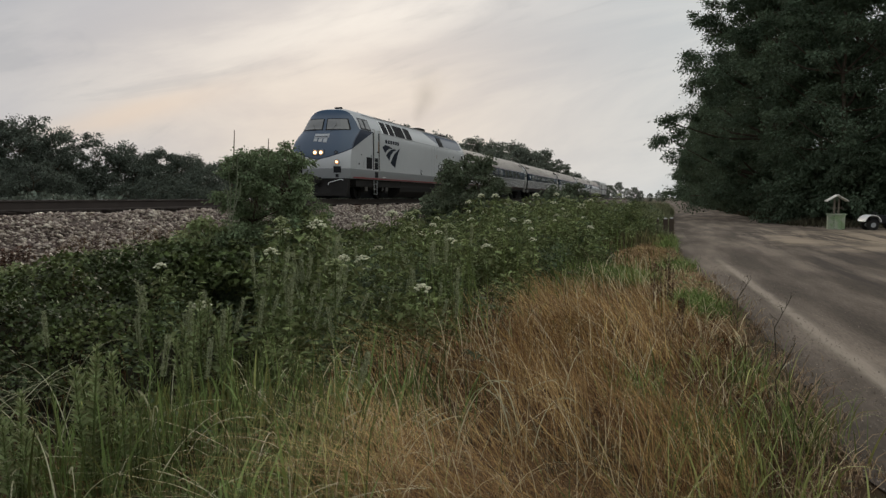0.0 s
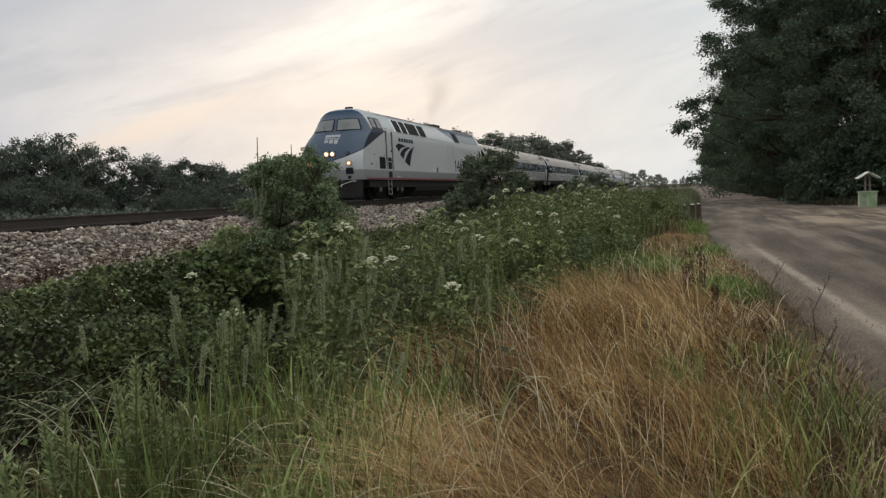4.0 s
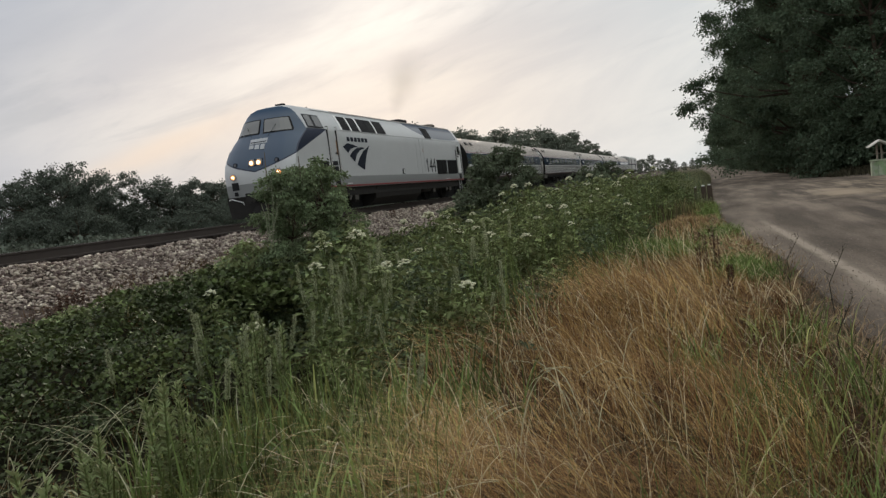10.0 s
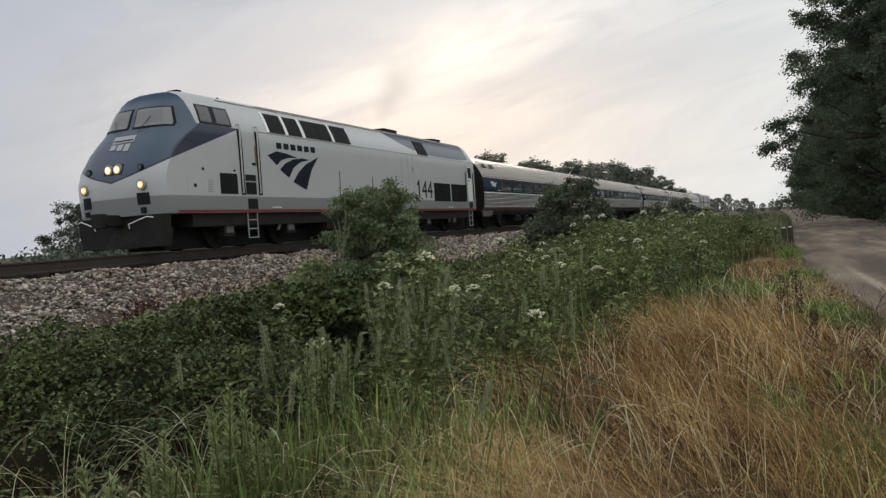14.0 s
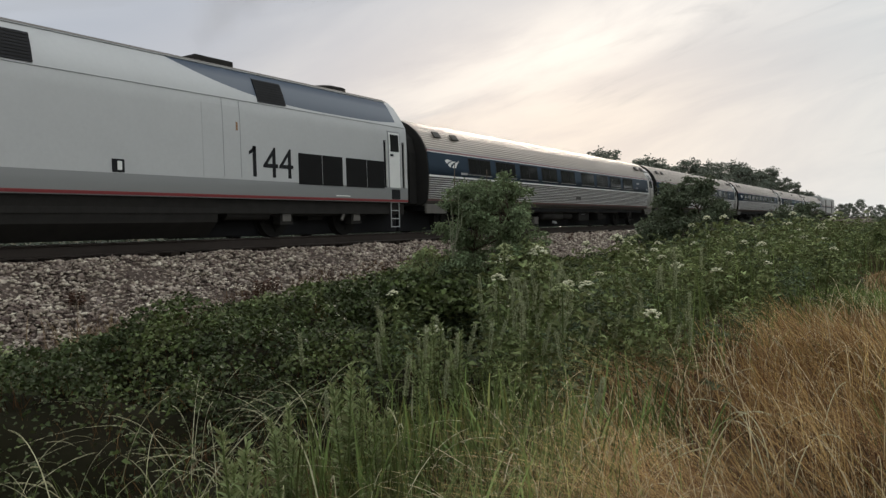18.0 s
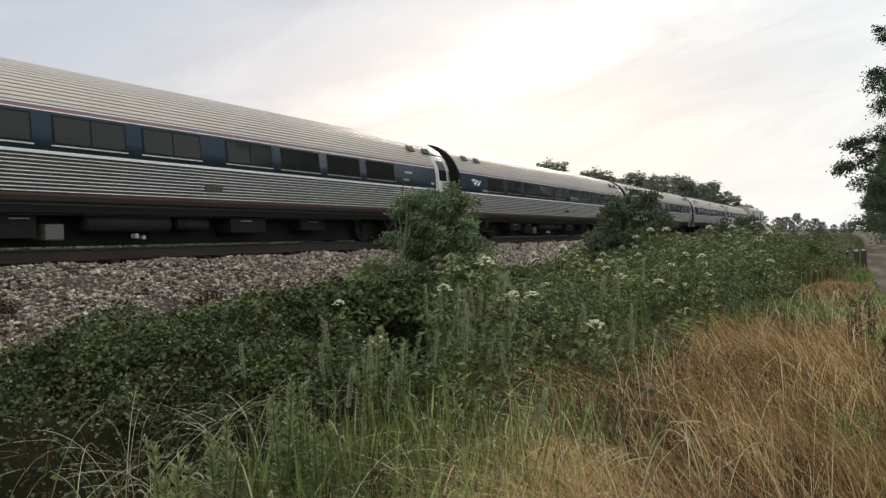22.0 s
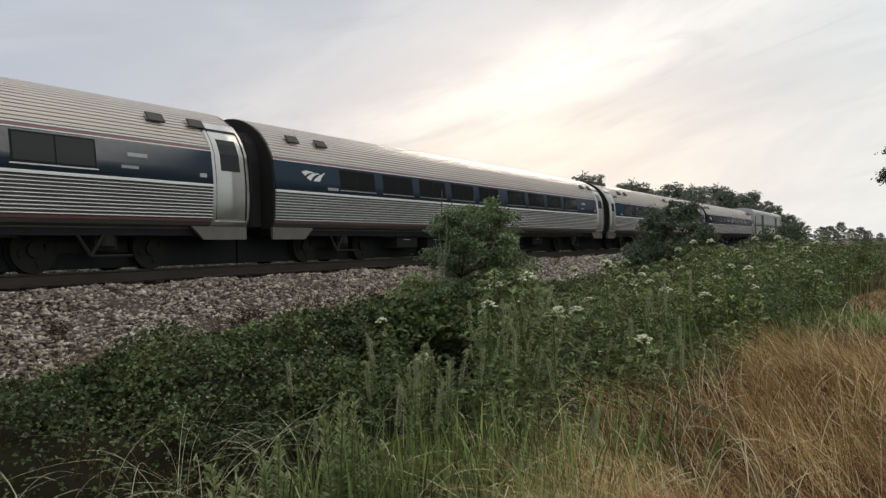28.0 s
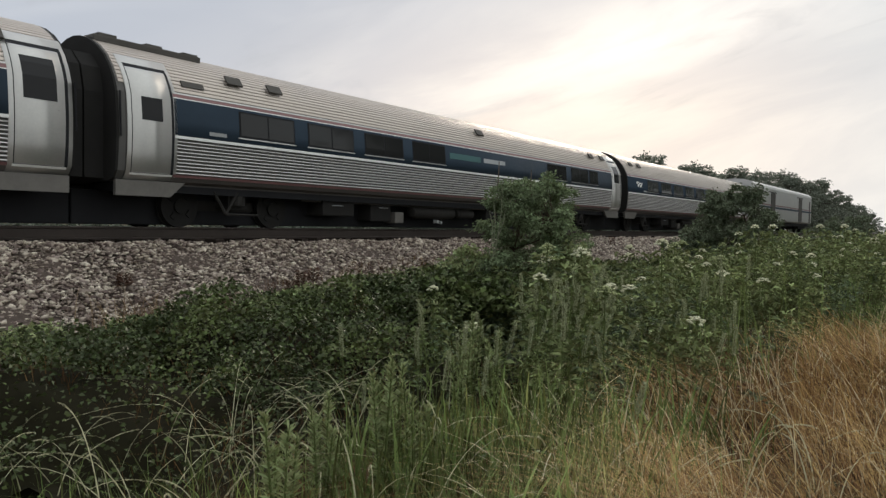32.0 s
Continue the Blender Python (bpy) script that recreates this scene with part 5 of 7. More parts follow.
def build_baggage():
    c = thing("baggage_car", (TRACK_X, 0, RAIL_Z), "smooth silver baggage car with a thin dark stripe", "baggage car")
    sec = [(0.0, 0.9), (1.42, 0.9), (1.55, 1.0), (1.56, 3.55), (1.50, 3.78), (1.2, 3.98), (0.7, 4.12), (0.0, 4.18)]
    bm = bmesh.new()
    prism(bm, half(sec[1:]), 0.45, 25.6)
    part("shell", bm, "steel_smooth", c)
    for s in (-1, 1):
        bx = lambda a, b, z0, z1, o=0.02: boxes((s * 1.55, s * (1.56 + o), a, b, z0, z1))
        part("blue_stripe", bx(0.5, 25.5, 2.0, 2.16), "blue", c)
        part("red_stripe", bx(0.5, 25.5, 2.22, 2.32), "pink", c)
        part("roof_edge", bx(0.45, 25.6, 3.56, 3.66), "white", c)
        for d0 in (6.2, 18.6):
            d = part("baggage_door", bx(d0, d0 + 1.6, 1.02, 3.3, 0.03), "grime", c, "dark sliding baggage door")
            part("door_rail", bx(d0 - 1.0, d0 + 2.0, 3.32, 3.37, 0.04), "dirt", d)
        part("end_door", bx(24.3, 25.0, 1.0, 3.2, 0.012), "grime", c)
        part("end_door", bx(1.0, 1.7, 1.0, 3.2, 0.012), "grime", c)
    for e, d in ((0.45, -1), (25.6, 1)):
        bm = bmesh.new()
        prism(bm, half([(0.62, 0.85), (1.12, 0.95), (1.12, 2.9), (0.7, 3.4), (0.0, 3.5)]), min(e, e + d * 0.4), max(e, e + d * 0.4))
        part("gangway_bellows", bm, "rubber", c)
    part("floor_pan", boxes((-1.3, 1.3, 0.6, 25.5, 0.6, 0.9)), "black", c)
    for y in (3.6, 22.4):
        part("truck_frame", boxes((-1.2, -1.0, y - 1.9, y + 1.9, 0.4, 0.7), (1.0, 1.2, y - 1.9, y + 1.9, 0.4, 0.7), (-1.1, 1.1, y - 0.3, y + 0.3, 0.42, 0.7)), "dirt", c)
        for dy in (-1.3, 1.3):
            wheelset(c, y + dy, 0.457)
    return c


VEHICLES = [(build_loco(), 0.0)]
first = build_coach("coach")
VEHICLES.append((first, 21.03))
cafe = build_coach("cafe")


def register_wheels(ob):
    for o in ob.children:
        if o.name.startswith("wheelset"):
            WHEELS.append((o, o.matrix_basis.translation.y, o.matrix_basis.translation.z))


for k in (1, 2):
    o = copy_thing(first, pose(TRACK_X, 0, RAIL_Z))
    register_wheels(o)
    VEHICLES.append((o, 21.03 + 26.01 * k))
VEHICLES.append((cafe, 21.03 + 26.01 * 3))
o = copy_thing(first, pose(TRACK_X, 0, RAIL_Z))
register_wheels(o)
VEHICLES.append((o, 21.03 + 26.01 * 4))
VEHICLES.append((build_baggage(), 21.03 + 26.01 * 5))


def nose_at(t):
    return float(np.interp(t, [q[0] for q in TRAIN], [q[1] for q in TRAIN]))


def motions():
    for ob, back in VEHICLES:
        walk(ob, [(t, pose(TRACK_X, y + back, RAIL_Z)) for t, y in TRAIN])
    # the wheels roll with the way that the train has made
    fine = np.linspace(0, 32, 961)
    way = np.array([TRAIN[0][1] - nose_at(t) for t in fine])
    for w, y, r in WHEELS:
        rows, last = [(0.0, pose(0, y, r))], 0.0
        for i in range(1, len(fine) - 1):
            if way[i + 1] - last > 1.45 * r:
                rows.append((float(fine[i]), pose(0, y, r, math.degrees(way[i] / r))))
                last = way[i]
        rows.append((32.0, pose(0, y, r, math.degrees(way[-1] / r))))
        walk(w, rows)


# ---- plants ----
def scatter(n, x0, x1, y0, y1, power=1.0):
    x = RNG.uniform(x0, x1, n)
    y = y0 + (y1 - y0) * RNG.uniform(0, 1, n) ** power
    return x, y


def lean_of(n, amount, bias=(0.0, 0.0)):
    a = RNG.uniform(0, 2 * math.pi, n)
    return np.stack([np.cos(a), np.sin(a)], 1) * (amount * RNG.uniform(0.2, 1.0, n))[:, None] + np.asarray(bias)


def patchy(x, y, scale, seed):
    return np.array([noise.noise((a * scale, b * scale, seed)) for a, b in zip(x, y)])


def stuff(name, me, label, category):
    return tagged(new(name, me), label, category, kind="stuff")


def dry_edge(y):
    """The line between the dry stand, to the right, and the green weeds."""
    return np.interp(y, [0, 3, 3.8, 4.8, 6, 8, 10, 14, 17, 20, 23, 26, 28.5, 60], [-0.6, -1.35, -1.8, -1.85, -1.75, -1.6, -1.5, -1.15, -0.95, -1.0, -0.75, -0.25, 0.15, 0.4])


def build_dry_grass():
    x, y = scatter(48000, -3.4, 1.3, 1.2, 30, 1.8)
    keep = (x < 0.85 + 0.25 * patchy(x, y, 0.8, 66)) & (y < 9.5 + RNG.normal(scale=1.0, size=len(x)))
    x, y = x[keep], y[keep]
    me = blade_mesh("dry_thatch", np.stack([x, y, ground_z(x) - 0.02], 1), RNG.uniform(0.12, 0.50, len(x)), lean_of(len(x), 1.5, (-0.2, 0)), "thatch", 0.0075 * np.clip(y / 6, 0.6, 2.5), 3, 0.9)
    stuff("dry_thatch", me, "matted red-brown dead grass on the verge", "grass")
    x, y = scatter(78000, -4.0, 1.25, 1.3, 24, 1.55)
    clump = patchy(x, y, 1.1, 4) + 0.8 * patchy(x, y, 2.7, 6)
    keep = (x > dry_edge(y) + 0.5 * patchy(x, y, 0.5, 2) + RNG.normal(scale=0.25, size=len(x))) & (x < 0.75 + 0.3 * patchy(x, y, 0.6, 8)) & (clump > RNG.uniform(-0.55, 0.35, len(x))) & ((y < 11) | (RNG.uniform(size=len(x)) < 0.3))
    x, y = x[keep], y[keep]
    h = RNG.uniform(0.30, 0.88, len(x)) * (1 - 0.5 * np.clip((x + 0.1) / 0.9, 0, 1)) * np.clip(1.05 - 0.10 * np.maximum(y - 8, 0), 0.3, 1) * (0.65 + 0.6 * np.clip(patchy(x, y, 0.8, 21) + 0.5, 0, 1))
    wind = np.stack([-0.75 + 1.1 * patchy(x, y, 0.8, 31), -0.1 + 1.1 * patchy(x, y, 0.8, 37)], 1)
    me = blade_mesh("dry_grass", np.stack([x, y, ground_z(x) - 0.02], 1), h, lean_of(len(x), 0.65) + wind, "straw", RNG.uniform(0.0022, 0.0056, len(x)) * np.clip(y / 5, 0.65, 2.2), 6, RNG.uniform(0.15, 1.1, len(x)))
    stuff("dry_grass", me, "stand of tawny dry grass leaning on the verge", "grass")
    # the verge goes on behind with short trodden grass
    x, y = RNG.uniform(-4.5, 1.1, 16000), RNG.uniform(-9, 1.9, 16000)
    keep = patchy(x, y, 0.7, 141) > RNG.uniform(-0.5, 0.3, len(x))
    x, y = x[keep], y[keep]
    me = blade_mesh("trodden_grass", np.stack([x, y, ground_z(x) - 0.01], 1), RNG.uniform(0.06, 0.22, len(x)), lean_of(len(x), 1.2), "thatch", 0.007, 3, 0.8)
    stuff("trodden_grass", me, "short trodden dead grass on the verge", "grass")
    # green blades that come up through the dead stand, and low weeds along the road
    x, y = scatter(3600, -3.0, 1.0, 1.0, 20, 1.4)
    keep = (x > dry_edge(y)) & (patchy(x, y, 0.9, 61) > RNG.uniform(-0.1, 0.5, len(x)))
    x, y = x[keep], y[keep]
    me = blade_mesh("green_blades", np.stack([x, y, ground_z(x) - 0.02], 1), RNG.uniform(0.2, 0.6, len(x)), lean_of(len(x), 0.6, (-0.2, 0)), "grass", RNG.uniform(0.005, 0.012, len(x)) * np.clip(y / 6, 0.7, 2.0), 5, 0.6)
    stuff("green_blades", me, "thin green grass coming up among dead grass", "grass")
    x, y = scatter(5200, 0.30, 1.40, 2.0, 30, 1.3)
    keep = x < 1.02 - 0.055 * np.clip(y - 12, 0, 9) + 0.28 * patchy(x, y, 0.9, 63) + 0.12 * patchy(x, y, 3.1, 64)
    x, y = x[keep], y[keep]
    me = blade_mesh("roadside_stubble", np.stack([x, y, ground_z(x) - 0.02], 1), RNG.uniform(0.08, 0.34, len(x)), lean_of(len(x), 0.9), "dead_tuft", 0.007 * np.clip(y / 6, 0.8, 2.2), 3, 0.6)
    stuff("roadside_stubble", me, "short faded stubble along the gravel edge", "grass")
    at = np.stack([x, y, ground_z(x) + RNG.uniform(0.02, 0.26, len(x)) * np.clip(1.5 - x, 0.2, 1)], 1)[::5]
    L = RNG.uniform(0.03, 0.06, len(at)) * np.clip(at[:, 1] / 7, 0.8, 2)
    stuff("roadside_weeds", leaf_mesh("roadside_weeds", at, RNG.normal(size=(len(at), 3)) + (0, 0, 0.4), L, L * 0.4, "weed"), "low leafy weeds along the gravel edge", "weeds")
    # fresh tufts beside the gravel, and thin grass coloured dark for the tree shade
    spot = np.array([(0.50, 10.9), (0.62, 10.4), (-0.45, 13.8), (-0.7, 14.2), (-1.2, 14.9), (0.42, 16.5), (0.35, 23.5), (0.5, 26.0), (0.2, 27.5)])
    k = RNG.integers(0, len(spot), 8000)
    p = spot[k] + RNG.normal(size=(8000, 2)) * np.where(spot[k][:, :1] > 0.3, (0.17, 0.40), (0.30, 0.42))
    p = p[p[:, 0] < 1.16 - 0.055 * np.clip(p[:, 1] - 12, 0, 9)]
    me = blade_mesh("fresh_grass_tufts", np.concatenate([p, np.full((len(p), 1), -0.02)], 1), RNG.uniform(0.18, 0.52, len(p)), lean_of(len(p), 0.7), "fresh", RNG.uniform(0.006, 0.012, len(p)) * np.clip(p[:, 1] / 8, 0.8, 1.8), 4, RNG.uniform(0.5, 1.2, len(p)))
    stuff("fresh_grass_tufts", me, "fresh green grass tufts along the gravel edge", "grass")
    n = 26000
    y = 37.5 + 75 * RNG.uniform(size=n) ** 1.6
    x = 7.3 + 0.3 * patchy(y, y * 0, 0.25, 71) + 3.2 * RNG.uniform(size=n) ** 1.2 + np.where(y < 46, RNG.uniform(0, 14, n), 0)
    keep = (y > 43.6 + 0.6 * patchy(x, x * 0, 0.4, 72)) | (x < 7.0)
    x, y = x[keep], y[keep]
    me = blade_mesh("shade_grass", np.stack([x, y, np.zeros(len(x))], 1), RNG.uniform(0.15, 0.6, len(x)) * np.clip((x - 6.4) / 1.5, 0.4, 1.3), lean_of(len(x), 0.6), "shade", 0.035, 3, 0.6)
    stuff("shade_grass", me, "rough dead grass under the roadside trees, shade put into its colour", "grass")
    # ragged dry fringe that spills over the edge of the gravel
    n = 5600
    y = 2.0 + 14 * RNG.uniform(size=n) ** 2.0
    x = 1.05 - 0.055 * np.clip(y - 12, 0, 9) + 0.14 * patchy(y, y * 0, 1.4, 91) + RNG.normal(scale=0.17, size=n)
    keep = patchy(x, y, 2.2, 92) > RNG.uniform(-0.5, 0.4, n)
    x, y = x[keep], y[keep]
    me = blade_mesh("gravel_fringe", np.stack([x, y, np.zeros(len(x))], 1), RNG.uniform(0.06, 0.26, len(x)), lean_of(len(x), 1.1), "dead_tuft", RNG.uniform(0.005, 0.011, len(x)), 3, 0.8)
    stuff("gravel_fringe", me, "dry wispy grass spilling over the gravel edge", "grass")
    # a low tawny patch farther along, before the weeds close in on the road
    n = 30000
    x, y = RNG.uniform(-1.9, 0.95, n), 8.5 + 19.5 * RNG.uniform(size=n) ** 1.3
    keep = (x > dry_edge(y) + 0.3 * patchy(x, y, 0.7, 95)) & (x < 0.98 - 0.055 * np.clip(y - 12, 0, 9) + 0.12 * patchy(x, y, 1.5, 97)) & (patchy(x, y, 0.6, 96) > -0.35)
    x, y = x[keep], y[keep]
    me = blade_mesh("low_dry_patch", np.stack([x, y, ground_z(x)], 1), RNG.uniform(0.08, 0.26, len(x)), lean_of(len(x), 1.0), "tan", 0.0012 * np.clip(y, 7, 17), 3, 0.7)
    stuff("low_dry_patch", me, "low tawny dry grass on the verge", "grass")
    # bleached stalks that stand out over the rest
    x, y = scatter(2700, -3.9, 1.0, 1.5, 16, 1.5)
    keep = x > dry_edge(y) - 0.05 + RNG.normal(scale=0.3, size=len(x))
    x, y = x[keep], y[keep]
    me = blade_mesh("bleached_stalks", np.stack([x, y, ground_z(x) - 0.02], 1), RNG.uniform(0.45, 0.92, len(x)) * np.clip(1 - 0.35 * (x + 0.3), 0.5, 1), lean_of(len(x), 1.0, (-0.25, 0)), "pale_straw", RNG.uniform(0.0022, 0.006, len(x)) * np.clip(y / 5, 0.7, 1.8), 8, RNG.uniform(0.4, 1.4, len(x)))
    stuff("bleached_stalks", me, "bleached bent grass stalks", "grass")
    n = 130
    y = RNG.uniform(2.2, 6.5, n)
    x = dry_edge(y) + 0.1 + RNG.normal(scale=0.33, size=n)
    me = blade_mesh("arching_straw", np.stack([x, y, ground_z(x) - 0.02], 1), RNG.uniform(0.55, 1.0, n), lean_of(n, 0.9, (-0.15, -0.1)), "pale_straw", RNG.uniform(0.003, 0.007, n), 9, RNG.uniform(0.5, 1.5, n))
    stuff("arching_straw", me, "pale straw arching over the edge of the green weeds", "grass")


def build_green_grass():
    x, y = scatter(30000, -5.2, -0.6, 0.8, 26, 1.5)
    keep = (RNG.uniform(size=len(x)) < np.where(y < 4.4, 0.40, 0.10)) & (x > -3.5 - 0.9 * np.clip(2.9 - y, 0, 2)) & (x < dry_edge(y) + 0.5 * patchy(x, y, 0.45, 2) + RNG.normal(scale=0.35, size=len(x))) & (patchy(x, y, 1.3, 14) > RNG.uniform(-0.15, 0.3, len(x))) & (~hollow(x, y) | (RNG.uniform(size=len(x)) < 0.08))
    x, y = x[keep], y[keep]
    far = np.clip(-x - 3.2, 0, 1.5)
    h = RNG.uniform(0.35, 0.85, len(x)) + 0.28 * far
    me = blade_mesh("tall_green_grass", np.stack([x, y, ground_z(x) - 0.02], 1), h, lean_of(len(x), 0.5), "grass", RNG.uniform(0.006, 0.014, len(x)) * np.clip(y / 6, 0.7, 2.0), 6, RNG.uniform(0.1, 0.9, len(x)))
    stuff("tall_green_grass", me, "rank green grass at the edge of the ditch", "grass")
    xs, ys = [], []
    for cx, cy, r, n in ((-1.2, 14.8, 0.6, 500), (-0.9, 13.2, 0.5, 350), (-1.6, 11.5, 0.5, 250), (0.30, 4.6, 0.3, 160), (0.75, 6.5, 0.2, 90), (-0.1, 5.6, 0.25, 140), (-1.35, 2.15, 0.35, 330), (-1.9, 2.6, 0.35, 330), (-1.7, 3.3, 0.35, 260), (0.45, 2.9, 0.3, 260), (-2.6, 3.2, 0.4, 300), (-0.2, 2.7, 0.3, 120), (0.9, 5.0, 0.3, 90), (-2.9, 4.2, 0.4, 300)):
        xs.append(cx + RNG.normal(scale=r * 0.5, size=n))
        ys.append(cy + RNG.normal(scale=r * 0.7, size=n))
    x, y = np.concatenate(xs), np.concatenate(ys)
    me = blade_mesh("green_tufts", np.stack([x, y, ground_z(x) - 0.02], 1), RNG.uniform(0.2, 0.62, len(x)) * np.clip(1.15 - 0.03 * y, 0.4, 1), lean_of(len(x), 0.6), "grass", RNG.uniform(0.006, 0.016, len(x)) * np.clip(y / 6, 0.8, 2.2), 6, RNG.uniform(0.2, 1.0, len(x)))
    stuff("green_tufts", me, "fresh green grass tufts among dry grass", "grass")
    xs, ys = [], []
    for cx, cy, r, n in ((-2.0, 4.2, 0.35, 150), (-2.3, 3.7, 0.35, 150), (-1.75, 3.6, 0.25, 90), (-2.5, 3.0, 0.3, 110), (-1.6, 4.6, 0.3, 90), (-2.7, 4.6, 0.4, 120), (-1.5, 2.6, 0.3, 80), (-3.1, 3.6, 0.35, 110), (-3.0, 5.4, 0.4, 100)):
        xs.append(cx + RNG.normal(scale=r * 0.6, size=n))
        ys.append(cy + RNG.normal(scale=r * 0.6, size=n))
    x, y = np.concatenate(xs), np.concatenate(ys)
    me = blade_mesh("broad_grass", np.stack([x, y, ground_z(x) - 0.02], 1), RNG.uniform(0.4, 0.85, len(x)), lean_of(len(x), 0.45), "grass", RNG.uniform(0.012, 0.024, len(x)), 7, RNG.uniform(0.1, 1.0, len(x)))
    stuff("broad_grass", me, "bright green broad-bladed grass clumps", "grass")
    n = 1700
    b, d = np.radians(RNG.uniform(16, 58, n)), RNG.uniform(2.1, 3.7, n)
    x, y = -d * np.sin(b), d * np.cos(b)
    keep = (x < dry_edge(y) + RNG.normal(scale=0.2, size=n)) & (patchy(x, y, 1.9, 121) > RNG.uniform(-0.3, 0.3, n))
    x, y = x[keep], y[keep]
    me = blade_mesh("near_rank_grass", np.stack([x, y, ground_z(x) - 0.02], 1), RNG.uniform(0.3, 0.72, len(x)), lean_of(len(x), 0.8), "grass", RNG.uniform(0.004, 0.012, len(x)), 8, RNG.uniform(0.3, 1.3, len(x)))
    stuff("near_rank_grass", me, "tangled green grass bending over the ditch edge", "grass")
    xs, ys = [], []
    for cx, cy, r, n in ((-1.62, 3.1, 0.16, 70), (-1.55, 3.6, 0.2, 70), (-2.2, 3.0, 0.2, 60), (0.6, 3.95, 0.2, 70), (0.38, 4.5, 0.2, 60), (0.85, 5.2, 0.18, 50), (-1.1, 2.8, 0.2, 50), (0.1, 3.4, 0.15, 40), (0.5, 6.4, 0.2, 50)):
        xs.append(cx + RNG.normal(scale=r, size=n))
        ys.append(cy + RNG.normal(scale=r, size=n))
    x, y = np.concatenate(xs), np.concatenate(ys)
    me = blade_mesh("yellow_green_grass", np.stack([x, y, ground_z(x) - 0.02], 1), RNG.uniform(0.3, 0.68, len(x)), lean_of(len(x), 0.7), "lime", RNG.uniform(0.006, 0.015, len(x)), 8, RNG.uniform(0.3, 1.2, len(x)))
    stuff("yellow_green_grass", me, "yellow-green grass tufts among dry grass", "grass")
    xs, ys = [], []
    for cx, cy, n in ((-2.72, 3.85, 46), (-2.5, 4.1, 24), (-2.95, 3.7, 20), (-2.25, 3.75, 16), (-1.95, 4.0, 14), (-3.3, 4.3, 14)):
        xs.append(cx + RNG.normal(scale=0.13, size=n))
        ys.append(cy + RNG.normal(scale=0.13, size=n))
    x, y = np.concatenate(xs), np.concatenate(ys)
    me = blade_mesh("reed_grass", np.stack([x, y, ground_z(x) - 0.02], 1), RNG.uniform(0.35, 0.72, len(x)), lean_of(len(x), 0.32), "lime", RNG.uniform(0.018, 0.040, len(x)), 8, RNG.uniform(0.0, 0.7, len(x)))
    stuff("reed_grass", me, "clump of broad upright bright green grass blades", "grass")
    x, y = scatter(16000, -6.5, 1.5, 20, 110, 1.5)
    keep = (x < 0.65) & (x ** 2 / 1.6 + (y - 20.8) ** 2 / 9 > 1)
    x, y = x[keep], y[keep]
    me = blade_mesh("far_grass", np.stack([x, y, ground_z(x)], 1), RNG.uniform(0.3, 0.8, len(x)) * np.clip((1.6 - x) / 2, 0.3, 1), lean_of(len(x), 0.5), "verge", 0.030, 3, 0.5)
    stuff("far_grass", me, "rough green verge grass farther along", "grass")
    # a taller pale stand that closes in on the road behind the low patch
    x, y = scatter(21000, -6.0, 2.0, 28.5, 95, 1.5)
    keep = (x < 0.58 + 0.022 * np.maximum(y - 30, 0) + 0.2 * patchy(y, y * 0, 0.5, 111)) & (patchy(x, y, 0.55, 112) > RNG.uniform(-0.45, 0.25, len(x)))
    x, y = x[keep], y[keep]
    h = RNG.uniform(0.8, 1.42, len(x)) * (1 + 0.35 * patchy(x, y, 0.35, 113)) * np.clip((0.80 + 0.022 * np.maximum(y - 30, 0) - x) / 0.9, 0.35, 1)
    me = blade_mesh("tall_verge_grass", np.stack([x, y, ground_z(x)], 1), h, lean_of(len(x), 0.35), "pale_green", RNG.uniform(0.012, 0.026, len(x)) * np.clip(y / 32, 1, 2), 4, RNG.uniform(0.1, 0.6, len(x)))
    stuff("tall_verge_grass", me, "tall pale green grass closing in on the road", "grass")
    # rank grass down the near slope of the ditch
    n = 520
    b, d = np.radians(RNG.uniform(43, 74, n)), RNG.uniform(4.0, 5.0, n)
    x, y = -d * np.sin(b), d * np.cos(b)
    keep = patchy(x, y, 1.6, 101) > RNG.uniform(-0.35, 0.25, n)
    x, y = x[keep], y[keep]
    me = blade_mesh("slope_grass", np.stack([x, y, ground_z(x) - 0.02], 1), RNG.uniform(0.45, 0.85, len(x)), lean_of(len(x), 0.8, (0.1, -0.1)), "grass", RNG.uniform(0.005, 0.013, len(x)), 7, RNG.uniform(0.2, 1.2, len(x)))
    stuff("slope_grass", me, "rank green grass on the near slope of the ditch", "grass")
    # nodding stalks with thin seed heads in the foreground
    x, y = scatter(165, -6.0, -0.6, 1.6, 5.2, 1.1)
    n = len(x)
    h = RNG.uniform(0.55, 1.0, n) + 0.25 * np.clip(-x - 3, 0, 2)
    root, lean, nod = np.stack([x, y, ground_z(x)], 1), lean_of(n, 0.9, (0.1, 0)), RNG.uniform(0.5, 1.4, n)
    me = blade_mesh("nodding_seed_grass", root, h, lean, "seed_stalk", RNG.uniform(0.006, 0.011, n), 12, nod)
    stuff("nodding_seed_grass", me, "pale arching grass stalks with nodding tips", "grass")
    k = 34
    s = np.tile(np.linspace(0.72, 1.0, k), n)[:, None]
    hh, nn = np.repeat(h, k)[:, None], np.repeat(nod, k)[:, None]
    p = np.repeat(root, k, 0) + np.concatenate([np.repeat(lean, k, 0) * hh * (0.35 * s + nn * s * s * 0.9), hh * (s - nn * 0.45 * s ** 3)], 1)
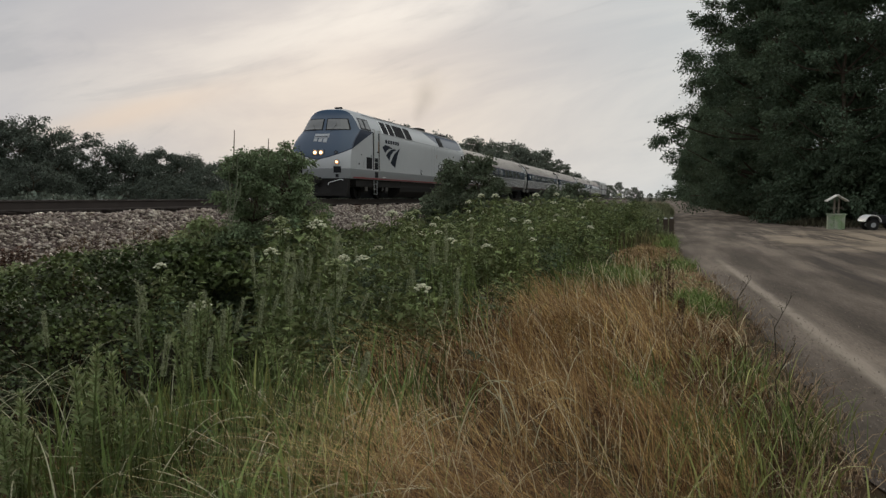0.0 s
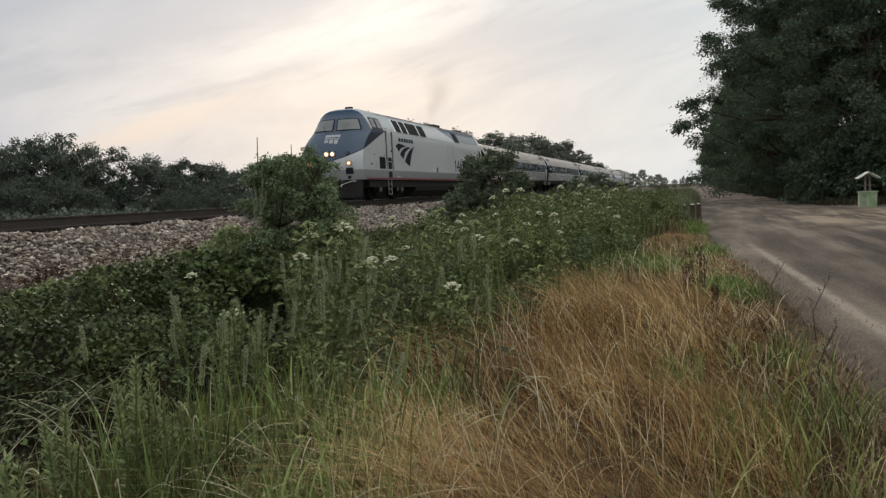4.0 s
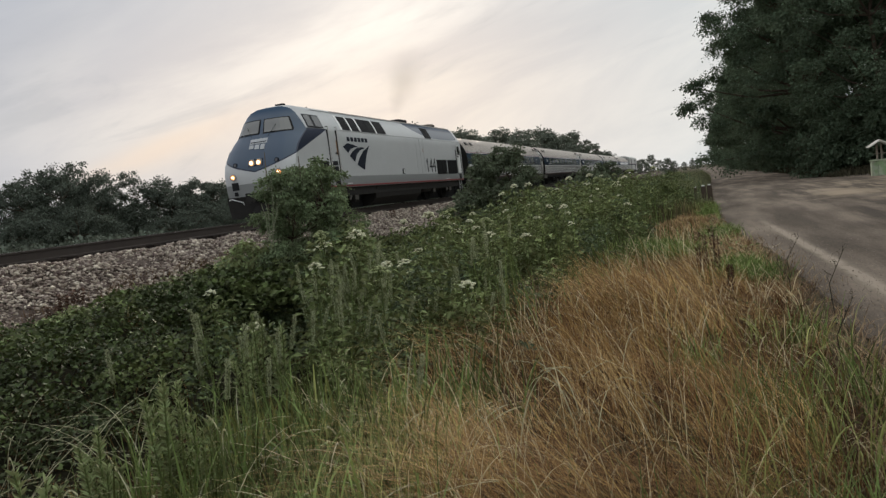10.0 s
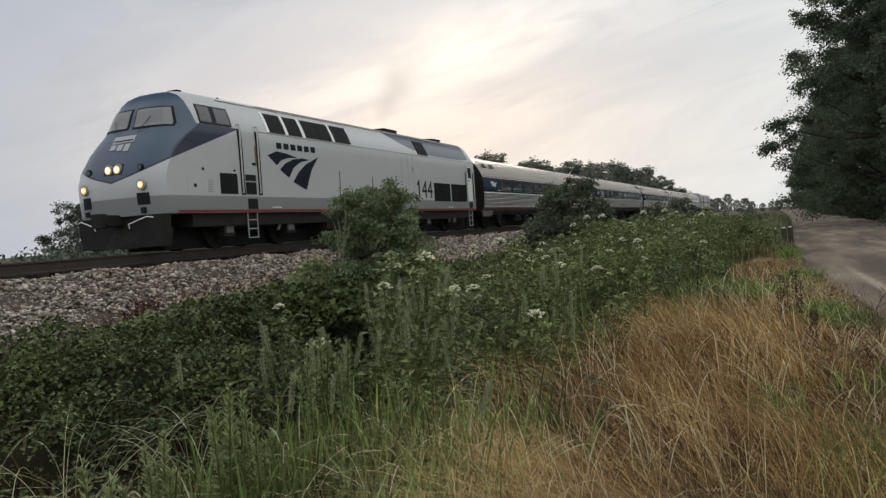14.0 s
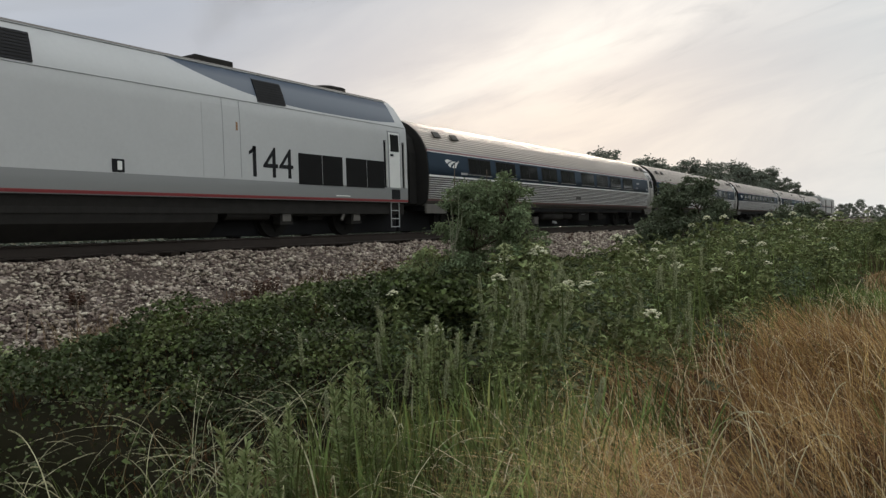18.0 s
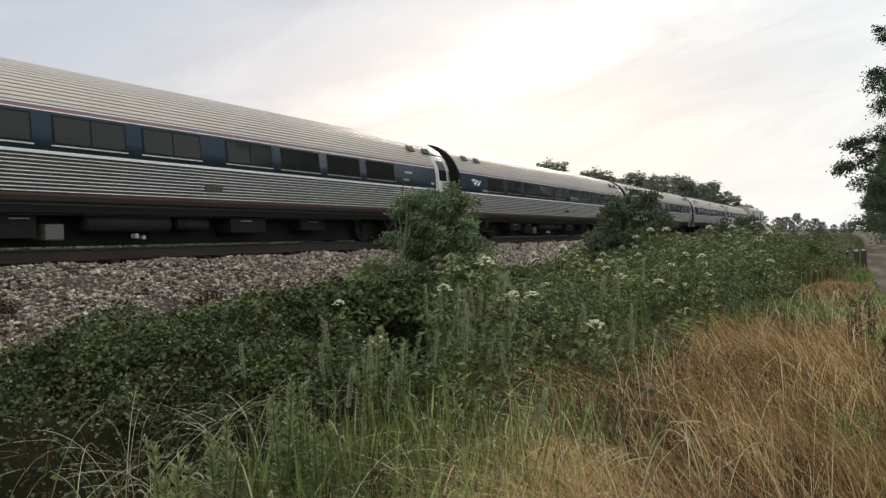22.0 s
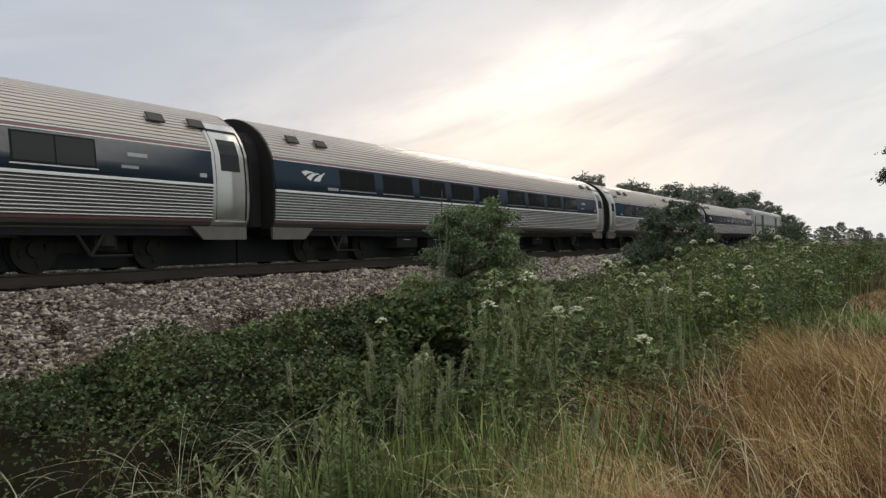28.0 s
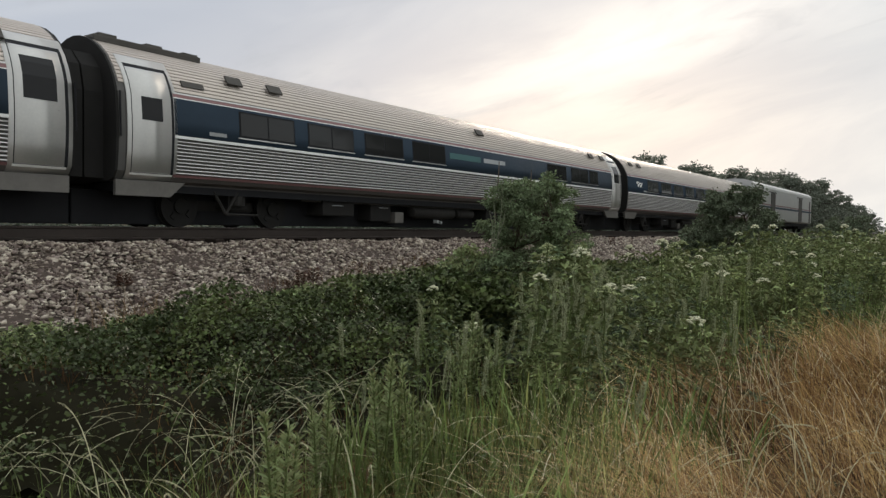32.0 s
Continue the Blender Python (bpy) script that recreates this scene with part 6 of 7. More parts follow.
    stuff("grass_seed_heads", leaf_mesh("grass_seed_heads", p, RNG.normal(size=(n * k, 3)) * 0.12 + np.repeat(np.concatenate([lean, np.full((n, 1), -0.3)], 1), k, 0), 0.011, 0.005, "seed_stalk"), "pale seed heads along the nodding tips", "grass")


VINE_TOP = [(-12.0, 0.42), (-11.4, 0.20), (-10.8, -0.02), (-10.2, -0.12), (-9.5, 0.04), (-8.5, 0.22), (-7.5, 0.25), (-6.5, 0.12), (-5.6, 0.0), (-4.8, -0.12), (-4.2, -0.2), (-3.5, -0.12)]


def vine_edge(y):
    return np.interp(y, [0, 4, 5.2, 7.1, 9, 12.2, 16.3, 24], [-8.9, -9.35, -9.85, -10.75, -11.05, -11.5, -11.9, -12.0])


def vine_z(x, y):
    base = np.interp(x, [p[0] for p in VINE_TOP], [p[1] for p in VINE_TOP])
    calm = np.clip((x - vine_edge(y)) / 1.8, 0.2, 1.0)
    return np.maximum(base + calm * (0.62 * patchy(x, y, 0.55, 11) + 0.55 * patchy(x, y, 1.2, 13)), ground_z(x) + 0.05)


def build_vines():
    # dark sheet under the leaves, coloured as the shade within
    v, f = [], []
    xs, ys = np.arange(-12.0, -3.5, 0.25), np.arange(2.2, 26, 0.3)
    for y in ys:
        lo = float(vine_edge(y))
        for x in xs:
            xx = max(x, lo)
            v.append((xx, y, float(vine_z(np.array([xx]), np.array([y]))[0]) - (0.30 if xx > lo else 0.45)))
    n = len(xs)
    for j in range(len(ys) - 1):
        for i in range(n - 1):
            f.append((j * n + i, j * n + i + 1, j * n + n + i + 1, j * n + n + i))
    stuff("vine_bed", sheet("vine_bed", v, f, "vine_dark"), "inner mat of vines over the ditch, shade painted as near-black", "vines")
    x, y = scatter(270000, -12.0, -3.3, 2.0, 26, 1.3)
    keep = (x < -4.6 + np.clip(y - 2.5, 0, 2) * 0.6 + 0.5 * patchy(x, y, 1.0, 23)) & (x > vine_edge(y) + 0.45 * patchy(x, y, 1.2, 5)) & (0.7 * patchy(x, y, 2.8, 17) + 0.9 * patchy(x, y, 1.3, 13) > RNG.uniform(-0.50, 0.35, len(x)))
    # near leaves thinned to bare the dark sheet as shade
    b, d = np.degrees(np.arctan2(-x, y)), np.hypot(x, y)
    keep &= (d > 7.4 + 1.0 * patchy(x, y, 0.8, 29)) | (RNG.uniform(size=len(x)) < 0.22) | (b < 34)
    keep &= ((x + 5.8) / 1.3) ** 2 + ((y - 9.4) / 1.9) ** 2 > 1.0 + 0.4 * patchy(x, y, 1.5, 47)
    x, y = x[keep], y[keep]
    z = vine_z(x, y) + RNG.uniform(-0.20, 0.14, len(x)) * (1 + 0.6 * patchy(x, y, 1.7, 19))
    out = RNG.normal(size=(len(x), 3)) * (1, 1, 0.5) + (0.35, -0.35, 0.25)
    L = RNG.uniform(0.045, 0.085, len(x)) * np.clip(np.hypot(x, y) / 9, 0.7, 1.5)
    me = leaf_mesh("vine_thicket", np.stack([x, y, z], 1), out, L, L * 0.7, "vine")
    stuff("vine_thicket", me, "dense dark green vines covering the ditch", "vines")
    x, y = -10.2 + RNG.normal(scale=0.30, size=900), 6.6 + RNG.normal(scale=0.45, size=900)
    me = blade_mesh("brown_tuft", np.stack([x, y, ground_z(x)], 1), RNG.uniform(0.45, 0.95, 900), lean_of(900, 0.7, (0.1, -0.2)), "dead_tuft", 0.011, 5, RNG.uniform(0.3, 1.0, 900))
    stuff("brown_tuft", me, "dead brown grass tuft between vines and ballast", "grass")
    # a shelf of vines that hangs over the dark hollow beside the shrub
    n = 9000
    a, d = np.radians(RNG.uniform(28.5, 38.0, n)), RNG.uniform(9.6, 11.6, n)
    x, y = -d * np.sin(a), d * np.cos(a)
    z = 0.72 + 0.20 * patchy(x, y, 1.6, 81) - 0.35 * np.clip(10.0 - d, 0, 1) + RNG.uniform(-0.09, 0.09, n)
    L = RNG.uniform(0.05, 0.12, n)
    stuff("hanging_vines", leaf_mesh("hanging_vines", np.stack([x, y, z], 1), RNG.normal(size=(n, 3)) * (1, 1, 0.5) + (0.2, -0.3, 0.3), L, L * 0.75, "vine"), "vines hanging over a dark hollow in the ditch", "vines")
    # brighter leaves that put the lit rim beside the stone into colour
    y = 3.0 + 17 * RNG.uniform(size=9000) ** 1.2
    x = vine_edge(y) + 0.45 * patchy(y, y * 0, 1.2, 5) + 0.1 + np.abs(RNG.normal(scale=0.35, size=len(y)))
    keep = patchy(x, y, 1.1, 131) > RNG.uniform(-0.3, 0.3, len(y))
    x, y = x[keep], y[keep]
    L = RNG.uniform(0.05, 0.10, len(x))
    stuff("vine_edge_leaves", leaf_mesh("vine_edge_leaves", np.stack([x, y, vine_z(x, y) + RNG.uniform(0.0, 0.22, len(x))], 1), RNG.normal(size=(len(x), 3)) * (1, 1, 0.5) + (0.2, -0.2, 0.5), L, L * 0.65, "bright_leaf"), "yellow-green vine leaves beside the ballast, lit rim put into their colour", "vines")
    # bare stalks and dry blades caught in the mat
    x, y = scatter(1500, -9.0, -3.6, 3.0, 9.5, 1.0)
    me = blade_mesh("vine_litter", np.stack([x, y, vine_z(x, y) - 0.25], 1), RNG.uniform(0.2, 0.5, len(x)), lean_of(len(x), 1.2), "thatch", 0.006, 4, 0.9)
    stuff("vine_litter", me, "dry brown stalks tangled in the vines", "vines")
    # dry litter where the vines meet the stone
    y = RNG.uniform(0.5, 22, 2600)
    x = vine_edge(y) - RNG.uniform(-0.1, 0.5, len(y)) + 0.3 * patchy(y, y, 0.8, 3)
    me = blade_mesh("dead_stalks", np.stack([x, y, ground_z(x)], 1), RNG.uniform(0.12, 0.42, len(x)), lean_of(len(x), 0.9), "thatch", 0.010, 3, 0.6)
    stuff("dead_stalks", me, "dead brown stalks along the foot of the ballast", "grass")


def limb(bm, p0, p1, r0, r1, n=6):
    tube(bm, p0, p1, r0, r1, n=n, cap=False)


BROAD = [(0.0, 0.55), (0.15, 0.85), (0.4, 1.0), (0.65, 0.9), (0.85, 0.6), (1.0, 0.2)]
SPREADING = [(0.0, 0.65), (0.1, 0.72), (0.2, 0.80), (0.31, 0.93), (0.45, 0.80), (0.6, 0.62), (0.75, 0.48), (0.9, 0.32), (1.0, 0.1)]


def build_tree(name, seed, height, radius, leaves, leaf, mat, label, group, trunk=0.22, low=0.08, clumps=46, shape=BROAD, puff=(0.16, 0.30)):
    """A tapered trunk with forking limbs and a crown of clumps with gaps between."""
    rnd = random.Random(seed)
    g = np.random.default_rng(seed)
    ob = thing(name, (0, 0, -50), label, "tree", group)
    bm = bmesh.new()
    p, r = Vector((0, 0, -0.3)), trunk
    spine = [p]
    for k in range(1, 8):
        q = Vector((rnd.uniform(-.25, .25) * k * 0.3, rnd.uniform(-.25, .25) * k * 0.3, height * 0.9 * k / 7))
        limb(bm, p, q, r, r * 0.8, 8)
        p, r = q, r * 0.8
        spine.append(p)
    centres = []
    for i in range(clumps):
        s = low + (1 - low) * (i + rnd.random()) / clumps
        a = i * 2.4 + rnd.uniform(-0.5, 0.5)
        d = radius * float(np.interp(s, [q[0] for q in shape], [q[1] for q in shape])) * (rnd.uniform(0.75, 1.08) if i % 3 else rnd.uniform(0.3, 0.7))
        k = min(6, int(s * 7))
        c = Vector((d * math.cos(a), d * math.sin(a), height * s))
        centres.append((c, rnd.uniform(*puff) * radius))
        if i % 2 == 0:
            base = spine[max(1, k)]
            midp = base.lerp(c, 0.5) + Vector((0, 0, -0.08 * d))
            limb(bm, base, midp, trunk * 0.28, trunk * 0.17, 6)
            limb(bm, midp, c, trunk * 0.17, trunk * 0.05, 6)
    part("trunk", bm, "bark", ob)
    per = leaves // clumps
    pts, outs = [], []
    for c, cr in centres:
        # each clump is a bunch of smaller sprays
        tips = unit(g.normal(size=(7, 3))) * cr * np.array([1.15, 1.15, 0.7]) * g.uniform(0.35, 1.0, (7, 1))
        j = tips[g.integers(0, 7, per)] + g.normal(size=(per, 3)) * cr * 0.21 * np.array([1.2, 1.2, 0.75])
        pts.append(np.array(c) + j)
        outs.append(j + g.normal(size=(per, 3)) * cr * 0.5)
    pts, outs = np.concatenate(pts), np.concatenate(outs)
    pts[:, 2] = np.maximum(pts[:, 2], 0.05 + 0.2 * np.abs(pts[:, 0]) * 0.1)
    L = g.uniform(0.6, 1.4, len(pts)) * leaf
    part("crown", leaf_mesh("crown", pts, outs, L, L * 0.6, mat, 0.2), mat, ob)
    return ob


def plant_trees(sources, spots):
    used = set()
    for x, y, k, s, turn in spots:
        src = sources[k]
        m = Matrix.Translation((x, y, float(ground_z(x)))) @ Matrix.Rotation(radians(turn), 4, "Z") @ Matrix.Diagonal((s, s, s, 1))
        if k not in used:
            used.add(k)
            src.matrix_basis = m
        else:
            old = src.matrix_basis.copy()
            src.matrix_basis = Matrix.Identity(4)
            copy_thing(src, m)
            src.matrix_basis = old


def build_trees():
    g = random.Random(5)
    oak = [build_tree("spreading_tree", 90, 24, 8.7, 210000, 0.18, "tree", "wide spreading dark tree over the road edge", "roadside trees", 0.45, 0.05, 170, SPREADING, (0.10, 0.175))]
    plant_trees(oak, [(8.6, 62, 0, 1.0, 0)])
    wood = [build_tree("roadside_tree", 11 + i, 19 + 2 * i, 5.4, 44000, 0.19, "tree", "tall dark broadleaf tree beside the road", "roadside trees", 0.28, 0.03, 80, BROAD, (0.15, 0.26)) for i in range(3)]
    spots = []
    for i, (x, y, k, s) in enumerate(((11.0, 51, 0, 0.95), (15.0, 50, 2, 1.0), (13.0, 57, 1, 1.05), (17.0, 60, 2, 1.1), (10.5, 76, 2, 0.95), (13.5, 71, 0, 1.1), (9.8, 90, 0, 1.0), (14.0, 86, 1, 1.1), (9.5, 106, 1, 1.0), (9.5, 126, 2, 0.95), (9.5, 150, 0, 1.0), (10, 178, 1, 1.0), (10.5, 212, 2, 1.0), (11, 252, 0, 1.0), (12, 302, 1, 1.0), (13.5, 362, 2, 1.0))):
        spots.append((x, y, k, s, 57 * i))
    plant_trees(wood, spots)
    foot = [build_tree("understorey_bush", 31 + i, 3.6, 2.6, 9000, 0.16, "tree", "low dark understorey bush", "understorey", 0.05, 0.02, 30) for i in range(2)]
    plant_trees(foot, [(10.4 + 2.5 * i + g.uniform(-.4, .4), 47.5 + g.uniform(-0.5, 1.5), i % 2, g.uniform(0.8, 1.3), 70 * i) for i in range(6)] + [(9.2 + g.uniform(-.3, .6), 50 + 7 * i, i % 2, g.uniform(0.7, 1.15), 40 * i) for i in range(16)])
    hedge = [build_tree("hedgerow_tree", 51 + i, 6.8 + 0.7 * i, 3.6, 22000, 0.16, "far_tree", "dark green hedgerow tree beyond the railway, leaf colour lightened for haze", "hedgerow trees", 0.16, 0.0, 44, [(0, 0.95), (0.3, 1.0), (0.6, 0.95), (0.8, 0.8), (1, 0.45)], (0.12, 0.34)) for i in range(3)]
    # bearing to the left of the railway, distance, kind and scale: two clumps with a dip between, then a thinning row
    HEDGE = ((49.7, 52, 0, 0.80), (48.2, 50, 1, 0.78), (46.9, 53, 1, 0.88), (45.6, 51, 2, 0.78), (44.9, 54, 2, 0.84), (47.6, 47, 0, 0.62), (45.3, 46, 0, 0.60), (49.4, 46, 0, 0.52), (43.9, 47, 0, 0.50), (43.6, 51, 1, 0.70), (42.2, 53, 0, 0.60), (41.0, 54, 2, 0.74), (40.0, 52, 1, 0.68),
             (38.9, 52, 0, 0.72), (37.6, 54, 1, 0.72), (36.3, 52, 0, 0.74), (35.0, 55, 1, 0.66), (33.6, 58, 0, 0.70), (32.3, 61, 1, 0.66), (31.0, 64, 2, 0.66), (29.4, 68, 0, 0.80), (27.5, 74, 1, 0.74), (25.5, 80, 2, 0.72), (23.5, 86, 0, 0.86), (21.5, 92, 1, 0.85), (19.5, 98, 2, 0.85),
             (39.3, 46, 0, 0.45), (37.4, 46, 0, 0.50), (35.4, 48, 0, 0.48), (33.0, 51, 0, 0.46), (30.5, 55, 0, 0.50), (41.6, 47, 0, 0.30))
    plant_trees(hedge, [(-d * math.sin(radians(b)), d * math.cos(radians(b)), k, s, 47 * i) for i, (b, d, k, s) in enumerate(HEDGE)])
    row = [build_tree("trackside_tree", 71 + i, 10.5 + i, 4.2, 14000, 0.30, "row_tree", "tree beyond the railway, leaves greyed in colour for haze", "trackside trees", 0.2, 0.0, 70, BROAD, (0.13, 0.25)) for i in range(2)]
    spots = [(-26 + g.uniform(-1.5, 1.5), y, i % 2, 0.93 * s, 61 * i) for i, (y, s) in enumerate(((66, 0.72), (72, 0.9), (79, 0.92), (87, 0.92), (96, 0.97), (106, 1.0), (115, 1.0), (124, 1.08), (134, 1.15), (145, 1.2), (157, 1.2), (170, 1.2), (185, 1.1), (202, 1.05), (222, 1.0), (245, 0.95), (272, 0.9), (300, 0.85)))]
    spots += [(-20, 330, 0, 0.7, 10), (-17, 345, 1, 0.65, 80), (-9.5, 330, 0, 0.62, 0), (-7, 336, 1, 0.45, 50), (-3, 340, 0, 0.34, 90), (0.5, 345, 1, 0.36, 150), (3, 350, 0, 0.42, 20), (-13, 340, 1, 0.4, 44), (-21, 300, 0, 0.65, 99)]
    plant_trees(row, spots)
    # scrub at the foot of the far bank, added to darken the gap under the train
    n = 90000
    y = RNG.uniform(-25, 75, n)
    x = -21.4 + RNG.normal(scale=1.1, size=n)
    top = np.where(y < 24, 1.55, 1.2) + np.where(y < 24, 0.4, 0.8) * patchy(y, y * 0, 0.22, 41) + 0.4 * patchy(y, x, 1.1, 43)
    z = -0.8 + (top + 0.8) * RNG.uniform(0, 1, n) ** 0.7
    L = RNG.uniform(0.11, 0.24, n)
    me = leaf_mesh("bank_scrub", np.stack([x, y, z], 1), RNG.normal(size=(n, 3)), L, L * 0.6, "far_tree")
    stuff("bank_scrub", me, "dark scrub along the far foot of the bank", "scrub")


BUSHY = [(0.0, 0.8), (0.2, 1.0), (0.5, 0.9), (0.75, 0.75), (0.9, 0.5), (1.0, 0.15)]


def build_shrubs():
    def shrub(name, at, height, radius, leaves, leaf, mat, label, seed, clumps=60, shape=BUSHY, puff=(0.16, 0.30), low=0.0):
        ob = build_tree(name, seed, height, radius, leaves, leaf, mat, label, "", 0.05, low, clumps, shape, puff)
        ob["category"] = "shrub"
        ob.matrix_basis = pose(*at)
        return ob
    tall = shrub("vine_draped_shrub", (-5.9, 10.4, -0.8), 3.10, 0.80, 46000, 0.050, "shrub", "leafy green shrub draped with vines beside the ditch", 3, 96, [(0, 1.2), (0.3, 1.45), (0.48, 1.3), (0.62, 0.95), (0.8, 0.85), (0.92, 0.75), (1.0, 0.5)], low=0.22)
    for x, h, k in ((-0.75, 1.25, 0.1), (-0.25, 0.85, -0.05), (-0.1, 1.1, 0.06), (0.15, 0.5, 0.03)):
        b0 = Vector((x, 0.1, 2.2))
        tip = b0 + Vector((k, 0, h))
        mid = b0.lerp(tip, 0.55) + Vector((0.02, 0, 0))
        part("dead_stem", tubes((b0, mid, 0.015, 0.012), (mid, tip, 0.012, 0.006), (mid, mid + Vector((0.09, 0, 0.26)), 0.009, 0.005), n=5), "twig", tall, "bare dead stem")
    for x0, x1, z0, z1 in ((-0.08, -0.12, 1.9, 2.75), (-0.04, 0.03, 2.0, 2.95), (-0.10, -0.19, 2.1, 2.6), (0.0, 0.08, 2.2, 2.6)):
        b0, tip = Vector((x0, -0.98, z0)), Vector((x1, -0.92, z1))
        mid = b0.lerp(tip, 0.6) + Vector((0.03, 0, 0))
        part("bare_stem", tubes((b0, mid, 0.008, 0.006), (mid, tip, 0.006, 0.003), n=5), "pale_twig", tall, "pale bare stem")
    shrub("leafy_bush", (-7.2, 10.6, -0.8), 1.7, 1.1, 8000, 0.095, "shrub", "low leafy bush draped over the ditch", 4)
    shrub("leafy_bush", (-6.75, 9.9, -0.8), 2.0, 0.60, 5200, 0.07, "bright_leaf", "pale leafy bush at the foot of the tall shrub", 24)
    shrub("leafy_bush", (-5.15, 10.5, -0.8), 2.1, 0.5, 4200, 0.07, "bright_leaf", "pale leafy bush at the foot of the tall shrub", 25)
    shrub("trackside_bush", (-6.4, 25.4, -0.8), 3.65, 1.5, 42000, 0.085, "bush", "rounded dark bush beside the railway bank", 5, 70, [(0, 0.85), (0.25, 1.0), (0.5, 0.98), (0.72, 0.85), (0.88, 0.66), (1.0, 0.36)])
    shrub("trackside_bush", (-7.8, 26.2, -0.8), 2.4, 1.3, 10000, 0.11, "bush", "low spreading bush beside the railway bank", 15)
    shrub("small_bush", (-5.3, 40, -0.7), 2.7, 1.6, 4500, 0.15, "bush", "small dark bush along the verge", 6, 40)
    shrub("small_bush", (-10.4, 95, -0.5), 3.6, 2.4, 4500, 0.24, "bush", "dark bush at the end of the railway bank", 7, 40)
    shrub("small_bush", (-9.0, 78, -0.5), 2.2, 2.0, 3500, 0.2, "bush", "low bush on the railway bank", 8, 40)


def stem_leaves(g, height, n, upward=0.4):
    z = height * g.uniform(0.12, 1.0, n)
    a = g.uniform(0, 2 * math.pi, n)
    out = np.stack([np.cos(a), np.sin(a), np.full(n, upward)], 1)
    at = np.stack([0.01 * np.cos(a), 0.01 * np.sin(a), z], 1)
    return at, out


def hollow(x, y):
    """The dark gap before the tall shrub, cut by bearing to fit the camera's view."""
    b, d = np.degrees(np.arctan2(-x, y)), np.hypot(x, y)
    return ((b > 29.5) & (b < 35.5) & (d > 5.8) & (d < 10.6)) | ((b > 38 + 1.5 * np.sin(3 * d)) & (d > 4.1))


def low_gap(x, y):
    """How far the stand drops between the tall shrub and the bush on the bank, by bearing, to fit the camera's view."""
    b, d = np.degrees(np.arctan2(-x, y)), np.hypot(x, y)
    return 0.6 * np.exp(-((b - 22.6) / 2.4) ** 2) * np.clip((d - 9.5) / 3, 0, 1)


def build_weed_mass():
    """The thick stand of stems and divided leaves below the flower heads."""
    x, y = scatter(6000, -6.6, 0.3, 3.8, 52, 1.45)
    keep = (x < dry_edge(y) - 0.25 + RNG.normal(scale=0.25, size=len(x))) & (patchy(x, y, 1.0, 71) + 0.35 * patchy(x, y, 0.42, 75) > RNG.uniform(-0.14, 0.14, len(x))) & ~hollow(x, y)
    x, y = x[keep], y[keep]
    top = np.interp(y, [4, 5, 6.5, 9, 14, 22, 35, 52], [0.45, 0.62, 0.85, 1.02, 1.18, 1.26, 1.15, 1.0]) - low_gap(x, y) + 0.55 * (patchy(x, y, 1.0, 71) - 0.25) + 0.75 * np.clip((y - 8) / 8, 0, 1) * patchy(x, y, 0.42, 75)
    h = np.maximum(0.3, (top - ground_z(x)) * RNG.uniform(0.55, 1.0, len(x))) * np.clip(0.66 + 0.45 * (dry_edge(y) - x), 0.62, 1.0) * np.clip((x + 8.2) / 2.4, 0.5, 1.0)
    at, out, size = [], [], []
    for a, b, c in zip(x, y, h):
        n = int(125 * c)
        base = np.array([a, b, float(ground_z(a))])
        arms = max(4, int(14 * c))
        for _ in range(arms):
            t = RNG.uniform(0, 2 * math.pi)
            z0 = c * RNG.uniform(0.10, 1.0) ** 0.6
            reach = RNG.uniform(0.14, 0.30)
            k = max(4, n // arms)
            s = RNG.uniform(0.15, 1, k)
            d = np.array([math.cos(t), math.sin(t), 0.35])
            p = base + np.array([0, 0, z0]) + d * reach * s[:, None] - np.array([0, 0, 0.35]) * reach * (s[:, None] ** 2)
            side = np.array([-math.sin(t), math.cos(t), 0.0])
            sg = np.where(RNG.uniform(size=k) < 0.5, -1, 1)[:, None]
            at.append(p)
            out.append(d * 0.6 + side * sg + RNG.normal(size=(k, 3)) * (0.3, 0.3, 0.45) + np.array([0, 0, 0.25]))
            size.append(np.full(k, 0.066 * (1 + 0.020 * b)) * RNG.uniform(0.7, 1.3, k))
    at, out, size = np.concatenate(at), np.concatenate(out), np.concatenate(size)
    dim = patchy(at[:, 0], at[:, 1], 0.75, 77) + RNG.normal(scale=0.12, size=len(at)) > 0.08
    stuff("weed_stand", leaf_mesh("weed_stand", at[~dim], out[~dim], size[~dim], size[~dim] * 0.34, "weed", 0.2), "dense stand of green weeds with divided leaves", "weeds")
    stuff("dark_weed_clumps", leaf_mesh("dark_weed_clumps", at[dim], out[dim], size[dim], size[dim] * 0.26, "dark_weed", 0.25), "darker blue-green weed clumps in the stand", "weeds")
    u, w = scatter(4200, -6.2, 0.2, 4.2, 40, 1.35)
    keep = (u < dry_edge(w) - 0.1 + RNG.normal(scale=0.2, size=len(u))) & (patchy(u, w, 1.0, 53) > RNG.uniform(-0.3, 0.4, len(u))) & ~hollow(u, w) & ~((np.degrees(np.arctan2(-u, w)) > 29.5) & (np.degrees(np.arctan2(-u, w)) < 35.5) & (np.hypot(u, w) > 5.0))
    u, w = u[keep], w[keep]
    me = blade_mesh("tall_stems", np.stack([u, w, ground_z(u)], 1), (RNG.uniform(0.8, 1.6, len(u)) - 0.9 * low_gap(u, w)) * np.clip(0.5 + 0.1 * (w - 3), 0.5, 1.0) * np.clip(0.75 - 0.25 * u, 0.6, 1.0), lean_of(len(u), 0.28), "grass", RNG.uniform(0.008, 0.016, len(u)), 6, RNG.uniform(0.0, 0.6, len(u)))
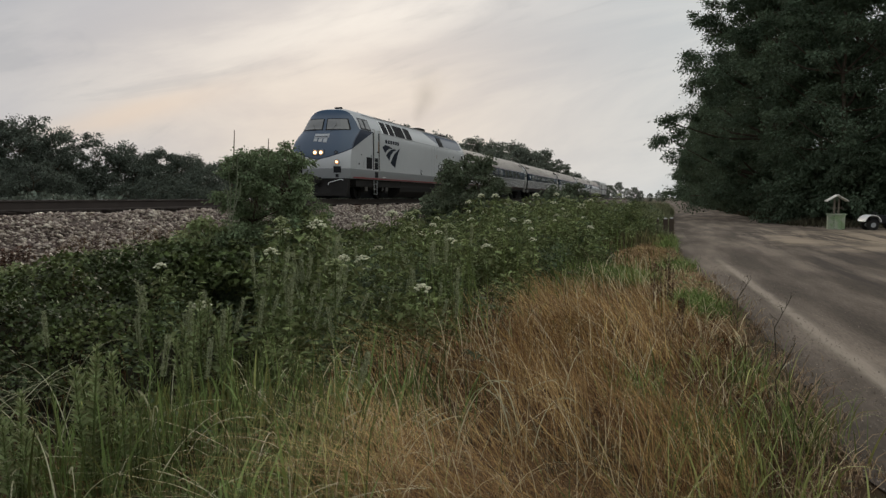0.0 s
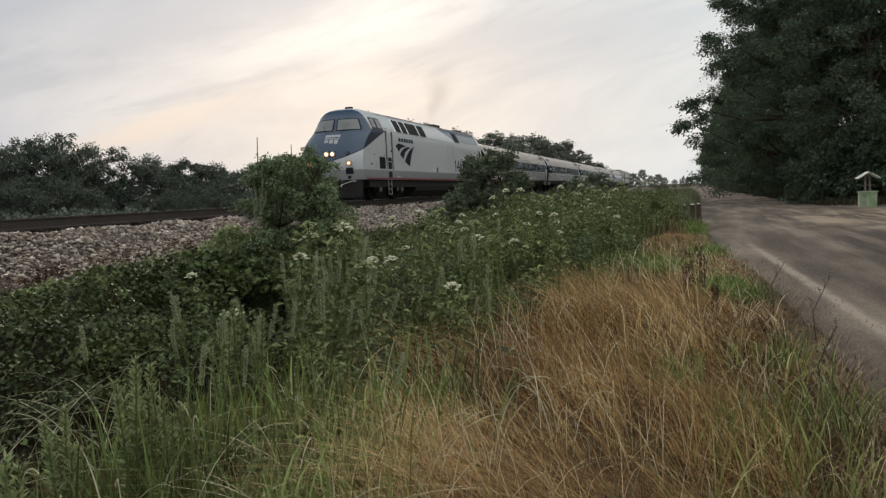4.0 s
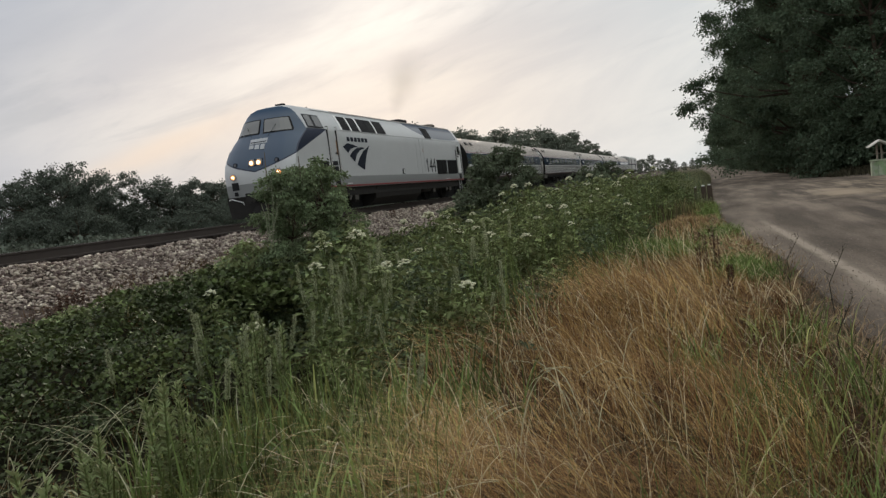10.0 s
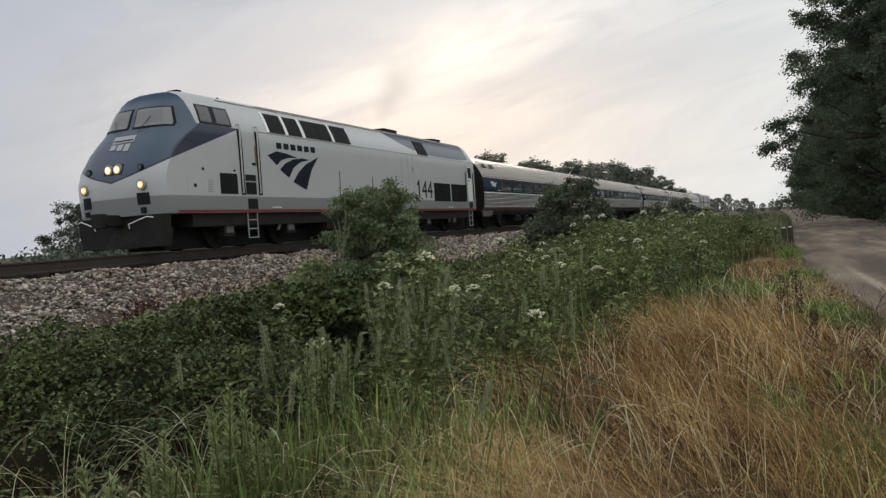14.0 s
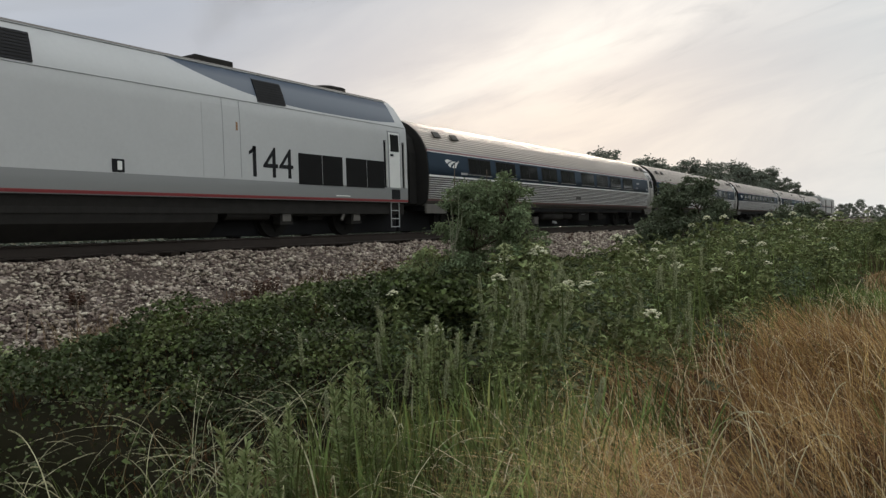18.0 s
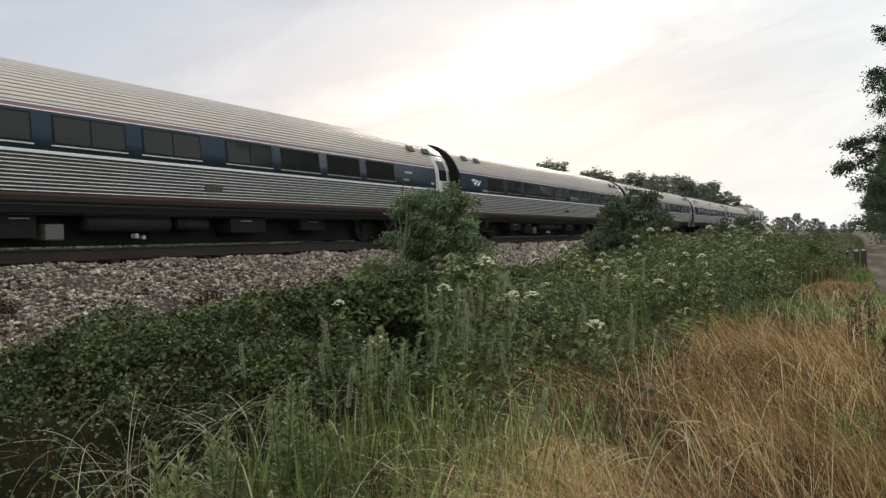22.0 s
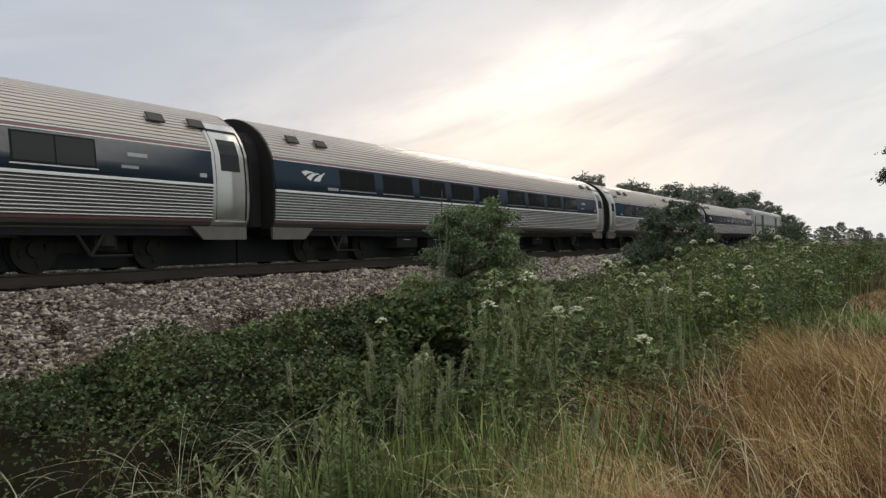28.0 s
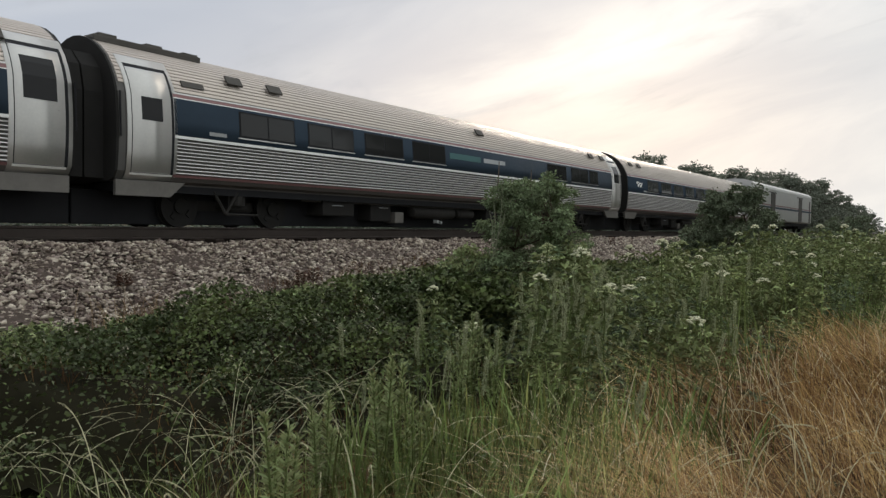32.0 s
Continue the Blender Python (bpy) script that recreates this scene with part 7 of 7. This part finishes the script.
    stuff("tall_stems", me, "tall upright green grass stems among the weeds", "weeds")
    n = len(x)
    me = blade_mesh("weed_stems", np.stack([x, y, ground_z(x)], 1), h, lean_of(n, 0.12), "stem", 0.012, 4, 0.05)
    stuff("weed_stems", me, "upright stems of the weed stand", "weeds")


# flower heads: bearing in degrees left of the railway, distance, height over the road
HEADS = [(25.91, 8.63, 1.32), (28.48, 8.83, 1.22), (22.46, 7.62, 0.99), (17.8, 6.61, 0.81), (12.81, 10.2, 0.95), (15.58, 9.6, 1.06), (17.92, 11.5, 1.05), (9.382, 14, 1.03), (9.259, 12.5, 0.91), (34.52, 6.34, 0.73), (4.865, 17, 0.96), (11.73, 13, 1.05), (8.019, 16, 1.08), (7.011, 20, 1.31), (5.69, 22, 1.33), (16.99, 13, 1.13), (14.05, 15, 1.17), (12.24, 16, 1.19), (7.61, 17, 1.1), (6.47, 19, 1.18), (5.38, 19, 1.11)]


def build_flowers():
    g = np.random.default_rng(4)
    def one(seed, wide, tall, label, head="petal"):
        gg = np.random.default_rng(seed)
        ob = thing("white_flowered_weed", (0, 0, -50), label, "wildflower", "white flowers")
        bm = tubes(((0, 0, 0), (0.02, 0.01, tall * 0.6), 0.008, 0.006), ((0.02, 0.01, tall * 0.6), (0, 0, tall - 0.07), 0.006, 0.004), n=6)
        for i in range(12):
            a = i * 2.4
            d = wide * 0.5 * (0.35 + 0.6 * (i % 3) / 2)
            tube(bm, (0, 0, tall - 0.07), (d * math.cos(a), d * math.sin(a), tall - 0.012), 0.0025, 0.002, n=4)
        part("stem", bm, "stem", ob)
        n = 380
        # small clusters on a dome, with gaps between
        m = 17
        ring = wide * 0.44 * np.sqrt((np.arange(m) + 0.4) / m)
        turn = np.arange(m) * 2.4 + gg.normal(scale=0.2, size=m)
        k = gg.integers(0, m, n)
        r, a = wide * 0.085 * np.sqrt(gg.uniform(0, 1, n)), gg.uniform(0, 2 * math.pi, n)
        drop = gg.uniform(-0.012, 0.012, m)
        at = np.stack([ring[k] * np.cos(turn[k]) + r * np.cos(a), ring[k] * np.sin(turn[k]) + r * np.sin(a), tall - 1.5 * ring[k] ** 2 / wide + drop[k] - 4.0 * r * r / wide], 1)
        v, f = lumps(n, at, gg.uniform(0.007, 0.012, n) * (0.6 + 2.2 * wide), 0.8)
        part("flower_head", sheet("flower_head", v, f, head), head, ob, "domed cream-white flower head" if head == "petal" else "pale green unopened flower head")
        m = 170
        at, out = stem_leaves(gg, tall * 0.94, m)
        k = gg.uniform(0.02, 0.22, m)[:, None]
        at = at + out * k * np.array([1, 1, 0.2])
        L = gg.uniform(0.06, 0.12, m)
        part("foliage", leaf_mesh("foliage", at, out + gg.normal(size=(m, 3)) * 0.6, L, L * 0.36, "weed", 0.25), "weed", ob)
        return ob
    kinds = [one(1, 0.26, 1.5, "tall weed with a broad flat white flower head"), one(2, 0.17, 1.4, "tall weed with a flat white flower head"), one(3, 0.14, 1.3, "slender weed with a small white flower head"), one(4, 0.18, 1.35, "tall weed with a pale green unopened flower head", "bud")]
    tall = (1.5, 1.4, 1.3, 1.35)
    fresh = [True] * 4
    spots = [(b, d, z, 0 if i < 2 else 1) for i, (b, d, z) in enumerate(HEADS)]
    for i in range(125):
        y = float(5.5 + 20 * g.uniform() ** 1.1)
        x = float(dry_edge(y)) - 0.5 - 3.9 * g.uniform() ** 1.2
        if (x + 5.9) ** 2 + (y - 9.2) ** 2 < 2.2 or bool(hollow(x, y)) or low_gap(x, y) > 0.2:
            continue
        d = math.hypot(x, y)
        spots.append((math.degrees(math.atan2(-x, y)), d, float(ground_z(x)) + g.uniform(1.15, 1.75) * min(1.0, 0.55 + 0.06 * y), 2 if i % 5 < 2 else 3))
    for bearing, dist, z, k in spots:
        a = radians(bearing)
        m = pose(-dist * math.sin(a), dist * math.cos(a), z - tall[k], 0, 0, float(g.uniform(0, 360)))
        if fresh[k]:
            kinds[k].matrix_basis, fresh[k] = m, False
        else:
            copy_thing(kinds[k], m)


def build_plumes():
    g = np.random.default_rng(9)
    def one(seed, tall, bend):
        gg = np.random.default_rng(seed)
        ob = thing("foxtail_grass", (0, 0, -50), "upright foxtail grass with a fuzzy grey-green seed plume", "grass", "foxtail grasses")
        top = Vector((bend, 0, tall))
        part("stem", tubes(((0, 0, 0), (bend * 0.3, 0, tall * 0.6), 0.004), ((bend * 0.3, 0, tall * 0.6), top, 0.003), n=5), "stem", ob)
        n = 420
        s = gg.uniform(0, 1, n)
        a = gg.uniform(0, 2 * math.pi, n)
        base = np.array(Vector((bend * 0.80, 0, tall * 0.835)))[None] * (1 - s[:, None]) + np.array(top + Vector((bend * 0.25, 0, 0.05)))[None] * s[:, None]
        wide = (0.008 + 0.012 * np.sin(math.pi * s) ** 0.6)[:, None]
        rad = np.stack([np.cos(a), np.sin(a), 0 * a], 1)
        L = gg.uniform(0.015, 0.028, n)
        part("plume", leaf_mesh("plume", base + rad * wide * 0.3, rad + (0, 0, 0.9), L, L * 0.18, "plume", 0.0), "plume", ob, "fuzzy seed plume")
        m = 9
        z = gg.uniform(0.1, 0.5, m) * tall
        aa = gg.uniform(0, 2 * math.pi, m)
        part("leaf", blade_mesh("leaf", np.stack([0 * z, 0 * z, z], 1), gg.uniform(0.2, 0.35, m), np.stack([np.cos(aa), np.sin(aa)], 1) * 0.8, "grass", 0.009, 5, 0.7), "grass", ob)
        return ob
    kinds = [one(1, 1.25, 0.05), one(2, 1.15, -0.12), one(3, 1.3, 0.14)]
    fresh = [True] * 3
    extra = []
    for _ in range(55):
        y = float(g.uniform(4.0, 8.5))
        x = float(dry_edge(y)) - 0.15 - float(g.uniform(0, 2.3))
        extra.append((math.degrees(math.atan2(-x, y)), math.hypot(x, y), float(ground_z(x)) + float(g.uniform(0.6, 1.3)) * min(1.0, 0.55 + 0.07 * y)))
    for _ in range(16):
        d = float(g.uniform(6.0, 8.4))
        extra.append((float(g.uniform(24.0, 29.5)), d, 0.45 + 0.085 * d + float(g.uniform(-0.35, 0.1))))
    extra = [e for e in extra if not 29.5 < e[0] < 36.0]
    for i, (bearing, dist, z) in enumerate(PLUMES + extra):
        a, k = radians(bearing), i % 3
        tall = (1.25, 1.15, 1.3)[k]
        m = pose(-dist * math.sin(a), dist * math.cos(a), z - tall, float(g.uniform(-12, 12)), float(g.uniform(-14, 14)), float(g.uniform(-40, 40)))
        if fresh[k]:
            kinds[k].matrix_basis, fresh[k] = m, False
        else:
            copy_thing(kinds[k], m)


PLUMES = [(36.64, 6.03, 0.93), (37.9, 6.24, 0.85), (35.33, 5.64, 0.77), (34.27, 5.43, 0.83), (32.29, 6.23, 0.79), (31.55, 6.23, 0.74), (29.19, 7.63, 0.99), (30.1, 7.54, 0.89), (28.59, 7.33, 0.95), (26.96, 7.83, 1.01), (40.01, 4.63, 0.72), (33.91, 5.04, 0.65), (33.06, 5.33, 0.75), (26.71, 7.03, 0.85), (25.44, 6.63, 0.78), (22.39, 6.82, 0.73), (20.09, 7.22, 0.72), (18.04, 6.43, 0.65), (15.38, 6.82, 0.66), (13.05, 8.02, 0.63), (30.39, 5.63, 0.77), (28.23, 5.83, 0.76), (24.33, 5.63, 0.68)]


def build_leafy_stalks():
    """Bushy upright weeds with narrow leaves, in the near ditch edge."""
    def one(seed, tall):
        gg = np.random.default_rng(seed)
        ob = thing("leafy_stalk_weed", (0, 0, -50), "bushy upright weed with whorls of narrow pale green leaves", "weed", "leafy stalk weeds")
        stems, at, out, L = [], [], [], []
        for i in range(4):
            a = i * 1.57
            tip = Vector((0.07 * math.cos(a), 0.07 * math.sin(a), tall * (1.0 - 0.07 * i)))
            stems.append(((0, 0, 0), tip, 0.007, 0.004))
            n = 120
            s = gg.uniform(0.1, 1.0, n) ** 0.55
            b = gg.uniform(0, 2 * math.pi, n)
            p = np.array(tip)[None] * s[:, None]
            at.append(p)
            out.append(np.stack([np.cos(b), np.sin(b), 0.3 + 1.0 * s ** 2], 1))
            L.append(gg.uniform(0.05, 0.085, n) * (1.15 - 0.45 * s))
        [part("stem", tubes(q, n=5), "stem", ob) for q in stems]
        at, out, L = np.concatenate(at), np.concatenate(out), np.concatenate(L)
        part("foliage", leaf_mesh("foliage", at, out, L, L * 0.22, "bright_leaf", 0.12, 0.05), "bright_leaf", ob)
        return ob
    kinds = [one(1, 0.9), one(2, 0.8)]
    fresh = [True] * 2
    for i, (bearing, dist, z) in enumerate(STALKS):
        a, k = radians(bearing), i % 2
        m = pose(-dist * math.sin(a), dist * math.cos(a), z - (0.9, 0.8)[k], 0, 0, 50.0 * i)
        if fresh[k]:
            kinds[k].matrix_basis, fresh[k] = m, False
        else:
            copy_thing(kinds[k], m)


STALKS = [(42.4, 4.0, 0.86), (41.7, 4.1, 0.78), (47.0, 4.0, 0.64), (46.3, 4.1, 0.56), (39.8, 4.0, 0.70), (50.7, 3.05, 0.80), (34.6, 6.2, 0.82), (33.0, 6.0, 0.73), (35.7, 5.4, 0.72)]


def build_odd_weeds():
    # rust-brown dock stalks at the road side and reddish weeds on the ballast
    def spire(name, at, tall, wide, mat, label, n, seed):
        gg = np.random.default_rng(seed)
        ob = thing(name, at, label, "weed")
        part("stem", tubes(((0, 0, 0), (0.02, 0, tall), 0.006, 0.003), n=5), "twig", ob)
        z = tall * gg.uniform(0.3, 1.0, n)
        a = gg.uniform(0, 2 * math.pi, n)
        p = np.stack([wide * np.cos(a) * gg.uniform(0, 1, n), wide * np.sin(a) * gg.uniform(0, 1, n), z], 1)
        head = part("seed_head", leaf_mesh("seed_head", p, np.stack([np.cos(a), np.sin(a), 0 * a + 0.5], 1), wide * 0.5 + 0.008, wide * 0.3 + 0.004, mat), mat, ob)
        head["kind"] = "stuff"
    for i, (x, y, h) in enumerate(((-0.02, 10.2, 0.72), (0.06, 10.4, 0.66), (0.16, 10.3, 0.80), (0.22, 10.5, 0.62), (0.3, 8.8, 0.45))):
        spire("dock_stalk", (x, y, 0), h, 0.034, "dock", "dead rust-brown dock stalk at the road side", 330, 60 + i)
    for i, (x, y, h) in enumerate(((1.03, 9.8, 0.60), (1.12, 7.4, 0.70), (0.90, 8.7, 0.45), (0.86, 5.5, 0.6))):
        gg = np.random.default_rng(140 + i)
        ob = thing("thin_weed", (x, y, 0), "thin dark weed stalk with sparse seed tufts", "weed", "thin weeds")
        mid, tip = Vector((gg.normal() * 0.03, 0, h * 0.55)), Vector((gg.normal() * 0.06, gg.normal() * 0.04, h))
        part("stem", tubes(((0, 0, -0.02), mid, 0.005, 0.004), (mid, tip, 0.004, 0.0025), n=5), "dry_stem", ob)
        tufts = []
        for k in range(5):
            f = 0.55 + 0.1 * k
            p0 = mid.lerp(tip, (f - 0.55) / 0.45)
            p1 = p0 + Vector((gg.normal() * 0.035, gg.normal() * 0.03, 0.05 + 0.03 * gg.uniform()))
            part("twig", tubes((p0, p1, 0.0025, 0.0018), n=4), "dry_stem", ob)
            tufts.append(np.array(p1) + gg.normal(size=(7, 3)) * 0.011)
        tufts = np.concatenate(tufts)
        head = part("seed_tuft", leaf_mesh("seed_tuft", tufts, gg.normal(size=(len(tufts), 3)) + (0, 0, 0.5), 0.018, 0.009, "dry_stem"), "dry_stem", ob)
        head["kind"] = "stuff"
    for i, (x, y, h) in enumerate(((-11.35, 10.6, 0.5), (-11.2, 10.2, 0.4), (-11.6, 11.2, 0.4), (-11.9, 7.0, 0.3), (-12.3, 21.0, 0.5), (-11.8, 22.5, 0.6), (-12.6, 30, 0.5))):
        spire("red_weed", (x, y, float(ground_z(x))), h, 0.12, "rust_weed", "small reddish weed growing in the ballast", 130, 80 + i)


def build_yard():
    # ornamental well
    def shrink(ob, k):
        ob.matrix_basis = ob.matrix_basis @ Matrix.Diagonal((k, k, k, 1))

    w = thing("garden_well", (8.86, 41.9, 0.02), "small ornamental garden well with a pale gabled roof", "garden well")
    for i in range(8):
        a0, a1 = math.pi * (i + 0.5) / 4, math.pi * (i + 1.5) / 4
        bm = bmesh.new()
        vs = [bm.verts.new((r * math.cos(a), r * math.sin(a), z)) for r in (0.50, 0.55) for a in (a0 + 0.02, a1 - 0.02) for z in (0.0, 0.95)]
        for f in ((0, 1, 3, 2), (4, 6, 7, 5), (0, 4, 5, 1), (2, 3, 7, 6), (0, 2, 6, 4), (1, 5, 7, 3)):
            bm.faces.new([vs[k] for k in f])
        part("wall_panel", bm, "well_wall", w)
    bm = bmesh.new()
    tube(bm, (0, 0, 0.95), (0, 0, 1.02), 0.62, n=8)
    part("rim", bm, "well_wall", w)
    part("inner_shaft", tubes(((0, 0, 0.0), (0, 0, 0.9), 0.49), n=8), "black", w)
    for s in (-1, 1):
        part("post", boxes((s * 0.13 - 0.05, s * 0.13 + 0.05, -0.05, 0.05, 0.9, 2.05)), "wood", w)
        bm = bmesh.new()
        vs = [bm.verts.new(p) for p in ((0, -0.5, 2.22), (0, 0.5, 2.22), (s * 0.62, 0.5, 1.82), (s * 0.62, -0.5, 1.82), (0, -0.5, 2.28), (0, 0.5, 2.28), (s * 0.64, 0.5, 1.88), (s * 0.64, -0.5, 1.88))]
        for f in ((0, 1, 2, 3), (7, 6, 5, 4), (0, 4, 5, 1), (1, 5, 6, 2), (2, 6, 7, 3), (3, 7, 4, 0)):
            bm.faces.new([vs[k] for k in f])
        part("roof_slope", bm, "well_roof", w, "pale weathered roof slope")
    part("crank", tubes(((-0.35, 0, 1.4), (0.4, 0, 1.4), 0.03), ((0.4, 0, 1.4), (0.4, 0, 1.25), 0.02), n=6), "wood", w)
    shrink(w, 0.78)
    # small utility vehicle with white fenders
    v = thing("quad_bike", (10.85, 41.6, 0.02), "small dark quad bike with white fenders in the yard", "quad bike", turn=8)
    part("body", boxes((-0.75, 0.75, -0.28, 0.28, 0.38, 0.72), (-0.3, 0.2, -0.2, 0.2, 0.7, 0.86), bevel=0.05), "black", v)
    for sx in (-0.62, 0.62):
        bm = bmesh.new()
        arc = [(sx + 0.46 * math.cos(t), 0.42 + 0.46 * math.sin(t)) for t in np.linspace(0.15, math.pi - 0.15, 9)]
        inner = [(sx + 0.42 * math.cos(t), 0.42 + 0.42 * math.sin(t)) for t in np.linspace(math.pi - 0.15, 0.15, 9)]
        prism(bm, arc + inner, -0.52, 0.52)
        part("fender", bm, "white", v, "white arched fender")
        for sy in (-0.42, 0.42):
            t = part("wheel", tubes(((sx, sy - 0.12, 0.30), (sx, sy + 0.12, 0.30), 0.30), n=20), "rubber", v)
            part("rim", tubes(((sx, sy - 0.125, 0.30), (sx, sy + 0.125, 0.30), 0.14), n=14), "grey", t)
    part("handlebar", tubes(((-0.35, -0.35, 1.0), (-0.35, 0.35, 1.0), 0.02), ((-0.3, 0, 0.8), (-0.35, 0, 1.0), 0.03), n=6), "black", v)
    shrink(v, 0.88)
    # short marker posts where the verge meets the road
    for x, y, w, h in ((0.34, 29.6, 0.09, 0.78), (0.56, 29.6, 0.09, 0.80), (0.06, 30.4, 0.05, 0.74)):
        p = thing("marker_post", (x, y, 0.0), "short brown wooden post with a pale cap beside the road", "post", "marker posts")
        part("post", boxes((-w, w, -w, w, -0.1, h), bevel=0.02), "post", p)
        part("cap", boxes((-w * 0.6, w * 0.6, -w * 0.6, w * 0.6, h, h + 0.035), bevel=0.01), "white", p, "small pale cap")
    # loose stones on the road and along its edge
    n = 9000
    y = 1.5 + 40 * RNG.uniform(size=n) ** 2.0
    x = np.where(RNG.uniform(size=n) < 0.6, 1.45 - 0.055 * np.clip(y - 12, 0, 9) + np.abs(RNG.normal(scale=0.35, size=n)), RNG.uniform(1.3, 7.5, n))
    x[::3] = 1.2 - 0.055 * np.clip(y[::3] - 12, 0, 9) + RNG.normal(scale=0.10, size=len(x[::3]))
    vv, ff = lumps(n, np.stack([x, y, np.where(x < 1.12, 0.008, 0.042)], 1), RNG.uniform(0.003, 0.009, n))
    stuff("road_pebbles", sheet("road_pebbles", vv, ff, "grit"), "loose pebbles on the gravel road", "gravel")


build_dry_grass()
build_green_grass()
build_vines()
build_weed_mass()
build_trees()
build_shrubs()
build_flowers()
build_plumes()
build_leafy_stalks()
build_odd_weeds()
build_yard()

motions()
